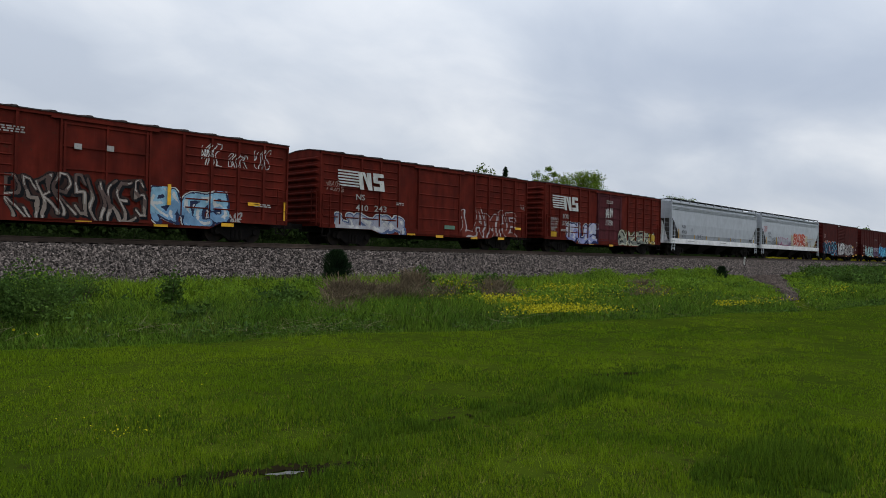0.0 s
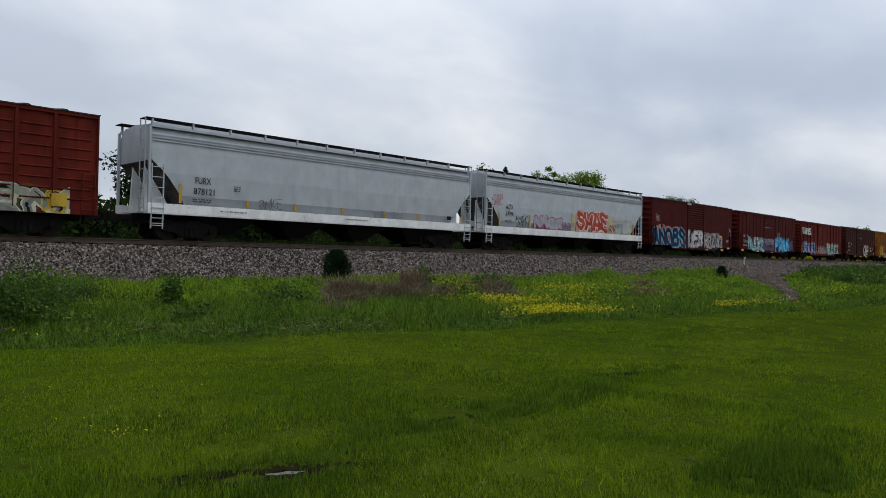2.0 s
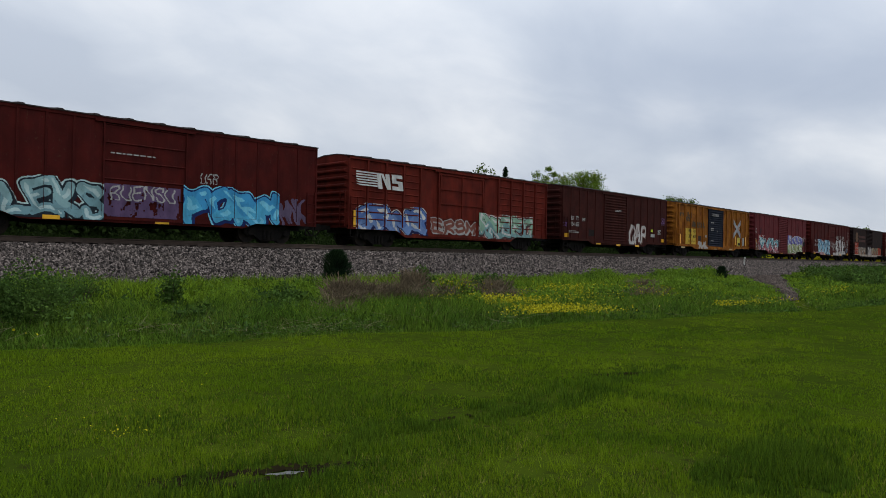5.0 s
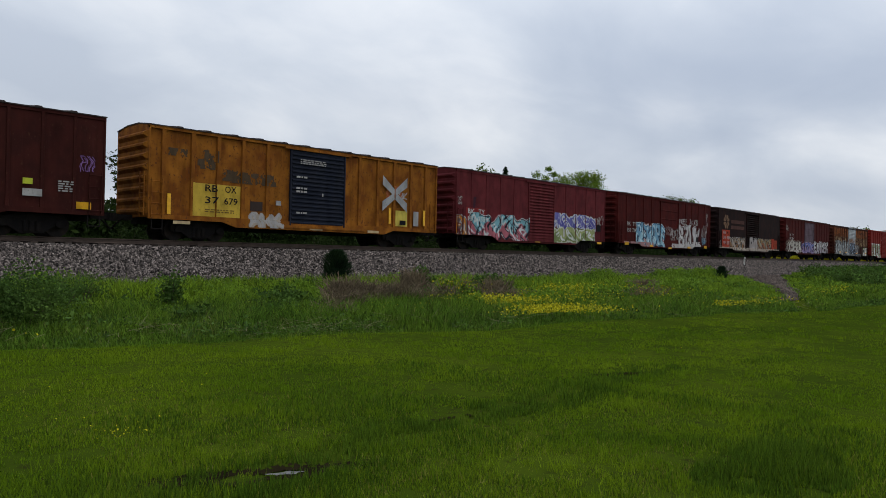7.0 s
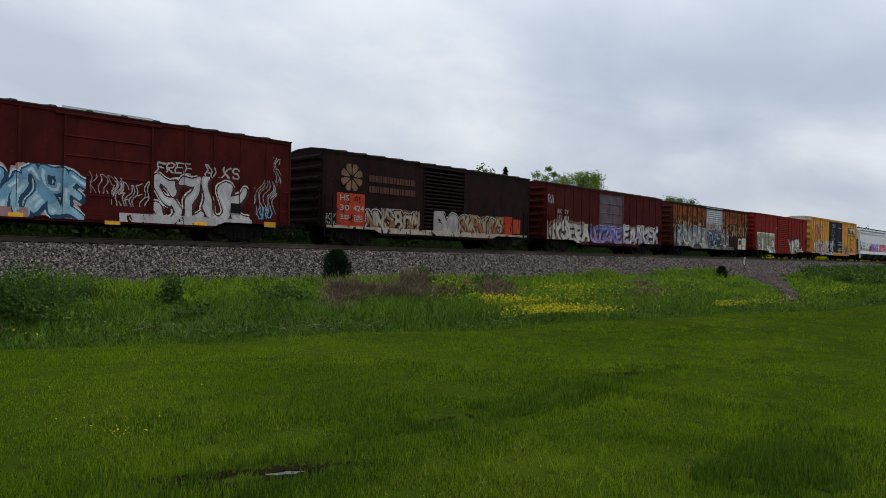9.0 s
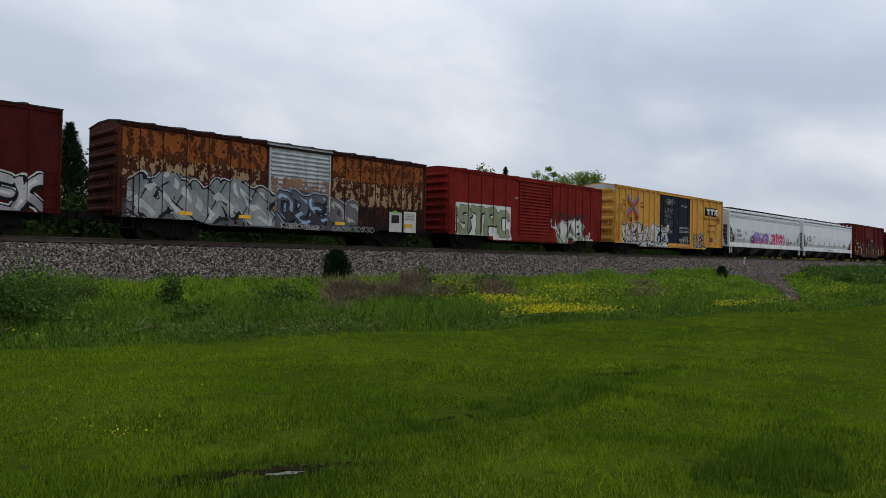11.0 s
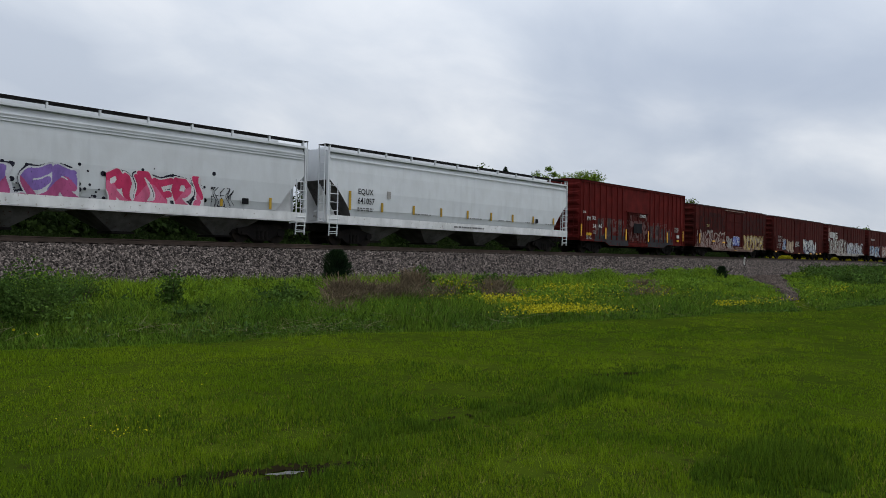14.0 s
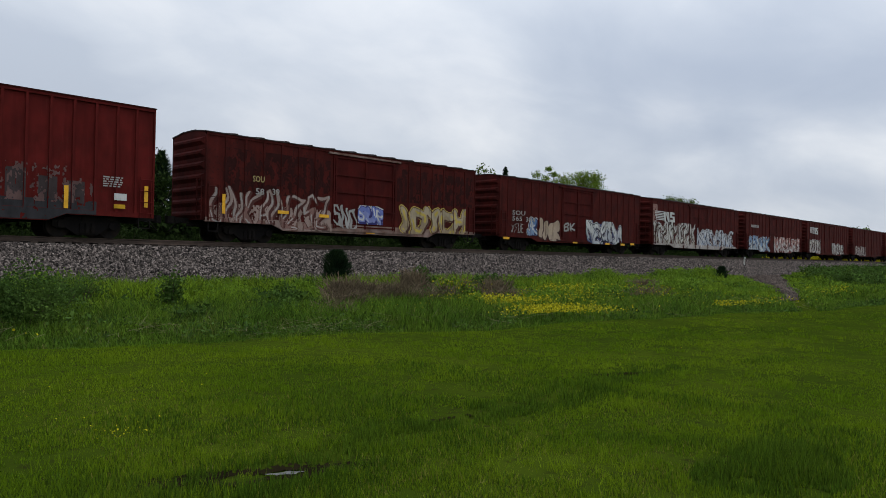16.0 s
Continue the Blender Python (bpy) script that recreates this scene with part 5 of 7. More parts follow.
    graffiti(c, (3.35, 5.7, 0.72, 2.05), "GUES", ((0.40, 0.34, 0.29), (0.32, 0.27, 0.23)), (0.03, 0.022, 0.02), None, None, 0.13, 173, 0.06)
    tag(c, (-9.1, -8.3, 2.9, 3.6), (0.16, 0.09, 0.03), 174, 3, 0.05)
    tag(c, (-8.2, -7.85, 2.5, 3.3), (0.16, 0.09, 0.03), 178, 1, 0.05)
    tag(c, (-8.4, -7.7, 1.9, 2.5), (0.16, 0.09, 0.03), 175, 3, 0.06)
    tag(c, (-2.0, -0.45, 3.36, 3.82), FADED, 176, 5, 0.026)
    tag(c, (-1.95, -0.75, 2.93, 3.30), FADED, 181, 4, 0.026, "HUCK")
    tag(c, (-1.95, -1.15, 2.52, 2.88), FADED, 182, 2, 0.026, "OH")
    tag(c, (-1.1, -0.6, 2.3, 2.85), FADED, 183, 2, 0.03)
    tag(c, (-1.4, -0.5, 1.75, 2.1), FADED, 184, 3, 0.04)
    tag(c, (-7.9, -1.7, 0.85, 1.75), (0.04, 0.05, 0.22), 180, 6, 0.03)
    tag(c, (2.72, 3.05, 0.9, 1.9), (0.12, 0.06, 0.02), 185, 2, 0.03)
    tag(c, (5.6, 6.5, 0.7, 1.25), (0.16, 0.10, 0.05), 186, 4, 0.03)
    tag(c, (8.2, 8.9, 2.9, 3.6), dark, 179, 3, 0.06)
    stencil(c["ob"], "CLOSE AND LOCK", -1.75, -0.5, 4.40, 4.53, FADED, SIDE + 0.085)
    stencil(c["ob"], "BOTH DOORS BEFORE", -1.9, -0.35, 4.22, 4.35, FADED, SIDE + 0.085)
    stencil(c["ob"], "MOVING CAR", -1.65, -0.65, 4.04, 4.17, FADED, SIDE + 0.085)
    fine_print(c, 0.9, 2.0, 4.1, 2, FADED, 0.05, SIDE + 0.05)
    for z in (1.9, 2.2, 1.2):
        fine_print(c, -2.2, -1.2, z, 2, FADED, 0.06, SIDE + 0.05)
        fine_print(c, 0.6, 2.3, z + 0.1, 2, FADED, 0.06, SIDE + 0.05)
    tag(c, (0.9, 2.2, 0.8, 1.6), FADED, 177, 3, 0.07)
    plate(c, (6.6, 7.2, 1.25, 1.65), (0.20, 0.05, 0.04))
    plate(c, (7.6, 8.0, 1.25, 1.55), FADED)

    c = CARS[18] = hopper(18, "off-white covered hopper with purple and pink graffiti", GREY_B, WHITE_SILL, 4.42, gate_mat=GATE_GREY)
    stencil(c["ob"], "EQUX", -8.02, -7.1, 2.36, 2.68, (0.05, 0.05, 0.055), SIDE + 0.045)
    stencil(c["ob"], "620249", -8.04, -6.93, 1.96, 2.26, (0.05, 0.05, 0.055), SIDE + 0.045)
    fine_print(c, -8.0, -7.0, 1.72, 2, (0.2, 0.2, 0.2), 0.05, SIDE + 0.045)
    dots(c, (-4.2, 5.4, 1.0, 2.75), (0.02, 0.02, 0.03), 181, 150)
    graffiti(c, (-3.9, 0.2, 1.05, 2.55), "ARLER", ((0.26, 0.16, 0.46), (0.46, 0.10, 0.24)), (0.62, 0.62, 0.66), (0.025, 0.025, 0.04), None, 0.17, 182, 0.06, halo=0.05)
    graffiti(c, (1.1, 4.9, 1.05, 2.55), "RUDER!", ((0.60, 0.05, 0.14), (0.66, 0.14, 0.26)), (0.70, 0.66, 0.68), (0.025, 0.025, 0.04), None, 0.17, 183, 0.05, halo=0.05)
    tag(c, (-4.8, -4.0, 1.5, 2.25), (0.05, 0.05, 0.06), 184, 4, 0.08)
    tag(c, (5.2, 6.2, 1.3, 2.2), (0.05, 0.05, 0.06), 185, 4, 0.06)
    for x, t in ((-8.6, 2.35), (-6.4, 1.9), (7.9, 1.95), (5.6, 1.75)):
        plate(c, (x, x + 0.12, 1.45, t), (0.50, 0.32, 0.05), SIDE + 0.03, "reflector")
    plate(c, (6.6, 6.9, 1.6, 1.85), BLACK, SIDE + 0.03)
    plate(c, (-5.95, -5.7, 2.2, 2.5), FADED, SIDE + 0.03)

    c = CARS[19] = hopper(19, "clean off-white covered hopper with yellow strips", GREY_B, WHITE_SILL, 4.46, ribs=1, gate_mat=GATE_GREY)
    stencil(c["ob"], "EQUX", -7.93, -6.98, 2.43, 2.76, (0.02, 0.02, 0.025), SIDE + 0.045)
    stencil(c["ob"], "641057", -7.96, -6.9, 2.02, 2.33, (0.02, 0.02, 0.025), SIDE + 0.045)
    fine_print(c, -8.0, -7.0, 1.78, 2, (0.12, 0.12, 0.12), 0.06, SIDE + 0.045)
    for k, x in enumerate((-8.51, -6.48, -4.32, -2.27, -0.14, 1.9, 3.9, 5.95, 8.11)):
        plate(c, (x, x + 0.14, 1.69, 2.6 if k == 0 else 2.15), (0.50, 0.32, 0.05), SIDE + 0.03, "reflector")
    for x in (-4.2, -0.1, 2.6, 5.2, 7.2):
        fine_print(c, x, x + 1.2, 1.7, 1, (0.25, 0.25, 0.25), 0.06, SIDE + 0.045)
    fine_print(c, -1.2, 1.3, 1.15, 1, (0.2, 0.2, 0.2), 0.09, SIDE + 0.055)
    plate(c, (6.25, 6.5, 1.75, 2.0), BLACK, SIDE + 0.03)
    plate(c, (-6.1, -5.85, 2.4, 2.75), FADED, SIDE + 0.03)


def dots(car, box, colour, seed, n):
    """Spots of sprayed paint scattered round a piece."""
    rng = random.Random(seed)
    g = Geo()
    for _ in range(n):
        x, z, r = rng.uniform(box[0], box[1]), box[2] + (box[3] - box[2]) * rng.triangular(0, 1, 0.5), rng.uniform(0.03, 0.10)
        g.poly([(x + r * math.cos(a), -SIDE - 0.035, z + r * math.sin(a)) for a in (0, 0.9, 1.8, 2.7, 3.6, 4.5, 5.4)])
    return part("paint_spots", g, spray(colour), car["ob"])


def last_cars():
    c = CARS[20] = boxcar(20, "tall brick-red boxcar with grey repainted lower panels", 4.97, BRICK_DEEP, posts=[-7.39, -6.71, -6.01, -5.28, -4.46, -3.72, -2.96, -2.24, 1.9, 2.65, 3.4, 4.15, 4.9, 5.65, 6.4, 7.1], post_w=0.045, post_d=0.065, door=(-1.49, 1.38), door_kind="plug", door_top=3.1, door_mat=OLD_RED, sill=0.55, roof=BROWN, roof_ribs=False, end_ribs=7)
    stencil(c["ob"], "PM", -7.08, -6.6, 2.22, 2.5, WHITE)
    stencil(c["ob"], "RX", -6.4, -5.95, 2.28, 2.56, WHITE)
    stencil(c["ob"], "54", -6.36, -5.95, 1.72, 2.0, WHITE)
    stencil(c["ob"], "46", -5.6, -5.15, 1.76, 2.06, WHITE)
    patch(c, (-6.1, -1.5, 0.58, 1.3), (0.045, 0.044, 0.048), 0.05, 3)
    patch(c, (1.4, 5.7, 0.58, 1.3), (0.045, 0.044, 0.048), 0.1, 4)
    for xa, xb, za, zb, k in ((-5.6, -5.0, 1.2, 2.45, 1), (-4.4, -3.7, 1.3, 2.5, 2), (-2.9, -2.3, 1.3, 2.5, 3), (1.6, 2.4, 1.3, 2.2, 5), (2.8, 3.4, 1.3, 2.3, 6), (3.8, 4.4, 1.3, 2.1, 7), (4.7, 5.3, 1.2, 2.0, 8)):
        patch(c, (xa, xb, za, zb), (0.062, 0.048, 0.048), 0.12, k)
    plate(c, (-0.76, 0.48, 1.58, 2.3), (0.015, 0.015, 0.017), SIDE + 0.04)
    patch(c, (-1.4, 1.3, 0.9, 2.9), (0.15, 0.075, 0.07), 0.70, 49)
    patch(c, (-6.0, 5.6, 1.2, 2.5), (0.15, 0.09, 0.085), 0.80, 50)
    tag(c, (-7.2, -6.4, 0.95, 1.3), FADED, 210, 3, 0.1)
    fine_print(c, 0.1, 1.0, 2.95, 3, WHITE, out=SIDE + 0.04)
    fine_print(c, -7.6, -7.2, 2.8, 2, WHITE)
    fine_print(c, 5.9, 6.6, 2.2, 5)
    fine_print(c, -6.35, -5.9, 1.5, 3)
    plate(c, (6.3, 6.75, 1.4, 1.65), WHITE)
    plate(c, (6.3, 6.7, 1.1, 1.25), (0.62, 0.36, 0.03))
    plate(c, (-7.15, -6.5, 1.2, 1.38), (0.62, 0.36, 0.03))
    reflectors(c, [(-7.83, 1.15), (-4.7, 1.0), (-1.87, 1.0), (1.5, 1.0), (4.6, 1.0), (7.4, 1.2)], True)

    c = CARS[21] = boxcar(21, "soot-streaked red boxcar with layered cream graffiti", 4.44, OLD_RED, post_d=0.03, gap=0.9, door=(-1.82, 2.09), door_kind="plug", door_mat=RED_DEEP, sill=0.55, end_ribs=7, sill_mat=car_paint("dirty_cream", (0.30, 0.22, 0.19), (0.16, 0.08, 0.06)))
    patch(c, (-7.4, -1.95, 2.1, 3.9), (0.036, 0.009, 0.008), 0.48, 21)
    patch(c, (2.2, 8.0, 2.3, 4.0), (0.036, 0.009, 0.008), 0.5, 24)
    stencil(c["ob"], "SOU", -6.06, -5.5, 2.58, 2.84, (0.45, 0.36, 0.16))
    stencil(c["ob"], "58", -5.91, -5.5, 2.05, 2.32, FADED)
    stencil(c["ob"], "39", -5.1, -4.74, 2.08, 2.36, FADED)
    patch(c, (-8.0, -1.9, 0.6, 1.6), (0.34, 0.25, 0.22), 0.42, 25)
    graffiti(c, (-8.0, -2.0, 0.66, 2.3), "", ((0.36, 0.28, 0.25), (0.24, 0.14, 0.12)), (0.10, 0.04, 0.035), None, FADED, 0.07, 211, 0.02, letters=8)
    graffiti(c, (-0.35, 1.25, 1.05, 1.95), "SUR", ((0.16, 0.20, 0.50), (0.24, 0.28, 0.55)), (0.05, 0.05, 0.18), None, WHITE, 0.17, 212, 0.04)
    graffiti(c, (2.15, 7.4, 0.7, 2.2), "IDYCH", ((0.42, 0.35, 0.24), (0.36, 0.28, 0.18)), (0.10, 0.05, 0.04), None, (0.55, 0.42, 0.10), 0.15, 213, 0.04)
    tag(c, (-1.8, -0.4, 0.8, 1.9), FADED, 214, 3, 0.1)
    reflectors(c, [(-7.45, 1.15)], True)
    reflectors(c, [(-2.6, 1.25), (-4.8, 1.3), (0.2, 0.6)])

    c = CARS[22] = boxcar(22, "dull red boxcar with beige and white graffiti", 4.42, OLD_RED, post_d=0.03, gap=0.8, door=(-2.0, 1.7), door_kind="plug", sill=0.6, end_ribs=7, door_mat=RED_DEEP)
    plain_stencils(c, "SOU", "565 344", -7.2, -4.9, 2.15, 1.8)
    graffiti(c, (-5.7, -4.6, 0.95, 2.15), "JK", ((0.14, 0.24, 0.46), (0.24, 0.34, 0.50)), (0.04, 0.05, 0.12), None, WHITE, 0.16, 221)
    graffiti(c, (-4.65, -2.2, 0.68, 2.1), "INR", ((0.46, 0.36, 0.26), (0.42, 0.33, 0.25)), (0.06, 0.03, 0.03), None, None, 0.2, 222, 0.05)
    graffiti(c, (0.85, 5.65, 0.62, 2.25), "MESOM", ((0.56, 0.57, 0.56), (0.44, 0.46, 0.50)), (0.02, 0.02, 0.04), (0.07, 0.09, 0.20), WHITE, 0.12, 223, 0.05, 0.22, halo=0.1)
    tag(c, (-1.8, -0.4, 1.35, 1.95), FADED, 224, 2, 0.1)
    tag(c, (-7.2, -6.0, 1.1, 1.7), FADED, 225, 4, 0.05)
    reflectors(c, [(-8.0, 0.66), (-0.7, 0.6), (3.4, 0.6), (6.9, 0.66), (5.5, 0.6)])

    c = CARS[23] = boxcar(23, "dull red boxcar with white mark and white graffiti band", 4.40, OLD_RED, post_d=0.03, gap=0.9, door=(-1.99, 1.65), door_kind="plug", sill=0.6, end_ribs=7)
    stripes_mark(c, -8.1, -4.75, 2.68, 3.5)
    graffiti(c, (-8.3, -1.0, 0.62, 2.7), "", ((0.52, 0.50, 0.46), (0.44, 0.40, 0.34)), (0.06, 0.04, 0.035), (0.22, 0.15, 0.13), WHITE, 0.10, 231, 0.04, 0.24, letters=8, halo=0.1)
    graffiti(c, (-0.6, 7.3, 0.64, 2.4), "", ((0.50, 0.52, 0.56), (0.38, 0.42, 0.50)), (0.04, 0.04, 0.06), (0.20, 0.16, 0.15), WHITE, 0.10, 232, 0.04, 0.24, letters=8, halo=0.08)
    patch(c, (-8.3, 8.0, 0.62, 0.95), (0.42, 0.38, 0.35), 0.3, 26)
    patch(c, (-8.4, -7.6, 2.6, 4.0), (0.3, 0.17, 0.15), 0.4, 27)

    c = CARS[24] = boxcar(24, "dull red boxcar with blue and red graffiti", 4.42, OLD_RED, post_d=0.03, gap=0.9, door=(-2.0, 2.0), door_kind="plug", sill=0.6)
    graffiti(c, (-7.6, -1.9, 0.62, 2.2), "", ((0.22, 0.32, 0.46), (0.34, 0.40, 0.46)), (0.06, 0.06, 0.10), (0.14, 0.14, 0.20), WHITE, 0.12, 241, letters=5, halo=0.1)
    graffiti(c, (-0.7, 7.4, 0.62, 2.3), "", ((0.44, 0.25, 0.22), (0.40, 0.36, 0.34)), (0.12, 0.03, 0.03), (0.24, 0.08, 0.07), WHITE, 0.11, 242, letters=7, halo=0.1)
    fine_print(c, -7.0, -5.0, 3.0, 1, FADED, 0.25)

    c = CARS[25] = boxcar(25, "dull red boxcar with a small white mark", 4.42, OLD_RED, post_d=0.03, gap=0.9, door=(-2.0, 2.0), door_kind="plug", sill=0.6)
    stripes_mark(c, -7.5, -4.6, 3.0, 3.8)
    graffiti(c, (-7.4, -3.4, 0.7, 2.4), "", ((0.46, 0.42, 0.38), (0.40, 0.36, 0.34)), (0.06, 0.04, 0.04), None, WHITE, 0.12, 251, letters=4)
    graffiti(c, (0.9, 6.0, 0.68, 2.1), "", ((0.44, 0.43, 0.40), (0.34, 0.30, 0.28)), (0.06, 0.04, 0.04), None, WHITE, 0.12, 252, letters=5)
    for n in (26, 27):
        c = CARS[n] = boxcar(n, "dull red boxcar with pale graffiti along the sill", 4.4, OLD_RED, post_d=0.03, gap=0.9, door=(-2.0, 2.0), door_kind="plug", sill=0.6)
        graffiti(c, (-6.5, -1.5, 0.7, 2.0), "", ((0.40, 0.34, 0.32), (0.34, 0.28, 0.26)), (0.06, 0.04, 0.04), None, FADED, 0.1, 260 + n, letters=5)


first_three()
grey_hoppers()
maroon_four()
middle_cars()
late_cars()
last_cars()


# ---- the ground ----
SOIL = surface("turf", (0.027, 0.044, 0.004), (0.042, 0.062, 0.005), (0.020, 0.022, 0.006), (0.45, 7.0), rough=1.0, spec=0.0, bump=0.4, third_cover=(0.55, 0.72))
LAWN = foliage("lawn_blades", (0.102, 0.172, 0.006), (0.156, 0.226, 0.009), None, (0.5, 5.0), 0.24, 0.34)
LAWN_PALE = foliage("dry_blades", (0.19, 0.19, 0.035), (0.15, 0.165, 0.022), (0.26, 0.22, 0.08), (1.2, 8.0), 0.4, 0.25)
LAWN_DARK = foliage("dark_blades", (0.052, 0.100, 0.007), (0.074, 0.126, 0.009), None, (0.9, 6.0), 0.5, 0.25)
TALL = foliage("tall_grass_blades", (0.056, 0.112, 0.012), (0.092, 0.158, 0.014), (0.15, 0.165, 0.04), (0.5, 3.0), 0.75, 0.30)
SEED_STALK = foliage("seed_stalks", (0.12, 0.155, 0.03), (0.09, 0.135, 0.022), (0.22, 0.21, 0.08), (0.8, 4.0), 0.5, 0.25)
WEED = foliage("weed_blades", (0.145, 0.228, 0.015), (0.078, 0.142, 0.015), (0.20, 0.22, 0.03), (0.45, 3.0), 0.75, 0.35)
SHRUB_LEAF = foliage("shrub_leaves", (0.044, 0.086, 0.017), (0.072, 0.125, 0.021), None, (1.2, 6.0), 0.5, 0.3)
BRIGHT_LEAF = foliage("bright_leaves", (0.130, 0.215, 0.020), (0.085, 0.155, 0.019), None, (1.0, 6.0), 0.4, 0.4)
# very dark green: the shade behind and under the cars is in the colour
THICKET_LEAF = foliage("thicket_leaves", (0.014, 0.027, 0.006), (0.024, 0.041, 0.008), None, (0.8, 5.0), 0.5, 0.3)
NEEDLE = foliage("needles", (0.014, 0.032, 0.014), (0.024, 0.046, 0.017), None, (1.5, 8.0), 0.4, 0.15)
DEAD = foliage("dead_stalks", (0.150, 0.115, 0.072), (0.095, 0.076, 0.050), (0.25, 0.19, 0.12), (1.5, 8.0), 0.4, 0.1)
PETAL = foliage("yellow_petals", (0.46, 0.41, 0.015), (0.34, 0.33, 0.018), None, (2, 9), 0.3, 0.25)
TREE_LEAF = foliage("tree_leaves", (0.105, 0.170, 0.020), (0.150, 0.215, 0.026), None, (0.5, 4.0), 0.45, 0.4)
FAR_LEAF = foliage("far_leaves", (0.085, 0.125, 0.030), (0.110, 0.150, 0.036), None, (0.2, 2.0), 0.4, 0.3)
BARK = surface("bark", (0.055, 0.042, 0.032), (0.085, 0.066, 0.05), None, (5, 20), (1, 1, 0.3), 0.95, 0.1, bump=0.5)
STONE = surface("ballast_stone", (0.036, 0.031, 0.029), (0.180, 0.152, 0.138), (0.020, 0.017, 0.016), (13.0, 30.0), rough=0.95, spec=0.1, island=0.9, bump=0.4, cover=(0.40, 0.66))
# shade in the gaps between stones is put into this dark colour
BED = surface("ballast_bed", (0.020, 0.019, 0.018), (0.040, 0.034, 0.032), (0.010, 0.009, 0.009), (1.3, 14.0), rough=1.0, spec=0.05, bump=1.0, third_cover=(0.45, 0.6))
RAIL_RUST = surface("rail_rust", (0.060, 0.042, 0.032), (0.084, 0.058, 0.045), (0.04, 0.028, 0.022), (3, 25), rough=0.85)
TIMBER = surface("tie_timber", (0.045, 0.035, 0.03), (0.075, 0.06, 0.05), (0.02, 0.018, 0.017), (4, 25), (0.3, 1, 1), 0.95, 0.1, bump=0.6)
POST_PAINT = surface("marker_paint", (0.5, 0.5, 0.48), (0.38, 0.38, 0.37), (0.2, 0.18, 0.16), (6, 30), rough=0.6)


def terrain():
    fx = list(np.arange(-14, 50, 0.3)) + list(np.arange(50, 130, 1.5))
    fx = [-1500, -600, -250, -120, -60, -30] + fx + [140, 170, 220, 300, 450, 700, 1200, 2500]
    fy = [-1500, -500, -150, -50, -20, -8] + list(np.arange(-4, 32, 0.3)) + [33, 36, 40, 50, 70, 110, 200, 400, 900, 2500]
    verts = []
    for x in fx:
        for y in fy:
            verts.append((x, y, ground_z(x, y)))
    n = len(fy)
    faces = [(i * n + j, (i + 1) * n + j, (i + 1) * n + j + 1, i * n + j + 1) for i in range(len(fx) - 1) for j in range(n - 1)]
    me = bpy.data.meshes.new("ground")
    me.from_pydata(verts, [], faces)
    me.materials.append(SOIL)
    me.polygons.foreach_set("use_smooth", [True] * len(faces))
    tagged(new("ground", me), "grassy ground of lawn, rough verge and fields", "ground", kind="structure")


terrain()


def heights(x, y):
    return np.array([ground_z(a, b) for a, b in zip(x, y)], dtype=np.float32)


def lawn_line(x):
    return np.maximum(12.75 - 0.197 * x, 3.0) + 0.25 * np.sin(x * 0.9) + 0.2 * np.sin(x * 0.37 + 1)


def field(x, y, scale, seed):
    """Smooth uneven noise from about -1 to 1 for whole arrays."""
    def chance(i, j):
        v = np.sin(i * 127.1 + j * 311.7 + seed * 74.7) * 43758.5453
        return (v - np.floor(v)) * 2 - 1
    total = np.zeros(len(x))
    k, amp = scale / math.pi, 0.8
    for octave in range(3):
        u, v = x * k + 17.3 * octave, y * k * 1.07 + 5.1 * octave
        i, j = np.floor(u), np.floor(v)
        fu, fv = u - i, v - j
        fu, fv = fu * fu * (3 - 2 * fu), fv * fv * (3 - 2 * fv)
        low = chance(i, j) * (1 - fu) + chance(i + 1, j) * fu
        high = chance(i, j + 1) * (1 - fu) + chance(i + 1, j + 1) * fu
        total += amp * (low * (1 - fv) + high * fv)
        k, amp = k * 2.1, amp * 0.55
    return total


def blades(name, label, x, y, h, w, mat, lean=0.45, kind="stuff", bend=True):
    """Grass: bent blades of two faces each, standing at x, y."""
    n = len(x)
    rng = np.random.RandomState(len(name) * 7 + n % 97)
    z = heights(x, y) - 0.01
    a = rng.uniform(0, 2 * np.pi, n)
    u = np.stack([np.cos(a), np.sin(a), np.zeros(n)], 1) * (w / 2)[:, None]
    tip_a = rng.uniform(0, 2 * np.pi, n)
    l = rng.uniform(0.1, 1.0, n) * lean * h
    lean_v = np.stack([np.cos(tip_a) * l, np.sin(tip_a) * l, np.zeros(n)], 1)
    base = np.stack([x, y, z], 1)
    tip = base + lean_v
    tip[:, 2] += h
    if bend:
        mid = base + lean_v * 0.3
        mid[:, 2] += h * 0.58
        v = np.stack([base - u, base + u, mid + u * 0.75, base - u, mid + u * 0.75, mid - u * 0.75, mid - u * 0.75, mid + u * 0.75, tip], 1)
    else:
        v = np.stack([base - u, base + u, tip], 1)
    ob = new(name, raw_mesh(name, v.reshape(-1, 3), 3, mat))
    return tagged(ob, label, "grass", kind=kind)


def sector(n, r0, r1, seed, a0=6.0, a1=88.0):
    """Points of the plan round the lawn's near corner, denser near it."""
    rng = np.random.RandomState(seed)
    r = r0 * (r1 / r0) ** rng.uniform(0, 1, n)
    a = np.radians(rng.uniform(a0, a1, n))
    return r * np.sin(a), r * np.cos(a), r, rng


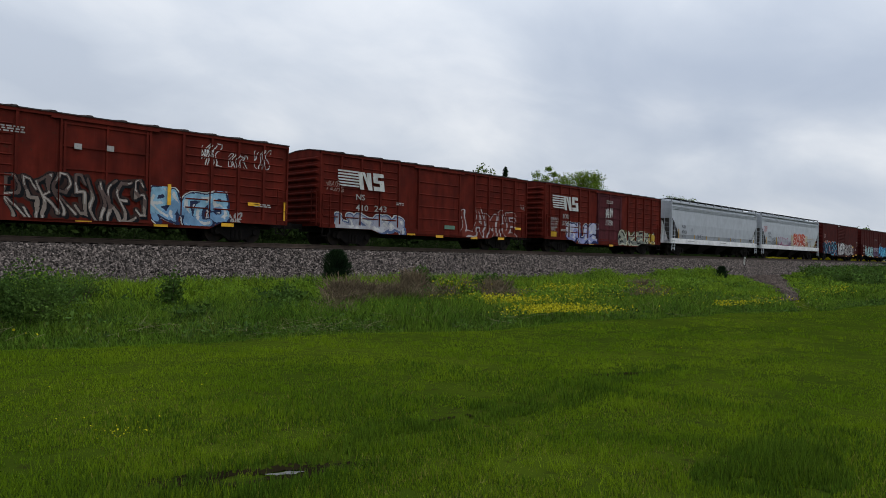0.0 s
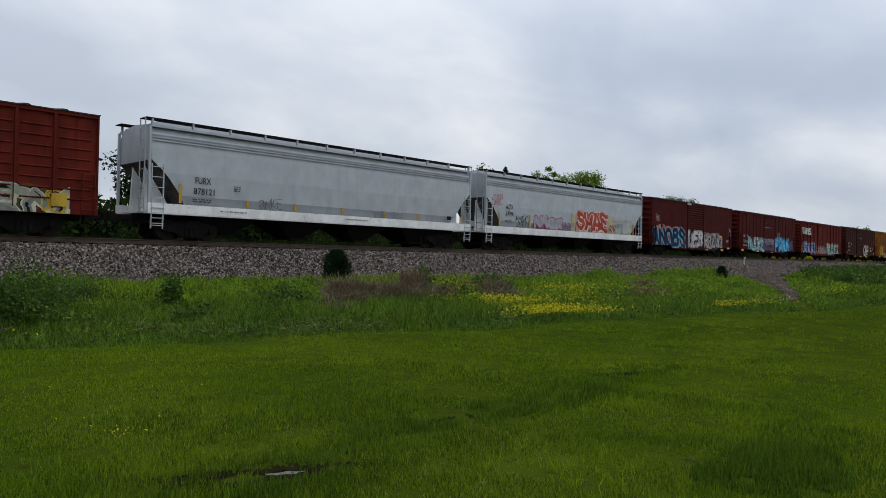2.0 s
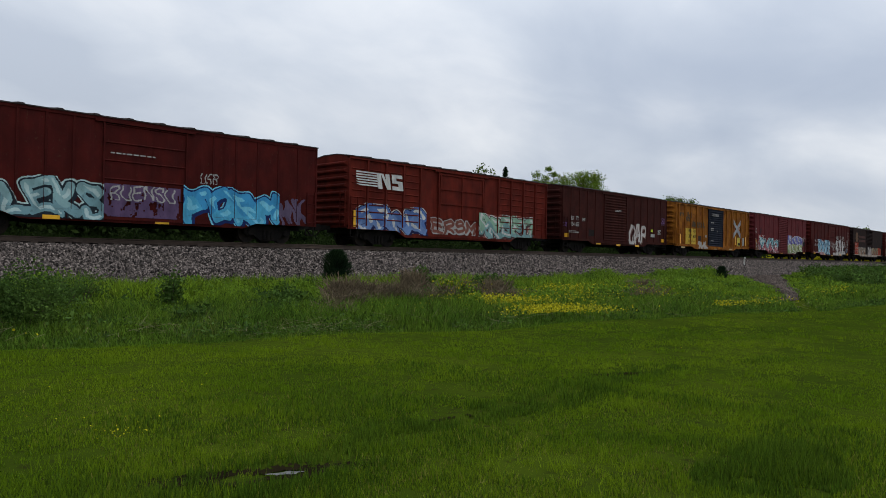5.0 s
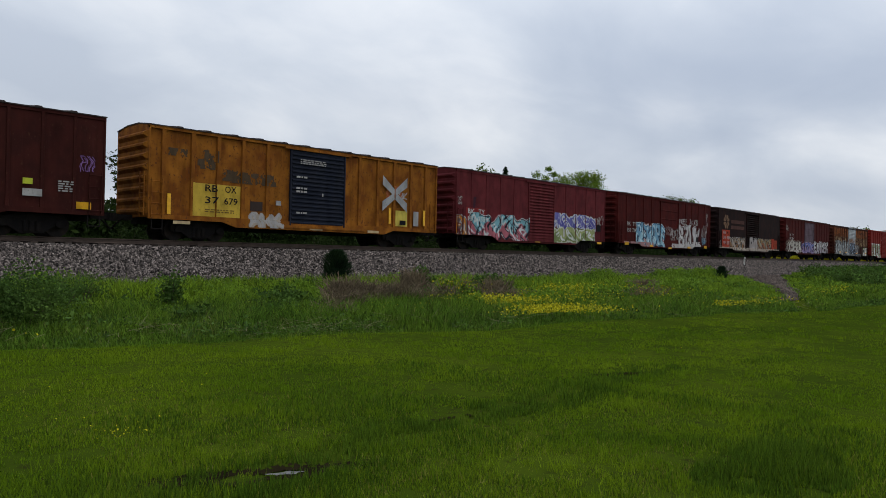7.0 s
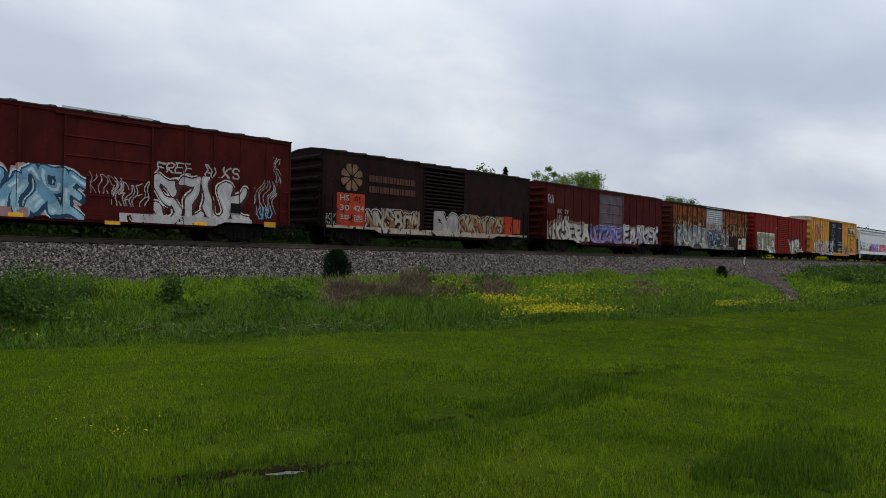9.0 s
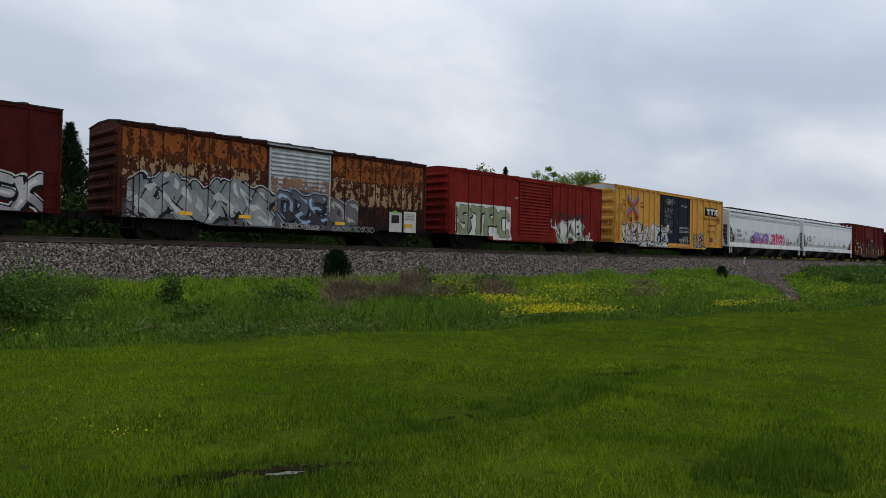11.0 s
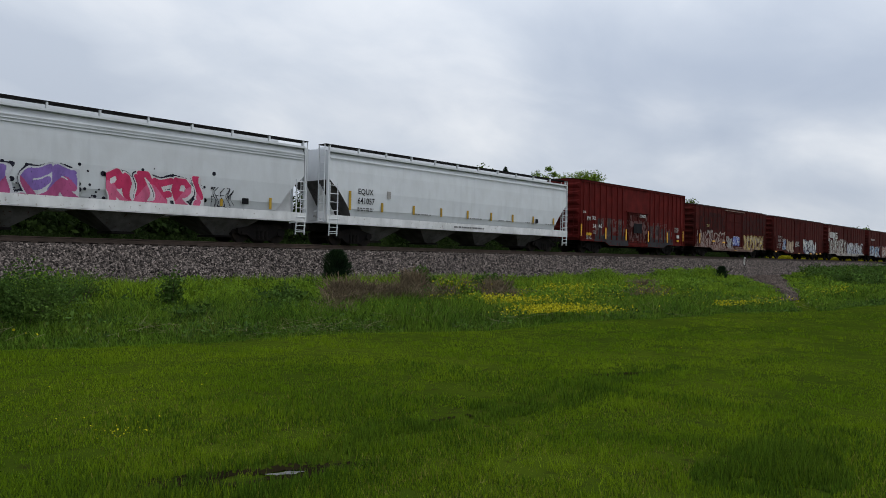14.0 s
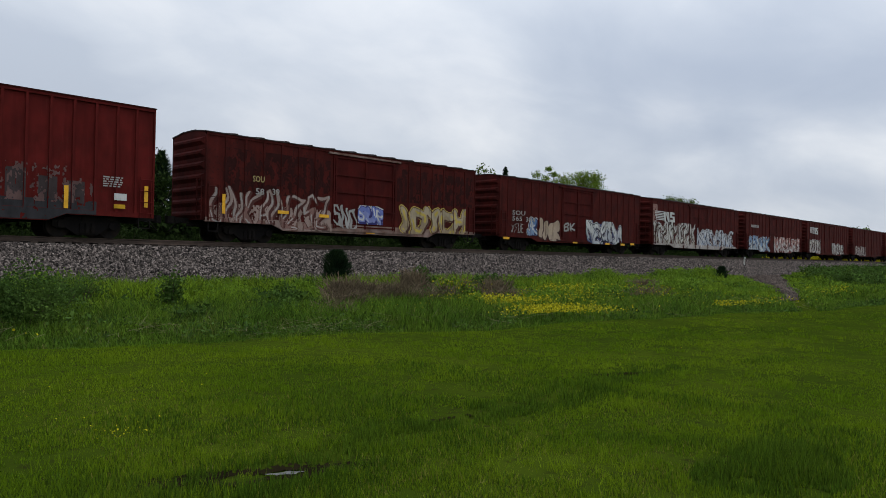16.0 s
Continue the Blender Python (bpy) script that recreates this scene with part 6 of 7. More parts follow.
def mown_lawn():
    x, y, r, rng = sector(640000, 3.7, 60.0, 3)
    wet = np.array([puddle(a, b) if abs(a - 2.8) < 1.6 and abs(b - 4.4) < 1.2 else -1 for a, b in zip(x, y)])

    def near(ax, ay, bx, by):
        dx, dy = bx - ax, by - ay
        t = np.clip(((x - ax) * dx + (y - ay) * dy) / (dx * dx + dy * dy), 0, 1)
        return np.hypot(x - ax - t * dx, y - ay - t * dy)

    wobble = field(x, y, 4.0, 2)
    swale = np.minimum(near(1.6, 4.1, 5.6, 4.7), near(5.6, 4.7, 9.8, 4.95)) + 0.35 * field(x, y, 2.2, 5)
    ruts = np.minimum(near(8.4, 5.2, 9.4, 4.86), np.minimum(near(4.7, 4.82, 5.4, 4.72), near(2.2, 4.5, 4.3, 4.6))) + 0.10 * wobble
    tufts = np.hypot((x - 5.9) / 0.85, (y - 1.95) / 0.45) + 0.45 * field(x, y, 3.0, 6)
    clump, broad, fine = field(x, y, 3.6, 1), field(x, y, 0.9, 2), field(x, y, 11.0, 8)
    luck = rng.uniform(0, 1, len(x))
    thin = (clump + 0.7 * fine < -0.62 + 0.28 * (r < 7.5)) & (r < 14) | (ruts < 0.09) | (swale + 0.3 * fine < 0.0)
    keep = (y < lawn_line(x) + 0.4 + 0.5 * clump) & ((wet < 0.1) | (luck < 0.36)) & ~(thin & (luck < 0.78))
    x, y, r, wet, swale, ruts, tufts, clump, broad, fine, luck = (v[keep] for v in (x, y, r, wet, swale, ruts, tufts, clump, broad, fine, luck))
    h = (0.032 + 0.020 * clump + 0.008 * broad + 0.012 * fine) * rng.uniform(0.55, 1.5, len(x))
    h = np.clip(h, 0.012, 0.12) * (1 + 1.1 * np.clip(1.3 - tufts, 0, 1) + 0.5 * np.clip(0.4 - swale, 0, 0.4) / 0.4) * np.clip(1.15 - 0.025 * r, 0.6, 1)
    w = (0.0031 * r ** 0.62 + 0.0010) * rng.uniform(0.6, 1.5, len(x))
    # dark blades: hollows, ruts, tufts, and more of them towards the near corner
    dark = (ruts < 0.10) | ((tufts < 1.05) & (luck < 0.88)) | (luck < 0.95 * np.clip((0.42 - swale) / 0.3, 0, 1)) | (wet > -0.5) & (luck < 0.7) | ((broad + 0.6 * clump > 0.42) & (luck < 0.45)) | (luck < np.clip(0.42 - 0.045 * r, 0.03, 1) * (1.6 - 0.15 * np.clip(x, 0, 6)))
    pale = ~dark & (broad - 0.5 * clump + 0.4 * fine > 0.15) & (rng.uniform(0, 1, len(x)) < np.clip(0.34 - 0.03 * r, 0.0, 1))
    main = ~dark & ~pale
    blades("mown_grass", "short green mown lawn grass, damp in places", x[main], y[main], h[main], w[main], LAWN, 0.55, bend=False)
    blades("wet_grass", "darker longer grass in the damp hollows and nearest lawn", x[dark], y[dark], h[dark] * 1.35, w[dark], LAWN_DARK, 0.5, bend=False)
    blades("dry_grass", "olive half-dry blades among the lawn grass", x[pale], y[pale], h[pale] * 1.1, w[pale], LAWN_PALE, 0.7, bend=False)
    # scattered tufts that the mower missed
    cx, cy, cr, rng = sector(1500, 4.2, 26.0, 8)
    keep = (cy < lawn_line(cx) - 0.3) & (field(cx, cy, 1.3, 31) > -0.1)
    cx, cy, cr = cx[keep], cy[keep], cr[keep]
    m = 30
    size = np.repeat(rng.uniform(0.5, 1.3, len(cx)), m)
    x = np.repeat(cx, m) + rng.normal(0, 0.06, len(cx) * m) * size
    y = np.repeat(cy, m) + rng.normal(0, 0.06, len(cx) * m) * size
    r = np.repeat(cr, m)
    blades("grass_tuft", "loose tufts of longer lawn grass", x, y, rng.uniform(0.05, 0.12, len(x)) * size, 0.0022 * r ** 0.7 + 0.001, LAWN, 0.7, bend=False)


mown_lawn()


def verge_points(n, seed, x0=-8.0, x1=130.0):
    rng = np.random.RandomState(seed)
    x = x0 + (x1 - x0) * rng.uniform(0, 1, n) ** 1.9
    line = lawn_line(x)
    t = rng.uniform(0, 1, n)
    return x, line, t, rng


def gully_middle(y):
    return 65.0 - 2.45 * (23.5 - y)


def gully(x, y):
    """The stony washout that cuts the verge, wider towards the ballast."""
    return np.abs(x - gully_middle(y)) < 1.3 + 3.4 * np.clip((y - 14.0) / 9.5, 0, 1) + 0.7 * np.sin(y * 2.1) * np.cos(x * 0.9)


def thinned(x, y):
    """Weeds stay low beside the washout."""
    return np.where(np.abs(x - gully_middle(y)) < 8.0, 0.5, 1.0)


def rough_verge():
    x, line, t, rng = verge_points(170000, 21)
    y = line - 0.5 + t * 6.4
    uneven, lump, fine = field(x, y, 0.7, 4), field(x, y, 2.4, 14), field(x, y, 6.0, 15)
    keep = (y < 23.3) & ~gully(x, y) & (y > line + 0.55 * lump + 0.3 * uneven) & (fine + 0.6 * lump > -0.75)
    x, y, line, uneven, lump, fine = (v[keep] for v in (x, y, line, uneven, lump, fine))
    rise = np.clip((y - line) / 1.7, 0.15, 1)
    h = (0.38 + 0.16 * uneven + 0.15 * lump + 0.08 * fine) * rng.uniform(0.5, 1.4, len(x)) * rise * thinned(x, y)
    w = (0.006 + 0.0007 * np.hypot(x, y)) * rng.uniform(0.6, 1.4, len(x))
    old = (fine - lump > 0.3) & (rng.uniform(0, 1, len(x)) < 0.22)
    blades("tall_grass", "dark unmown grass along the edge of the lawn", x[~old], y[~old], np.clip(h[~old], 0.05, 0.8), w[~old], TALL, 0.75)
    blades("seeding_grass", "pale seeding stalks through the unmown grass", x[old], y[old], np.clip(h[old] * 1.15, 0.05, 0.8), w[old] * 0.7, SEED_STALK, 0.6)
    x, line, t, rng = verge_points(200000, 22)
    start = line + 3.2
    y = start + t * (23.9 - start)
    lump = field(x, y, 1.6, 16)
    keep = (start < 23.5) & ~gully(x, y) & (field(x, y, 5.0, 17) + 0.6 * lump > -0.7)
    x, y, lump = x[keep], y[keep], lump[keep]
    h = (0.36 + 0.20 * field(x, y, 0.55, 6) + 0.16 * lump) * rng.uniform(0.5, 1.35, len(x)) * thinned(x, y)
    blades("weeds", "bright green weeds between lawn and ballast", x, y, np.clip(h, 0.10, 0.85), (0.008 + 0.0009 * np.hypot(x, y)) * rng.uniform(0.6, 1.3, len(x)), WEED, 0.8)
    # behind the track
    rng = np.random.RandomState(23)
    x = -5 + 175 * rng.uniform(0, 1, 36000) ** 1.5
    y = rng.uniform(31.2, 40, len(x))
    # coloured darker than the verge grass, for the shade behind the train
    blades("far_weeds", "tall weeds and grass behind the track, darkened for shade", x, y, rng.uniform(0.4, 1.1, len(x)), 0.03 + 0.0006 * x * rng.uniform(0.7, 1.2, len(x)), THICKET_LEAF, 0.5)


rough_verge()


def leafy_weeds(name, label, n, seed, mat, band, size, patchy):
    """Broad-leaved weeds through the verge, in clumps of uneven height."""
    x, line, t, rng = verge_points(n, seed)
    start = line + band[0]
    y = start + t * np.maximum(0.0, np.minimum(23.8, line + band[1]) - start)
    lump = field(x, y, 1.5, seed) + 0.6 * field(x, y, 3.7, seed + 3)
    keep = (lump > patchy) & ~gully(x, y) & (start < 23.4)
    x, y, lump = x[keep], y[keep], lump[keep]
    n = len(x)
    h = (0.16 + 0.42 * np.clip(lump - patchy, 0, 1)) * rng.uniform(0.15, 1.0, n) ** 0.6 * thinned(x, y)
    c = np.stack([x, y, heights(x, y) + h], 1)
    a = rng.normal(0, 1, (n, 3))
    a /= np.linalg.norm(a, axis=1)[:, None]
    b = np.cross(a, rng.normal(0, 1, (n, 3)))
    b /= np.linalg.norm(b, axis=1)[:, None] + 1e-9
    s = (size * rng.uniform(0.5, 1.4, n) * (1 + 0.012 * np.hypot(x, y)))[:, None]
    v = np.stack([c - a * s, c - b * s * 0.5, c + a * s, c + b * s * 0.5], 1)
    tagged(new(name, raw_mesh(name, v.reshape(-1, 3), 4, mat)), label, "weeds", kind="stuff")


leafy_weeds("dark_weeds", "dark broad-leaved weeds in uneven clumps", 80000, 24, SHRUB_LEAF, (0.1, 7.0), 0.036, 0.15)
leafy_weeds("bright_weeds", "bright broad-leaved weeds in uneven clumps", 90000, 25, BRIGHT_LEAF, (3.0, 30.0), 0.05, 0.0)
leafy_weeds("shade_weeds", "deep green weeds in the hollows of the verge", 60000, 26, SHRUB_LEAF, (3.0, 30.0), 0.05, 0.15)


def leaf_cloud(n, rng, radii, size, top_heavy=0.0, seed=0, flat=0.0):
    """Corners of n small leaf quads spread through an uneven ellipsoid round the origin."""
    d = rng.normal(0, 1, (n, 3))
    d /= np.linalg.norm(d, axis=1)[:, None]
    r = rng.uniform(0, 1, n) ** 0.45
    lump = 1 + 0.30 * np.sin(d[:, 0] * 4 + seed) * np.cos(d[:, 1] * 5 + seed) + 0.22 * np.sin(d[:, 2] * 7 + d[:, 0] * 6 + seed * 2)
    c = d * (r * lump)[:, None] * np.array(radii)
    a = rng.normal(0, 1, (n, 3))
    a /= np.linalg.norm(a, axis=1)[:, None]
    b = np.cross(a, rng.normal(0, 1, (n, 3)))
    b /= np.linalg.norm(b, axis=1)[:, None] + 1e-9
    s = size * rng.uniform(0.5, 1.3, n)[:, None]
    a, b = a * s, b * s * 0.6
    return np.stack([c - a, c - b * 0.9, c + a, c + b * 0.9], 1)


def bush(name, label, x, y, radii, n, size, mat, seed, lift=0.9, stems=True, category="bush"):
    rng = np.random.RandomState(seed)
    z = ground_z(x, y)
    ob = tagged(new(name), label, category)
    ob.matrix_basis = pose(x, y, z)
    v = leaf_cloud(n, rng, radii, size, seed=seed) + np.array([0, 0, radii[2] * lift])
    v[:, :, 2] = np.maximum(v[:, :, 2], 0.02)
    part("foliage", raw_mesh("foliage", v.reshape(-1, 3), 4, mat), None, ob)
    g = Geo()
    for k in range(7):
        a = rng.uniform(0, 6.28)
        q = (math.cos(a) * radii[0] * 0.6, math.sin(a) * radii[1] * 0.6, radii[2] * rng.uniform(0.9, 1.6))
        g.tube((0.04 * math.cos(a), 0.04 * math.sin(a), -0.06), q, 0.018, 0.005, 5)
    part("stems", g, BARK, ob)
    return ob


def cedar(name, label, x, y, h, r, n, seed, size=0.05, mat=None, rounded=False):
    """A small dense conifer: sprays of needles round a straight trunk."""
    rng = np.random.RandomState(seed)
    ob = tagged(new(name), label, "conifer")
    ob.matrix_basis = pose(x, y, ground_z(x, y))
    t = rng.uniform(0, 1, n) ** 0.8
    a = rng.uniform(0, 6.28, n)
    shape = np.sqrt(np.maximum(0.02, 1 - ((t - 0.36) / 0.68) ** 2)) if rounded else np.minimum(1.0, (1.02 - t) * 1.6) ** 0.8
    rad = r * shape * rng.uniform(0.45, 1.05, n) * (1 + 0.2 * np.sin(a * 3 + t * 9 + seed))
    c = np.stack([np.cos(a) * rad, np.sin(a) * rad, 0.06 * h + t * h * 0.95], 1)
    out = np.stack([np.cos(a), np.sin(a), rng.uniform(0.2, 1.4, n)], 1) * size * rng.uniform(0.7, 1.5, n)[:, None]
    sd = np.stack([-np.sin(a), np.cos(a), rng.normal(0, 0.5, n)], 1) * size * 0.35
    v = np.stack([c - out, c - sd, c + out, c + sd], 1)
    part("needles", raw_mesh("needles", v.reshape(-1, 3), 4, mat or NEEDLE), None, ob)
    g = Geo()
    g.tube((0, 0, -0.1), (0, 0, h * 0.95), 0.03 * h + 0.02, 0.01, 7)
    part("trunk", g, BARK, ob)
    return ob


def twig_shrub(name, label, x, y, r, h, n, seed):
    """A leafless shrub: a mass of thin dead stalks."""
    rng = random.Random(seed)
    h *= 1.35
    ob = tagged(new(name), label, "dead shrub")
    ob.matrix_basis = pose(x, y, ground_z(x, y))
    g = Geo()
    for _ in range(n):
        a, b, u = rng.uniform(0, 6.28), rng.uniform(0, 6.28), rng.uniform(0, r) 
        p = Vector((math.cos(a) * u, math.sin(a) * u * 0.8, -0.04))
        k = p + Vector((math.cos(b) * 0.16, math.sin(b) * 0.16, h * rng.uniform(0.3, 0.75)))
        q = k + Vector((math.cos(b) * rng.uniform(0.05, 0.35), math.sin(b) * rng.uniform(0.05, 0.35), h * rng.uniform(0.0, 0.35)))
        g.tube(p, k, 0.015, 0.011, 4, cap=False)
        g.tube(k, q, 0.011, 0.005, 4, cap=False)
    part("brushwood", g, DEAD, ob)
    return ob


def verge_plants():
    cedar("cedar_shrub", "dense dark green young cedar at the ballast foot", 17.6, 22.95, 1.45, 0.56, 6500, 31, 0.05, rounded=True)
    cedar("cedar_seedling", "small dark cedar seedling in the weeds", 50.0, 20.8, 0.95, 0.36, 1800, 32, 0.06, rounded=True)
    for x, y, radii, n, seed in ((4.1, 15.6, (1.1, 0.9, 0.72), 9500, 41), (3.0, 16.6, (0.9, 0.8, 0.72), 3400, 42), (5.4, 17.4, (0.8, 0.7, 0.5), 2200, 43), (6.6, 19.2, (0.9, 0.7, 0.45), 1600, 53)):
        bush("bramble_bush", "dark green leafy bramble bush in the verge", x, y, radii, n, 0.034, SHRUB_LEAF, seed)
    for x, y, radii, n, seed in ((8.2, 17.5, (0.34, 0.3, 0.55), 800, 44), (11.0, 16.6, (0.85, 0.6, 0.36), 1700, 45), (17.2, 17.7, (0.5, 0.42, 0.55), 2000, 46), (9.8, 15.2, (0.6, 0.5, 0.3), 1100, 50), (22.0, 18.6, (0.8, 0.7, 0.4), 1300, 52), (7.6, 15.0, (0.7, 0.5, 0.3), 1200, 54), (84, 21.4, (2.2, 1.6, 0.6), 1700, 47), (92, 21.0, (2.4, 1.6, 0.7), 1700, 48), (101, 21.0, (2.6, 1.6, 0.7), 1500, 49), (74.0, 21.6, (2.0, 1.4, 0.62), 1900, 51), (60.0, 17.0, (2.2, 1.2, 0.5), 1800, 91), (68.0, 18.8, (2.4, 1.3, 0.55), 1800, 92), (78.0, 19.6, (2.6, 1.3, 0.6), 1900, 93), (70.0, 16.6, (2.4, 1.2, 0.5), 1800, 94), (86.0, 18.6, (2.8, 1.3, 0.6), 1800, 95), (56.0, 14.2, (2.0, 1.2, 0.55), 1500, 58), (51.0, 11.6, (2.0, 1.0, 0.5), 1500, 59), (52.0, 13.4, (1.4, 1.0, 0.55), 1000, 56), (60.0, 14.0, (2.0, 1.2, 0.6), 1200, 57)):
        bush("verge_shrub", "green leafy shrub standing in the weeds", x, y, radii, n, 0.05 + 0.0008 * x, SHRUB_LEAF, seed)
    for x, y, radii, n, seed in ((18.6, 17.4, (0.7, 0.5, 0.36), 1300, 61), (15.8, 14.0, (0.4, 0.36, 0.34), 800, 62), (46.0, 22.6, (2.4, 0.9, 0.42), 2300, 63), (51.5, 22.7, (2.6, 0.9, 0.46), 2300, 64), (37.5, 22.8, (1.6, 0.7, 0.4), 1400, 65), (19.5, 14.2, (0.9, 0.6, 0.3), 1200, 66), (24.0, 14.4, (1.1, 0.7, 0.34), 1200, 67), (30.0, 14.6, (1.4, 0.8, 0.4), 1200, 68), (6.4, 21.6, (1.2, 0.5, 0.4), 1400, 69)):
        bush("weed_clump", "bright yellow-green clump of leafy weeds", x, y, radii, n, 0.045 + 0.0008 * x, BRIGHT_LEAF, seed)
    for x, y, r, h, n, seed in ((13.2, 16.8, 0.7, 0.75, 420, 71), (14.0, 16.4, 0.7, 0.66, 380, 72), (16.4, 17.2, 0.5, 0.85, 320, 73), (18.9, 21.2, 0.7, 0.5, 150, 87), (19.0, 17.6, 0.6, 0.6, 170, 88), (19.4, 15.7, 1.0, 0.42, 200, 89), (26.6, 14.1, 1.1, 0.4, 170, 90), (15.0, 16.5, 0.7, 0.6, 320, 74), (12.6, 16.0, 0.6, 0.55, 260, 85), (15.7, 15.9, 0.5, 0.5, 220, 86), (20.6, 17.2, 0.7, 0.6, 260, 75), (17.2, 16.6, 0.5, 0.5, 160, 76), (30.6, 16.4, 1.0, 0.5, 280, 77), (88.0, 22.4, 1.6, 0.9, 240, 78), (62.5, 15.6, 1.0, 0.7, 200, 79), (16.4, 16.9, 0.4, 0.6, 120, 80), (11.3, 14.8, 0.5, 0.45, 200, 84)):
        twig_shrub("dead_shrub", "brown leafless shrub of thin dead stalks", x, y, r, h, n, seed)
    g = Geo()
    g.tube((0, 0, -0.1), (0.03, 0.0, 1.15), 0.025, 0.012, 6)
    g.tube((0.02, 0, 0.7), (0.12, 0.02, 1.0), 0.01, 0.005, 5)
    ob = tagged(new("dead_sapling", g.mesh("dead_sapling", BARK)), "bare upright dead stem among the weeds", "dead plant")
    ob.matrix_basis = pose(17.2, 17.7, ground_z(17.2, 17.7))


verge_plants()


def blossoms(name, label, spots, mat, size, seed):
    """Small yellow flower heads on thin stalks; spots: x, y, spread in x and y, height, count."""
    rng = np.random.RandomState(seed)
    out = []
    for x, y, sx, sy, h, n in spots:
        px, py = x + rng.normal(0, sx, n), y + rng.normal(0, sy, n)
        hz = heights(px, py) + h * rng.uniform(0.65, 1.1, n)
        c = np.stack([px, py, hz], 1)
        a = rng.normal(0, 1, (n, 3))
        a /= np.linalg.norm(a, axis=1)[:, None]
        b = np.cross(a, rng.normal(0, 1, (n, 3)))
        b /= np.linalg.norm(b, axis=1)[:, None]
        s = size * rng.uniform(0.6, 1.3, n)[:, None] * (1 + 0.012 * np.hypot(x, y))
        out.append(np.stack([c - a * s, c - b * s, c + a * s, c + b * s], 1).reshape(-1, 3))
    ob = new(name, raw_mesh(name, np.concatenate(out), 4, mat))
    return tagged(ob, label, "flowers", kind="stuff")


blossoms("wild_mustard", "patches of yellow wild mustard in the verge", [
    (16.7, 14.2, 0.74, 0.65, 0.5, 607), (17.4, 13.5, 0.81, 0.65, 0.5, 694), (15.4, 11.4, 0.61, 0.39, 0.48, 520), (16.1, 10.9, 0.68, 0.39, 0.46, 434), (17.0, 10.6, 0.68, 0.39, 0.42, 225), (18.4, 17.2, 0.54, 0.39, 0.6, 190), (23.5, 15.6, 1.22, 0.65, 0.5, 364), (20.5, 13.6, 1.22, 0.78, 0.5, 364), (26.5, 14.0, 1.76, 1.04, 0.45, 207),
    (21.6, 8.9, 0.41, 0.26, 0.4, 95), (22.7, 8.7, 0.34, 0.20, 0.36, 51), (27.5, 9.8, 1.2, 0.5, 0.45, 120), (40.0, 10.6, 1.62, 0.6, 0.4, 120), (12.7, 14.4, 0.22, 0.18, 0.4, 33), (14.0, 14.3, 0.19, 0.16, 0.4, 25), (2.9, 13.2, 0.34, 0.33, 0.4, 33)], PETAL, 0.020, 81)
blossoms("buttercups", "tiny yellow buttercups scattered in the lawn", [(2.38, 5.96, 0.14, 0.12, 0.11, 26), (1.97, 7.37, 0.2, 0.2, 0.11, 14), (2.6, 6.4, 0.3, 0.3, 0.10, 10), (9.0, 6.6, 1.5, 0.8, 0.10, 16), (3.2, 8.2, 0.8, 0.6, 0.1, 14)], PETAL, 0.008, 82)
blossoms("far_mustard", "bright yellow flower field behind the track", [(96 + 6 * k, 31.5, 2.8, 0.2, 1.0, 1100) for k in range(8)], PETAL, 0.045, 83)


def straw():
    """Dry stems lying in the uncut grass."""
    g = Geo()
    rng = random.Random(5)
    for k in range(300):
        heap = ((7.8, 12.2, 0.55), (8.6, 12.0, 0.4), (6.4, 13.6, 0.5), (12.9, 15.3, 0.5), (9.6, 11.7, 0.5))[k % 5]
        x = rng.uniform(3, 30) if k < 170 else rng.gauss(heap[0], heap[2])
        y = float(lawn_line(np.array([x]))[0]) + rng.uniform(0.1, 4.5) if k < 170 else rng.gauss(heap[1], heap[2] * 0.6)
        z = ground_z(x, y) + rng.uniform(0.1, 0.4) * (1 if k < 170 else 0.7)
        a = rng.uniform(0, 6.28)
        l = rng.uniform(0.25, 0.7)
        g.tube((x, y, z), (x + math.cos(a) * l, y + math.sin(a) * l, z + rng.uniform(-0.1, 0.22)), 0.0028, 0.0016, 4, cap=False)
    tagged(new("dry_straw", g.mesh("dry_straw", surface("straw", (0.22, 0.19, 0.09), (0.16, 0.14, 0.07)))), "pale dry straw lying in the uncut grass", "straw", kind="stuff")


straw()


def water():
    """Standing water in the hollow: a thin sheet with an uneven shore."""
    m = bpy.data.materials.new("puddle_water")
    m.use_nodes = True
    nodes, links, bsdf = nodes_of(m)
    bsdf.inputs["Base Color"].default_value = (0.03, 0.028, 0.02, 1)
    bsdf.inputs["Roughness"].default_value = 0.22
    n, b = nodes.new("ShaderNodeTexNoise"), nodes.new("ShaderNodeBump")
    n.inputs["Scale"].default_value, b.inputs["Strength"].default_value = 9, 0.05
    links.new(n.outputs["Fac"], b.inputs["Height"])
    links.new(b.outputs[0], bsdf.inputs["Normal"])
    z = ground_z(2.85, 4.42) + 0.021
    g = Geo()
    ring = []
    for k in range(40):
        a = 2 * math.pi * k / 40
        u, v = 0.1 + math.cos(a) * 0.13 * (1 + 0.25 * math.sin(a * 3)), math.sin(a) * 0.036 * (1 + 0.3 * math.sin(a * 5 + 1))
        ring.append((2.85 + u * 0.91 + v * 0.42, 4.42 - u * 0.42 + v * 0.91, z))
    g.poly(ring)
    tagged(new("water", g.mesh("water", m, fix=False)), "shallow puddle of rain water in the lawn", "puddle", kind="structure")


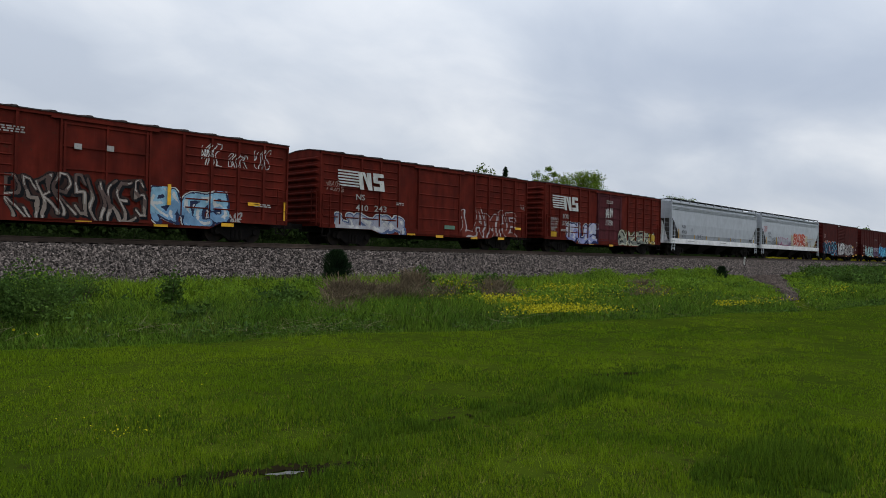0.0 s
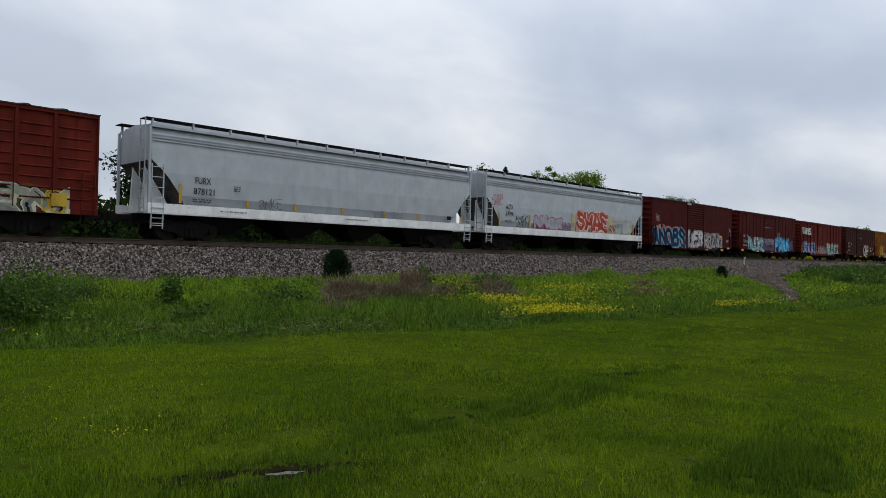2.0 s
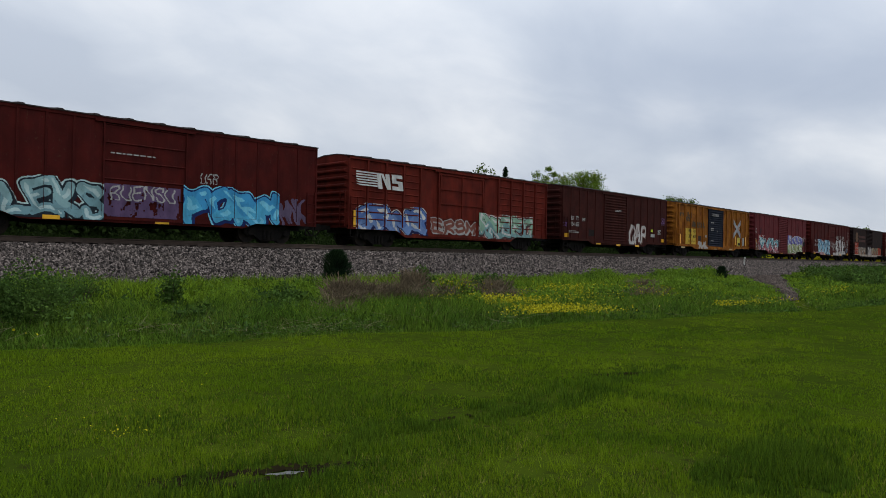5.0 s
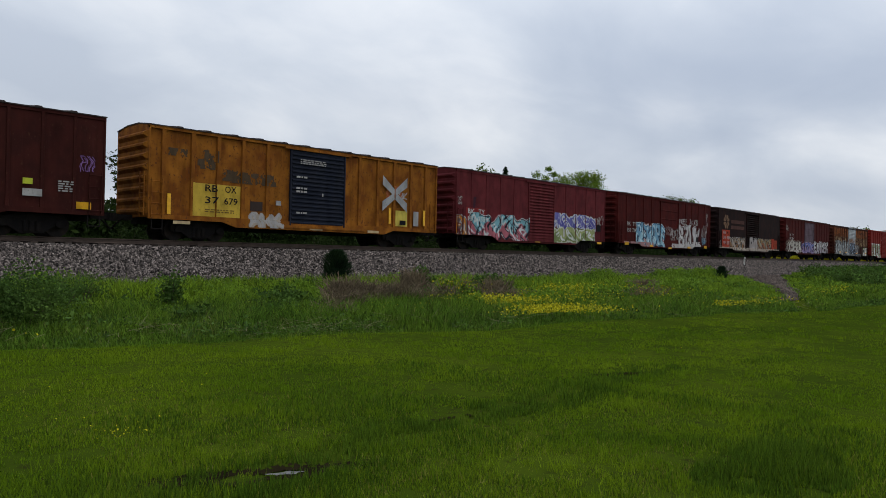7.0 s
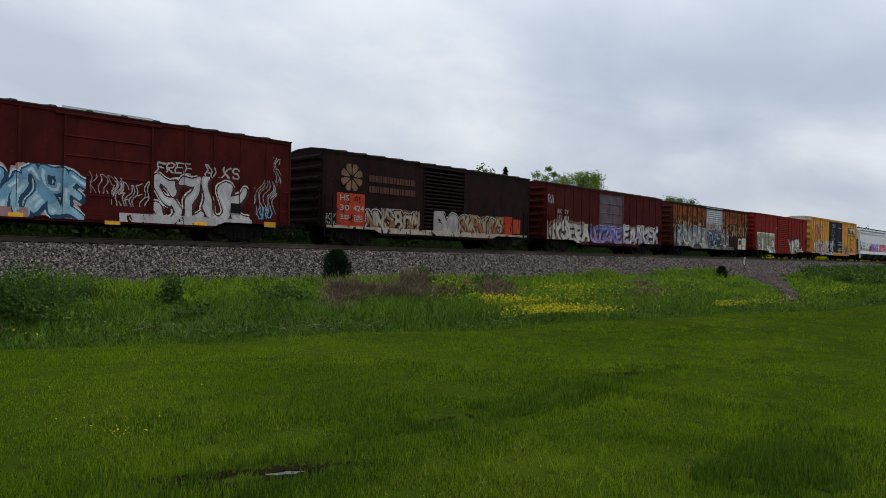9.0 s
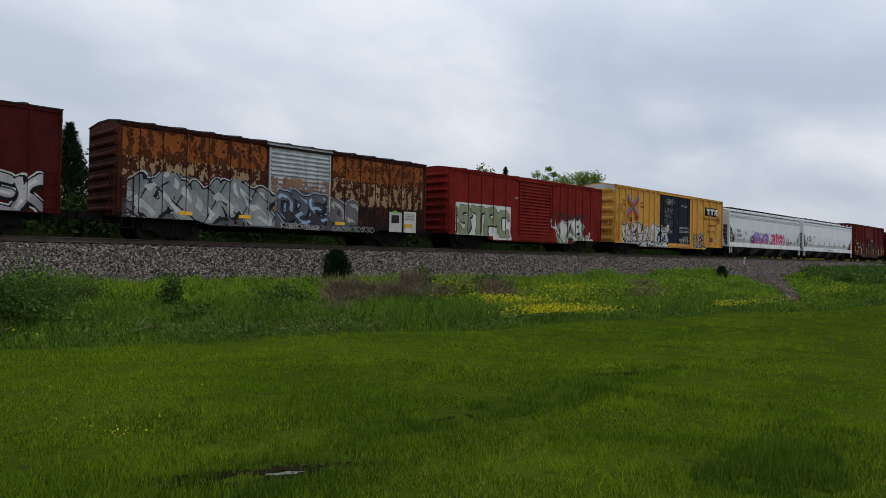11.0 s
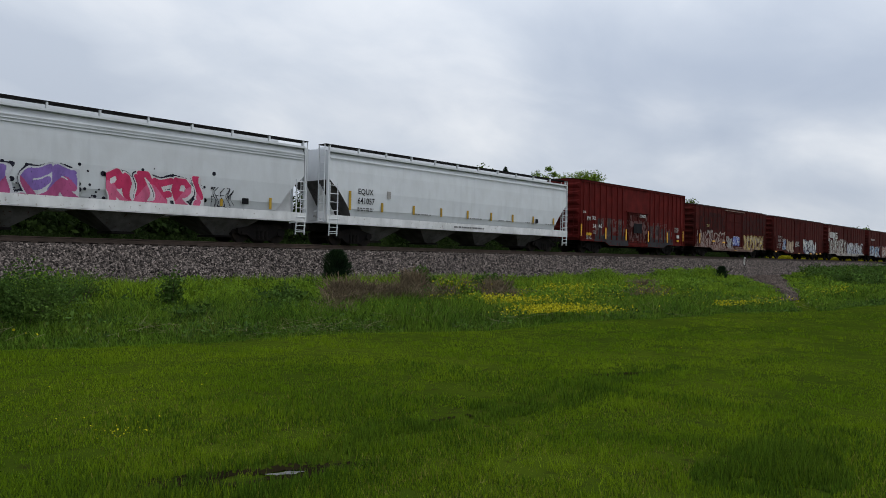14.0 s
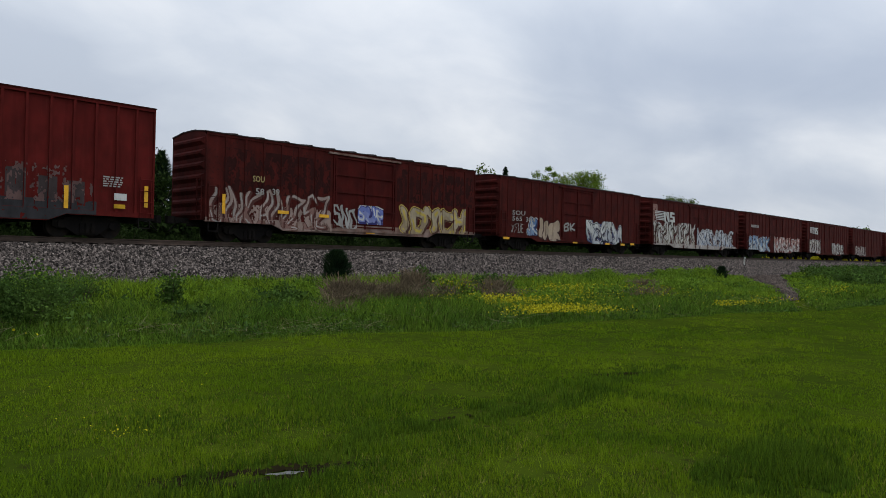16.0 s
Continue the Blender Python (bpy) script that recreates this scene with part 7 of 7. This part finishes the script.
def mud():
    """Bare wet earth round the puddle and in the wheel ruts."""
    m = surface("wet_mud", (0.012, 0.010, 0.005), (0.022, 0.017, 0.009), (0.010, 0.012, 0.005), (2.0, 14.0), rough=1.0, spec=0.0, bump=0.3)
    rng, g, s = random.Random(5), Geo(), 0.03
    lines = (((8.5, 5.2), (9.3, 4.88)), ((4.8, 4.82), (5.3, 4.74)))
    for i in range(int(8.4 / s)):
        for j in range(int(2.2 / s)):
            x, y = 1.6 + i * s, 3.5 + j * s
            d = 9.0
            for (ax, ay), (bx, by) in lines:
                t = min(max(((x - ax) * (bx - ax) + (y - ay) * (by - ay)) / ((bx - ax) ** 2 + (by - ay) ** 2), 0), 1)
                d = min(d, math.hypot(x - ax - t * (bx - ax), y - ay - t * (by - ay)))
            if 0.05 + rng.uniform(-0.5, 0.5) < puddle(x, y) < 0.9 or d + 0.08 * noise.noise((x * 3, y * 3, 1)) + rng.uniform(-0.03, 0.03) < 0.032:
                c = [(x + u * s * 0.6 + rng.uniform(-0.01, 0.01), y + v * s * 0.6 + rng.uniform(-0.01, 0.01)) for u, v in ((-1, -1), (1, -1), (1, 1), (-1, 1))]
                g.poly([(a, b, ground_z(a, b) + 0.014 + rng.uniform(-0.002, 0.002)) for a, b in c])
    tagged(new("mud", g.mesh("mud", m, fix=False)), "bare dark mud round the puddle and in ruts", "mud", kind="structure")


water()
mud()


# ---- the track ----
def ballast_z(y):
    """Height of the ballast across the track."""
    d = abs(y - TRACK_Y)
    top = RAIL_Z - 0.31
    return top if d < 1.75 else top - (d - 1.75) / 1.75


def track():
    g = Geo()
    ys = [TRACK_Y - 5.2, TRACK_Y - 4.4, TRACK_Y - 3.5, TRACK_Y - 2.6, TRACK_Y - 1.75, TRACK_Y, TRACK_Y + 1.75, TRACK_Y + 2.6, TRACK_Y + 3.6]
    xs = [-400, -60] + list(np.arange(-10, 140, 1.0)) + [160, 200, 300, 500, 900, 2000]
    verts = [(x, y, ballast_z(y) + (0.05 * noise.noise((x * 0.7, y * 1.3, 3)) if abs(y - TRACK_Y) > 1.7 else 0)) for x in xs for y in ys]
    n = len(ys)
    g.v, g.f = verts, [(i * n + j, (i + 1) * n + j, (i + 1) * n + j + 1, i * n + j + 1) for i in range(len(xs) - 1) for j in range(n - 1)]
    g.m = [0] * len(g.f)
    tagged(new("ballast_bed", g.mesh("ballast_bed", BED)), "sloping bed of crushed railway ballast, darkened like shaded gaps", "ballast", kind="structure")
    # loose stones lying on the near slope and in the washout
    rng = np.random.RandomState(91)
    n = 105000
    x = 2 + 118 * rng.uniform(0, 1, n) ** 1.7
    y = TRACK_Y - rng.uniform(1.3, 5.1, n)
    z = np.array([ballast_z(b) for b in y])
    s = rng.uniform(0.022, 0.062, n) * (1 + 0.006 * x)
    # each stone: a chipped three-sided block with a tilted top
    turn = rng.uniform(0, 2 * np.pi, (n, 1)) + np.array([[0.0, 2.1, 4.2]]) + rng.normal(0, 0.3, (n, 3))
    pts = np.zeros((n, 6, 3))
    for k, (grow, lift) in enumerate(((1.15, -0.5), (0.85, 0.55))):
        rad = s[:, None] * grow * rng.uniform(0.75, 1.25, (n, 3))
        pts[:, 3 * k:3 * k + 3, 0], pts[:, 3 * k:3 * k + 3, 1] = np.cos(turn) * rad, np.sin(turn) * rad
        pts[:, 3 * k:3 * k + 3, 2] = s[:, None] * (lift + rng.normal(0, 0.34, (n, 3)))
    pts += np.stack([x, y, z + s * 0.3], 1)[:, None, :]
    tri = np.array([(3, 4, 5), (0, 1, 4), (0, 4, 3), (1, 2, 5), (1, 5, 4), (2, 0, 3), (2, 3, 5)])
    me = bpy.data.meshes.new("ballast_stones")
    me.vertices.add(n * 6)
    me.vertices.foreach_set("co", pts.astype(np.float32).ravel())
    idx = (np.arange(n)[:, None, None] * 6 + tri[None]).astype(np.int32).ravel()
    me.loops.add(len(idx))
    me.loops.foreach_set("vertex_index", idx)
    me.polygons.add(len(idx) // 3)
    me.polygons.foreach_set("loop_start", np.arange(0, len(idx), 3, dtype=np.int32))
    me.polygons.foreach_set("loop_total", np.full(len(idx) // 3, 3, dtype=np.int32))
    me.update(calc_edges=True)
    me.materials.append(STONE)
    tagged(new("ballast_stones", me), "loose angular grey and tan ballast stones", "stones", kind="stuff")
    g, m = Geo(), 14
    rows = np.arange(14.0, 24.3, 0.4)
    for gy in rows:
        wide = 1.0 * min(1, gy - 13.8) + 0.2 + 3.4 * min(max((gy - 14.0) / 9.5, 0), 1)
        for k in range(m + 1):
            gx = gully_middle(gy) + wide * (2 * k / m - 1) * (1 + 0.12 * math.sin(gy * 3.1 + (k > m / 2)))
            g.v.append((gx, gy, ground_z(gx, gy) + 0.10 + 0.03 * noise.noise((gx, gy * 2, 5))))
    g.f = [(i * (m + 1) + j, i * (m + 1) + j + 1, (i + 1) * (m + 1) + j + 1, (i + 1) * (m + 1) + j) for i in range(len(rows) - 1) for j in range(m)]
    g.m = [0] * len(g.f)
    tagged(new("washout_bed", g.mesh("washout_bed", surface("washed_gravel", (0.062, 0.053, 0.044), (0.038, 0.034, 0.027), (0.035, 0.03, 0.027), (1.5, 9.0), rough=1.0, spec=0.05, bump=0.8, third_cover=(0.5, 0.62)))), "washed-out gravel spilling through the weeds", "gravel", kind="structure")
    rocks = []
    for _ in range(1500):
        gy = 23.9 - 13.0 * rng.uniform(0, 1) ** 1.4
        gx = gully_middle(gy) + rng.normal(0, 0.45) * (1.3 + 3.4 * min(max((gy - 14.0) / 9.5, 0), 1))
        rocks.append((gx, gy, ground_z(gx, gy) + 0.08, rng.uniform(0.05, 0.15)))
    g = Geo()
    for gx, gy, gz, r in rocks:
        g.hexa([(gx - r, gy - r * 0.7, gz - 0.05), (gx + r, gy - r * 0.8, gz - 0.05), (gx + r * 0.9, gy + r * 0.7, gz - 0.05), (gx - r * 0.8, gy + r * 0.8, gz - 0.05),
                (gx - r * 0.5, gy - r * 0.3, gz + r * 0.7), (gx + r * 0.6, gy - r * 0.4, gz + r * 0.6), (gx + r * 0.4, gy + r * 0.4, gz + r * 0.8), (gx - r * 0.5, gy + r * 0.3, gz + r * 0.7)])
    tagged(new("washout_rocks", g.mesh("washout_rocks", surface("muddy_rock", (0.075, 0.058, 0.050), (0.11, 0.088, 0.078), (0.05, 0.04, 0.033), (2, 12), rough=1.0, spec=0.05, island=0.4))), "muddy rocks in the washout across the verge", "rocks", kind="stuff")
    # rails
    prof = [(-0.075, 0.0), (0.075, 0.0), (0.075, 0.014), (0.012, 0.035), (0.010, 0.13), (0.036, 0.142), (0.036, 0.172), (0.028, 0.18), (-0.028, 0.18), (-0.036, 0.172), (-0.036, 0.142), (-0.010, 0.13), (-0.012, 0.035), (-0.075, 0.014)]
    for s in (-1, 1):
        g = Geo()
        g.prism([(TRACK_Y + s * 0.754 + a, RAIL_Z - 0.18 + b) for a, b in prof], "x", -400, 2000)
        tagged(new("rail", g.mesh("rail", RAIL_RUST)), "long rusty steel rail with a worn head", "rail", "rails of the track")
    g = Geo()
    g.box((-0.11, -1.3, -0.17), (0.11, 1.3, 0.0))
    tie = g.mesh("tie", TIMBER)
    for k in range(230):
        ob = new("tie", tie)
        ob.matrix_basis = pose(-6 + k * 0.55, TRACK_Y + 0.03 * noise.noise((k, 0, 0)), RAIL_Z - 0.183, 0, 0, 1.5 * noise.noise((k * 3.1, 1, 0)))
        tagged(ob, "dark weathered timber railway tie under the rails", "railway tie", "ties of the track")


track()


def marker_post():
    ob = tagged(new("marker_post"), "short pale trackside marker post", "marker post")
    y = 25.75
    ob.matrix_basis = pose(66.9, y, ballast_z(y))
    g = Geo()
    g.box((-0.05, -0.05, -0.2), (0.05, 0.05, 0.62))
    part("shaft", g, POST_PAINT, ob)
    g = Geo()
    g.hexa([(-0.10, -0.07, 0.62), (0.10, -0.07, 0.62), (0.10, -0.01, 0.62), (-0.10, -0.01, 0.62), (-0.09, -0.07, 0.78), (0.09, -0.07, 0.78), (0.09, -0.01, 0.78), (-0.09, -0.01, 0.78)])
    part("sign_plate", g, POST_PAINT, ob)


marker_post()


# ---- trees behind the track ----
def tree(name, label, x, y, h, r, n, seed, leaf, size=0.16, bare=0.35, open_top=False):
    """A broadleaf: tapered trunk, forking limbs, and leaf clumps at the limb ends."""
    rng = np.random.RandomState(seed)
    ob = tagged(new(name), label, "tree")
    z0 = ground_z(x, y)
    ob.matrix_basis = pose(x, y, z0)
    g = Geo()
    top = h * 0.72
    g.tube((0, 0, -0.3), (0, 0, top * 0.5), 0.022 * h, 0.016 * h, 8)
    g.tube((0, 0, top * 0.5), (0.04 * h, 0, top), 0.016 * h, 0.006 * h, 8)
    ends = [(0.04 * h, 0, h * 0.92)]
    for k in range(13):
        a = rng.uniform(0, 6.28)
        zb = h * rng.uniform(bare * 0.8, 0.66)
        reach = r * rng.uniform(0.5, 0.95)
        e = (math.cos(a) * reach, math.sin(a) * reach, min(h * 0.95, zb + h * rng.uniform(0.12, 0.34)))
        m = (e[0] * 0.5, e[1] * 0.5, zb + (e[2] - zb) * 0.35)
        g.tube((0, 0, zb), m, 0.008 * h, 0.005 * h, 6)
        g.tube(m, e, 0.005 * h, 0.002 * h, 6)
        ends += [e, tuple((p + q) / 2 for p, q in zip(m, e))]
    part("trunk", g, BARK, ob)
    vs = []
    for e in ends:
        k = int(n / len(ends) * rng.uniform(0.5, 1.5))
        rr = r * rng.uniform(0.26, 0.44)
        vs.append(leaf_cloud(k, rng, (rr, rr, rr * 0.75), size, seed=seed + k) + np.array(e))
    v = np.concatenate(vs)
    part("crown", raw_mesh("crown", v.reshape(-1, 3), 4, leaf), None, ob)
    return ob


def behind():
    # ahead of the camera's line, over the roofs of the cars
    tree("tree", "bright green leafy tree with a thin open top", 99.6, 72, 16.8, 2.5, 5000, 102, TREE_LEAF, 0.15)
    tree("tree", "bright green leafy tree rising above the train roofs", 108.0, 72, 15.9, 5.0, 26000, 101, TREE_LEAF, 0.16)
    tree("tree", "bright green leafy tree rising above the train roofs", 114.6, 72, 15.4, 3.6, 13000, 103, TREE_LEAF, 0.16)
    tree("tree", "pale green rounded tree in the distance", 145.0, 70, 14.2, 3.6, 11000, 104, FAR_LEAF, 0.19)
    tree("tree", "pale green rounded tree in the distance", 150.5, 70, 14.0, 3.6, 11000, 105, FAR_LEAF, 0.19)
    tree("tree", "thin-topped tree in the distance", 79.8, 70, 14.7, 2.0, 900, 106, FAR_LEAF, 0.2)
    cedar("conifer", "dark narrow conifer tip above the train", 86.0, 70, 13.9, 1.6, 1500, 107, 0.22)
    tree("tree", "low pale tree on the far skyline", 318, 75, 14.6, 6.0, 2200, 108, FAR_LEAF, 0.4)
    # the row seen through the gaps between the cars
    for k, (x, y, h, r) in enumerate(((9.4, 46, 8.4, 3.0), (12.6, 46, 7.6, 2.2), (15.9, 50, 6.6, 2.0), (20.0, 46, 6.8, 2.4), (27.4, 46, 5.2, 2.2), (33.0, 47, 5.0, 2.4), (40.0, 48, 5.4, 2.6))):
        tree("hedge_tree", "green tree in the row behind the track", x, y, h, r, 2600, 120 + k, THICKET_LEAF, 0.14)
    cedar("conifer", "dark conifer in the row behind the track", 15.0, 46, 7.6, 1.5, 3600, 131, 0.16)
    cedar("conifer", "dark conifer in the row behind the track", 20.9, 46.5, 6.7, 1.4, 3000, 132, 0.16)
    rng = random.Random(6)
    for k in range(30):
        x = 3 + k * 3.4 + rng.uniform(-1, 1) + (k * k * 0.04)
        radii = (rng.uniform(0.9, 1.8), rng.uniform(0.8, 1.3), rng.uniform(0.45, 0.85))
        bush("trackside_bush", "leafy green bush on the far side of the track", x, rng.uniform(33.4, 36.0), radii, 900, 0.07, THICKET_LEAF, 140 + k)
    for k in range(44):
        x = -2 + k * 3.9 + rng.uniform(-1, 1)
        bush("thicket", "dark tall thicket behind the track", x, rng.uniform(39.0, 43.0), (3.0, 1.5, rng.uniform(1.3, 1.75) - 0.010 * k), 2300, 0.20, THICKET_LEAF, 180 + k)
    for k in range(26):
        x = 2 + k * 4.6 + rng.uniform(-1, 1)
        bush("thicket", "dark tall thicket behind the track", x, rng.uniform(45.0, 47.5), (3.6, 1.5, 1.75), 2000, 0.24, THICKET_LEAF, 240 + k)


behind()


def motions():
    """The train rolls past; each car is keyed by its own middle."""
    for n, c in CARS.items():
        mid = (ROWS[n - 1][1] + ROWS[n - 1][2]) / 2 * K
        walk(c["ob"], [(t, pose(mid - gone(t), TRACK_Y, RAIL_Z)) for t in range(17)])


motions()
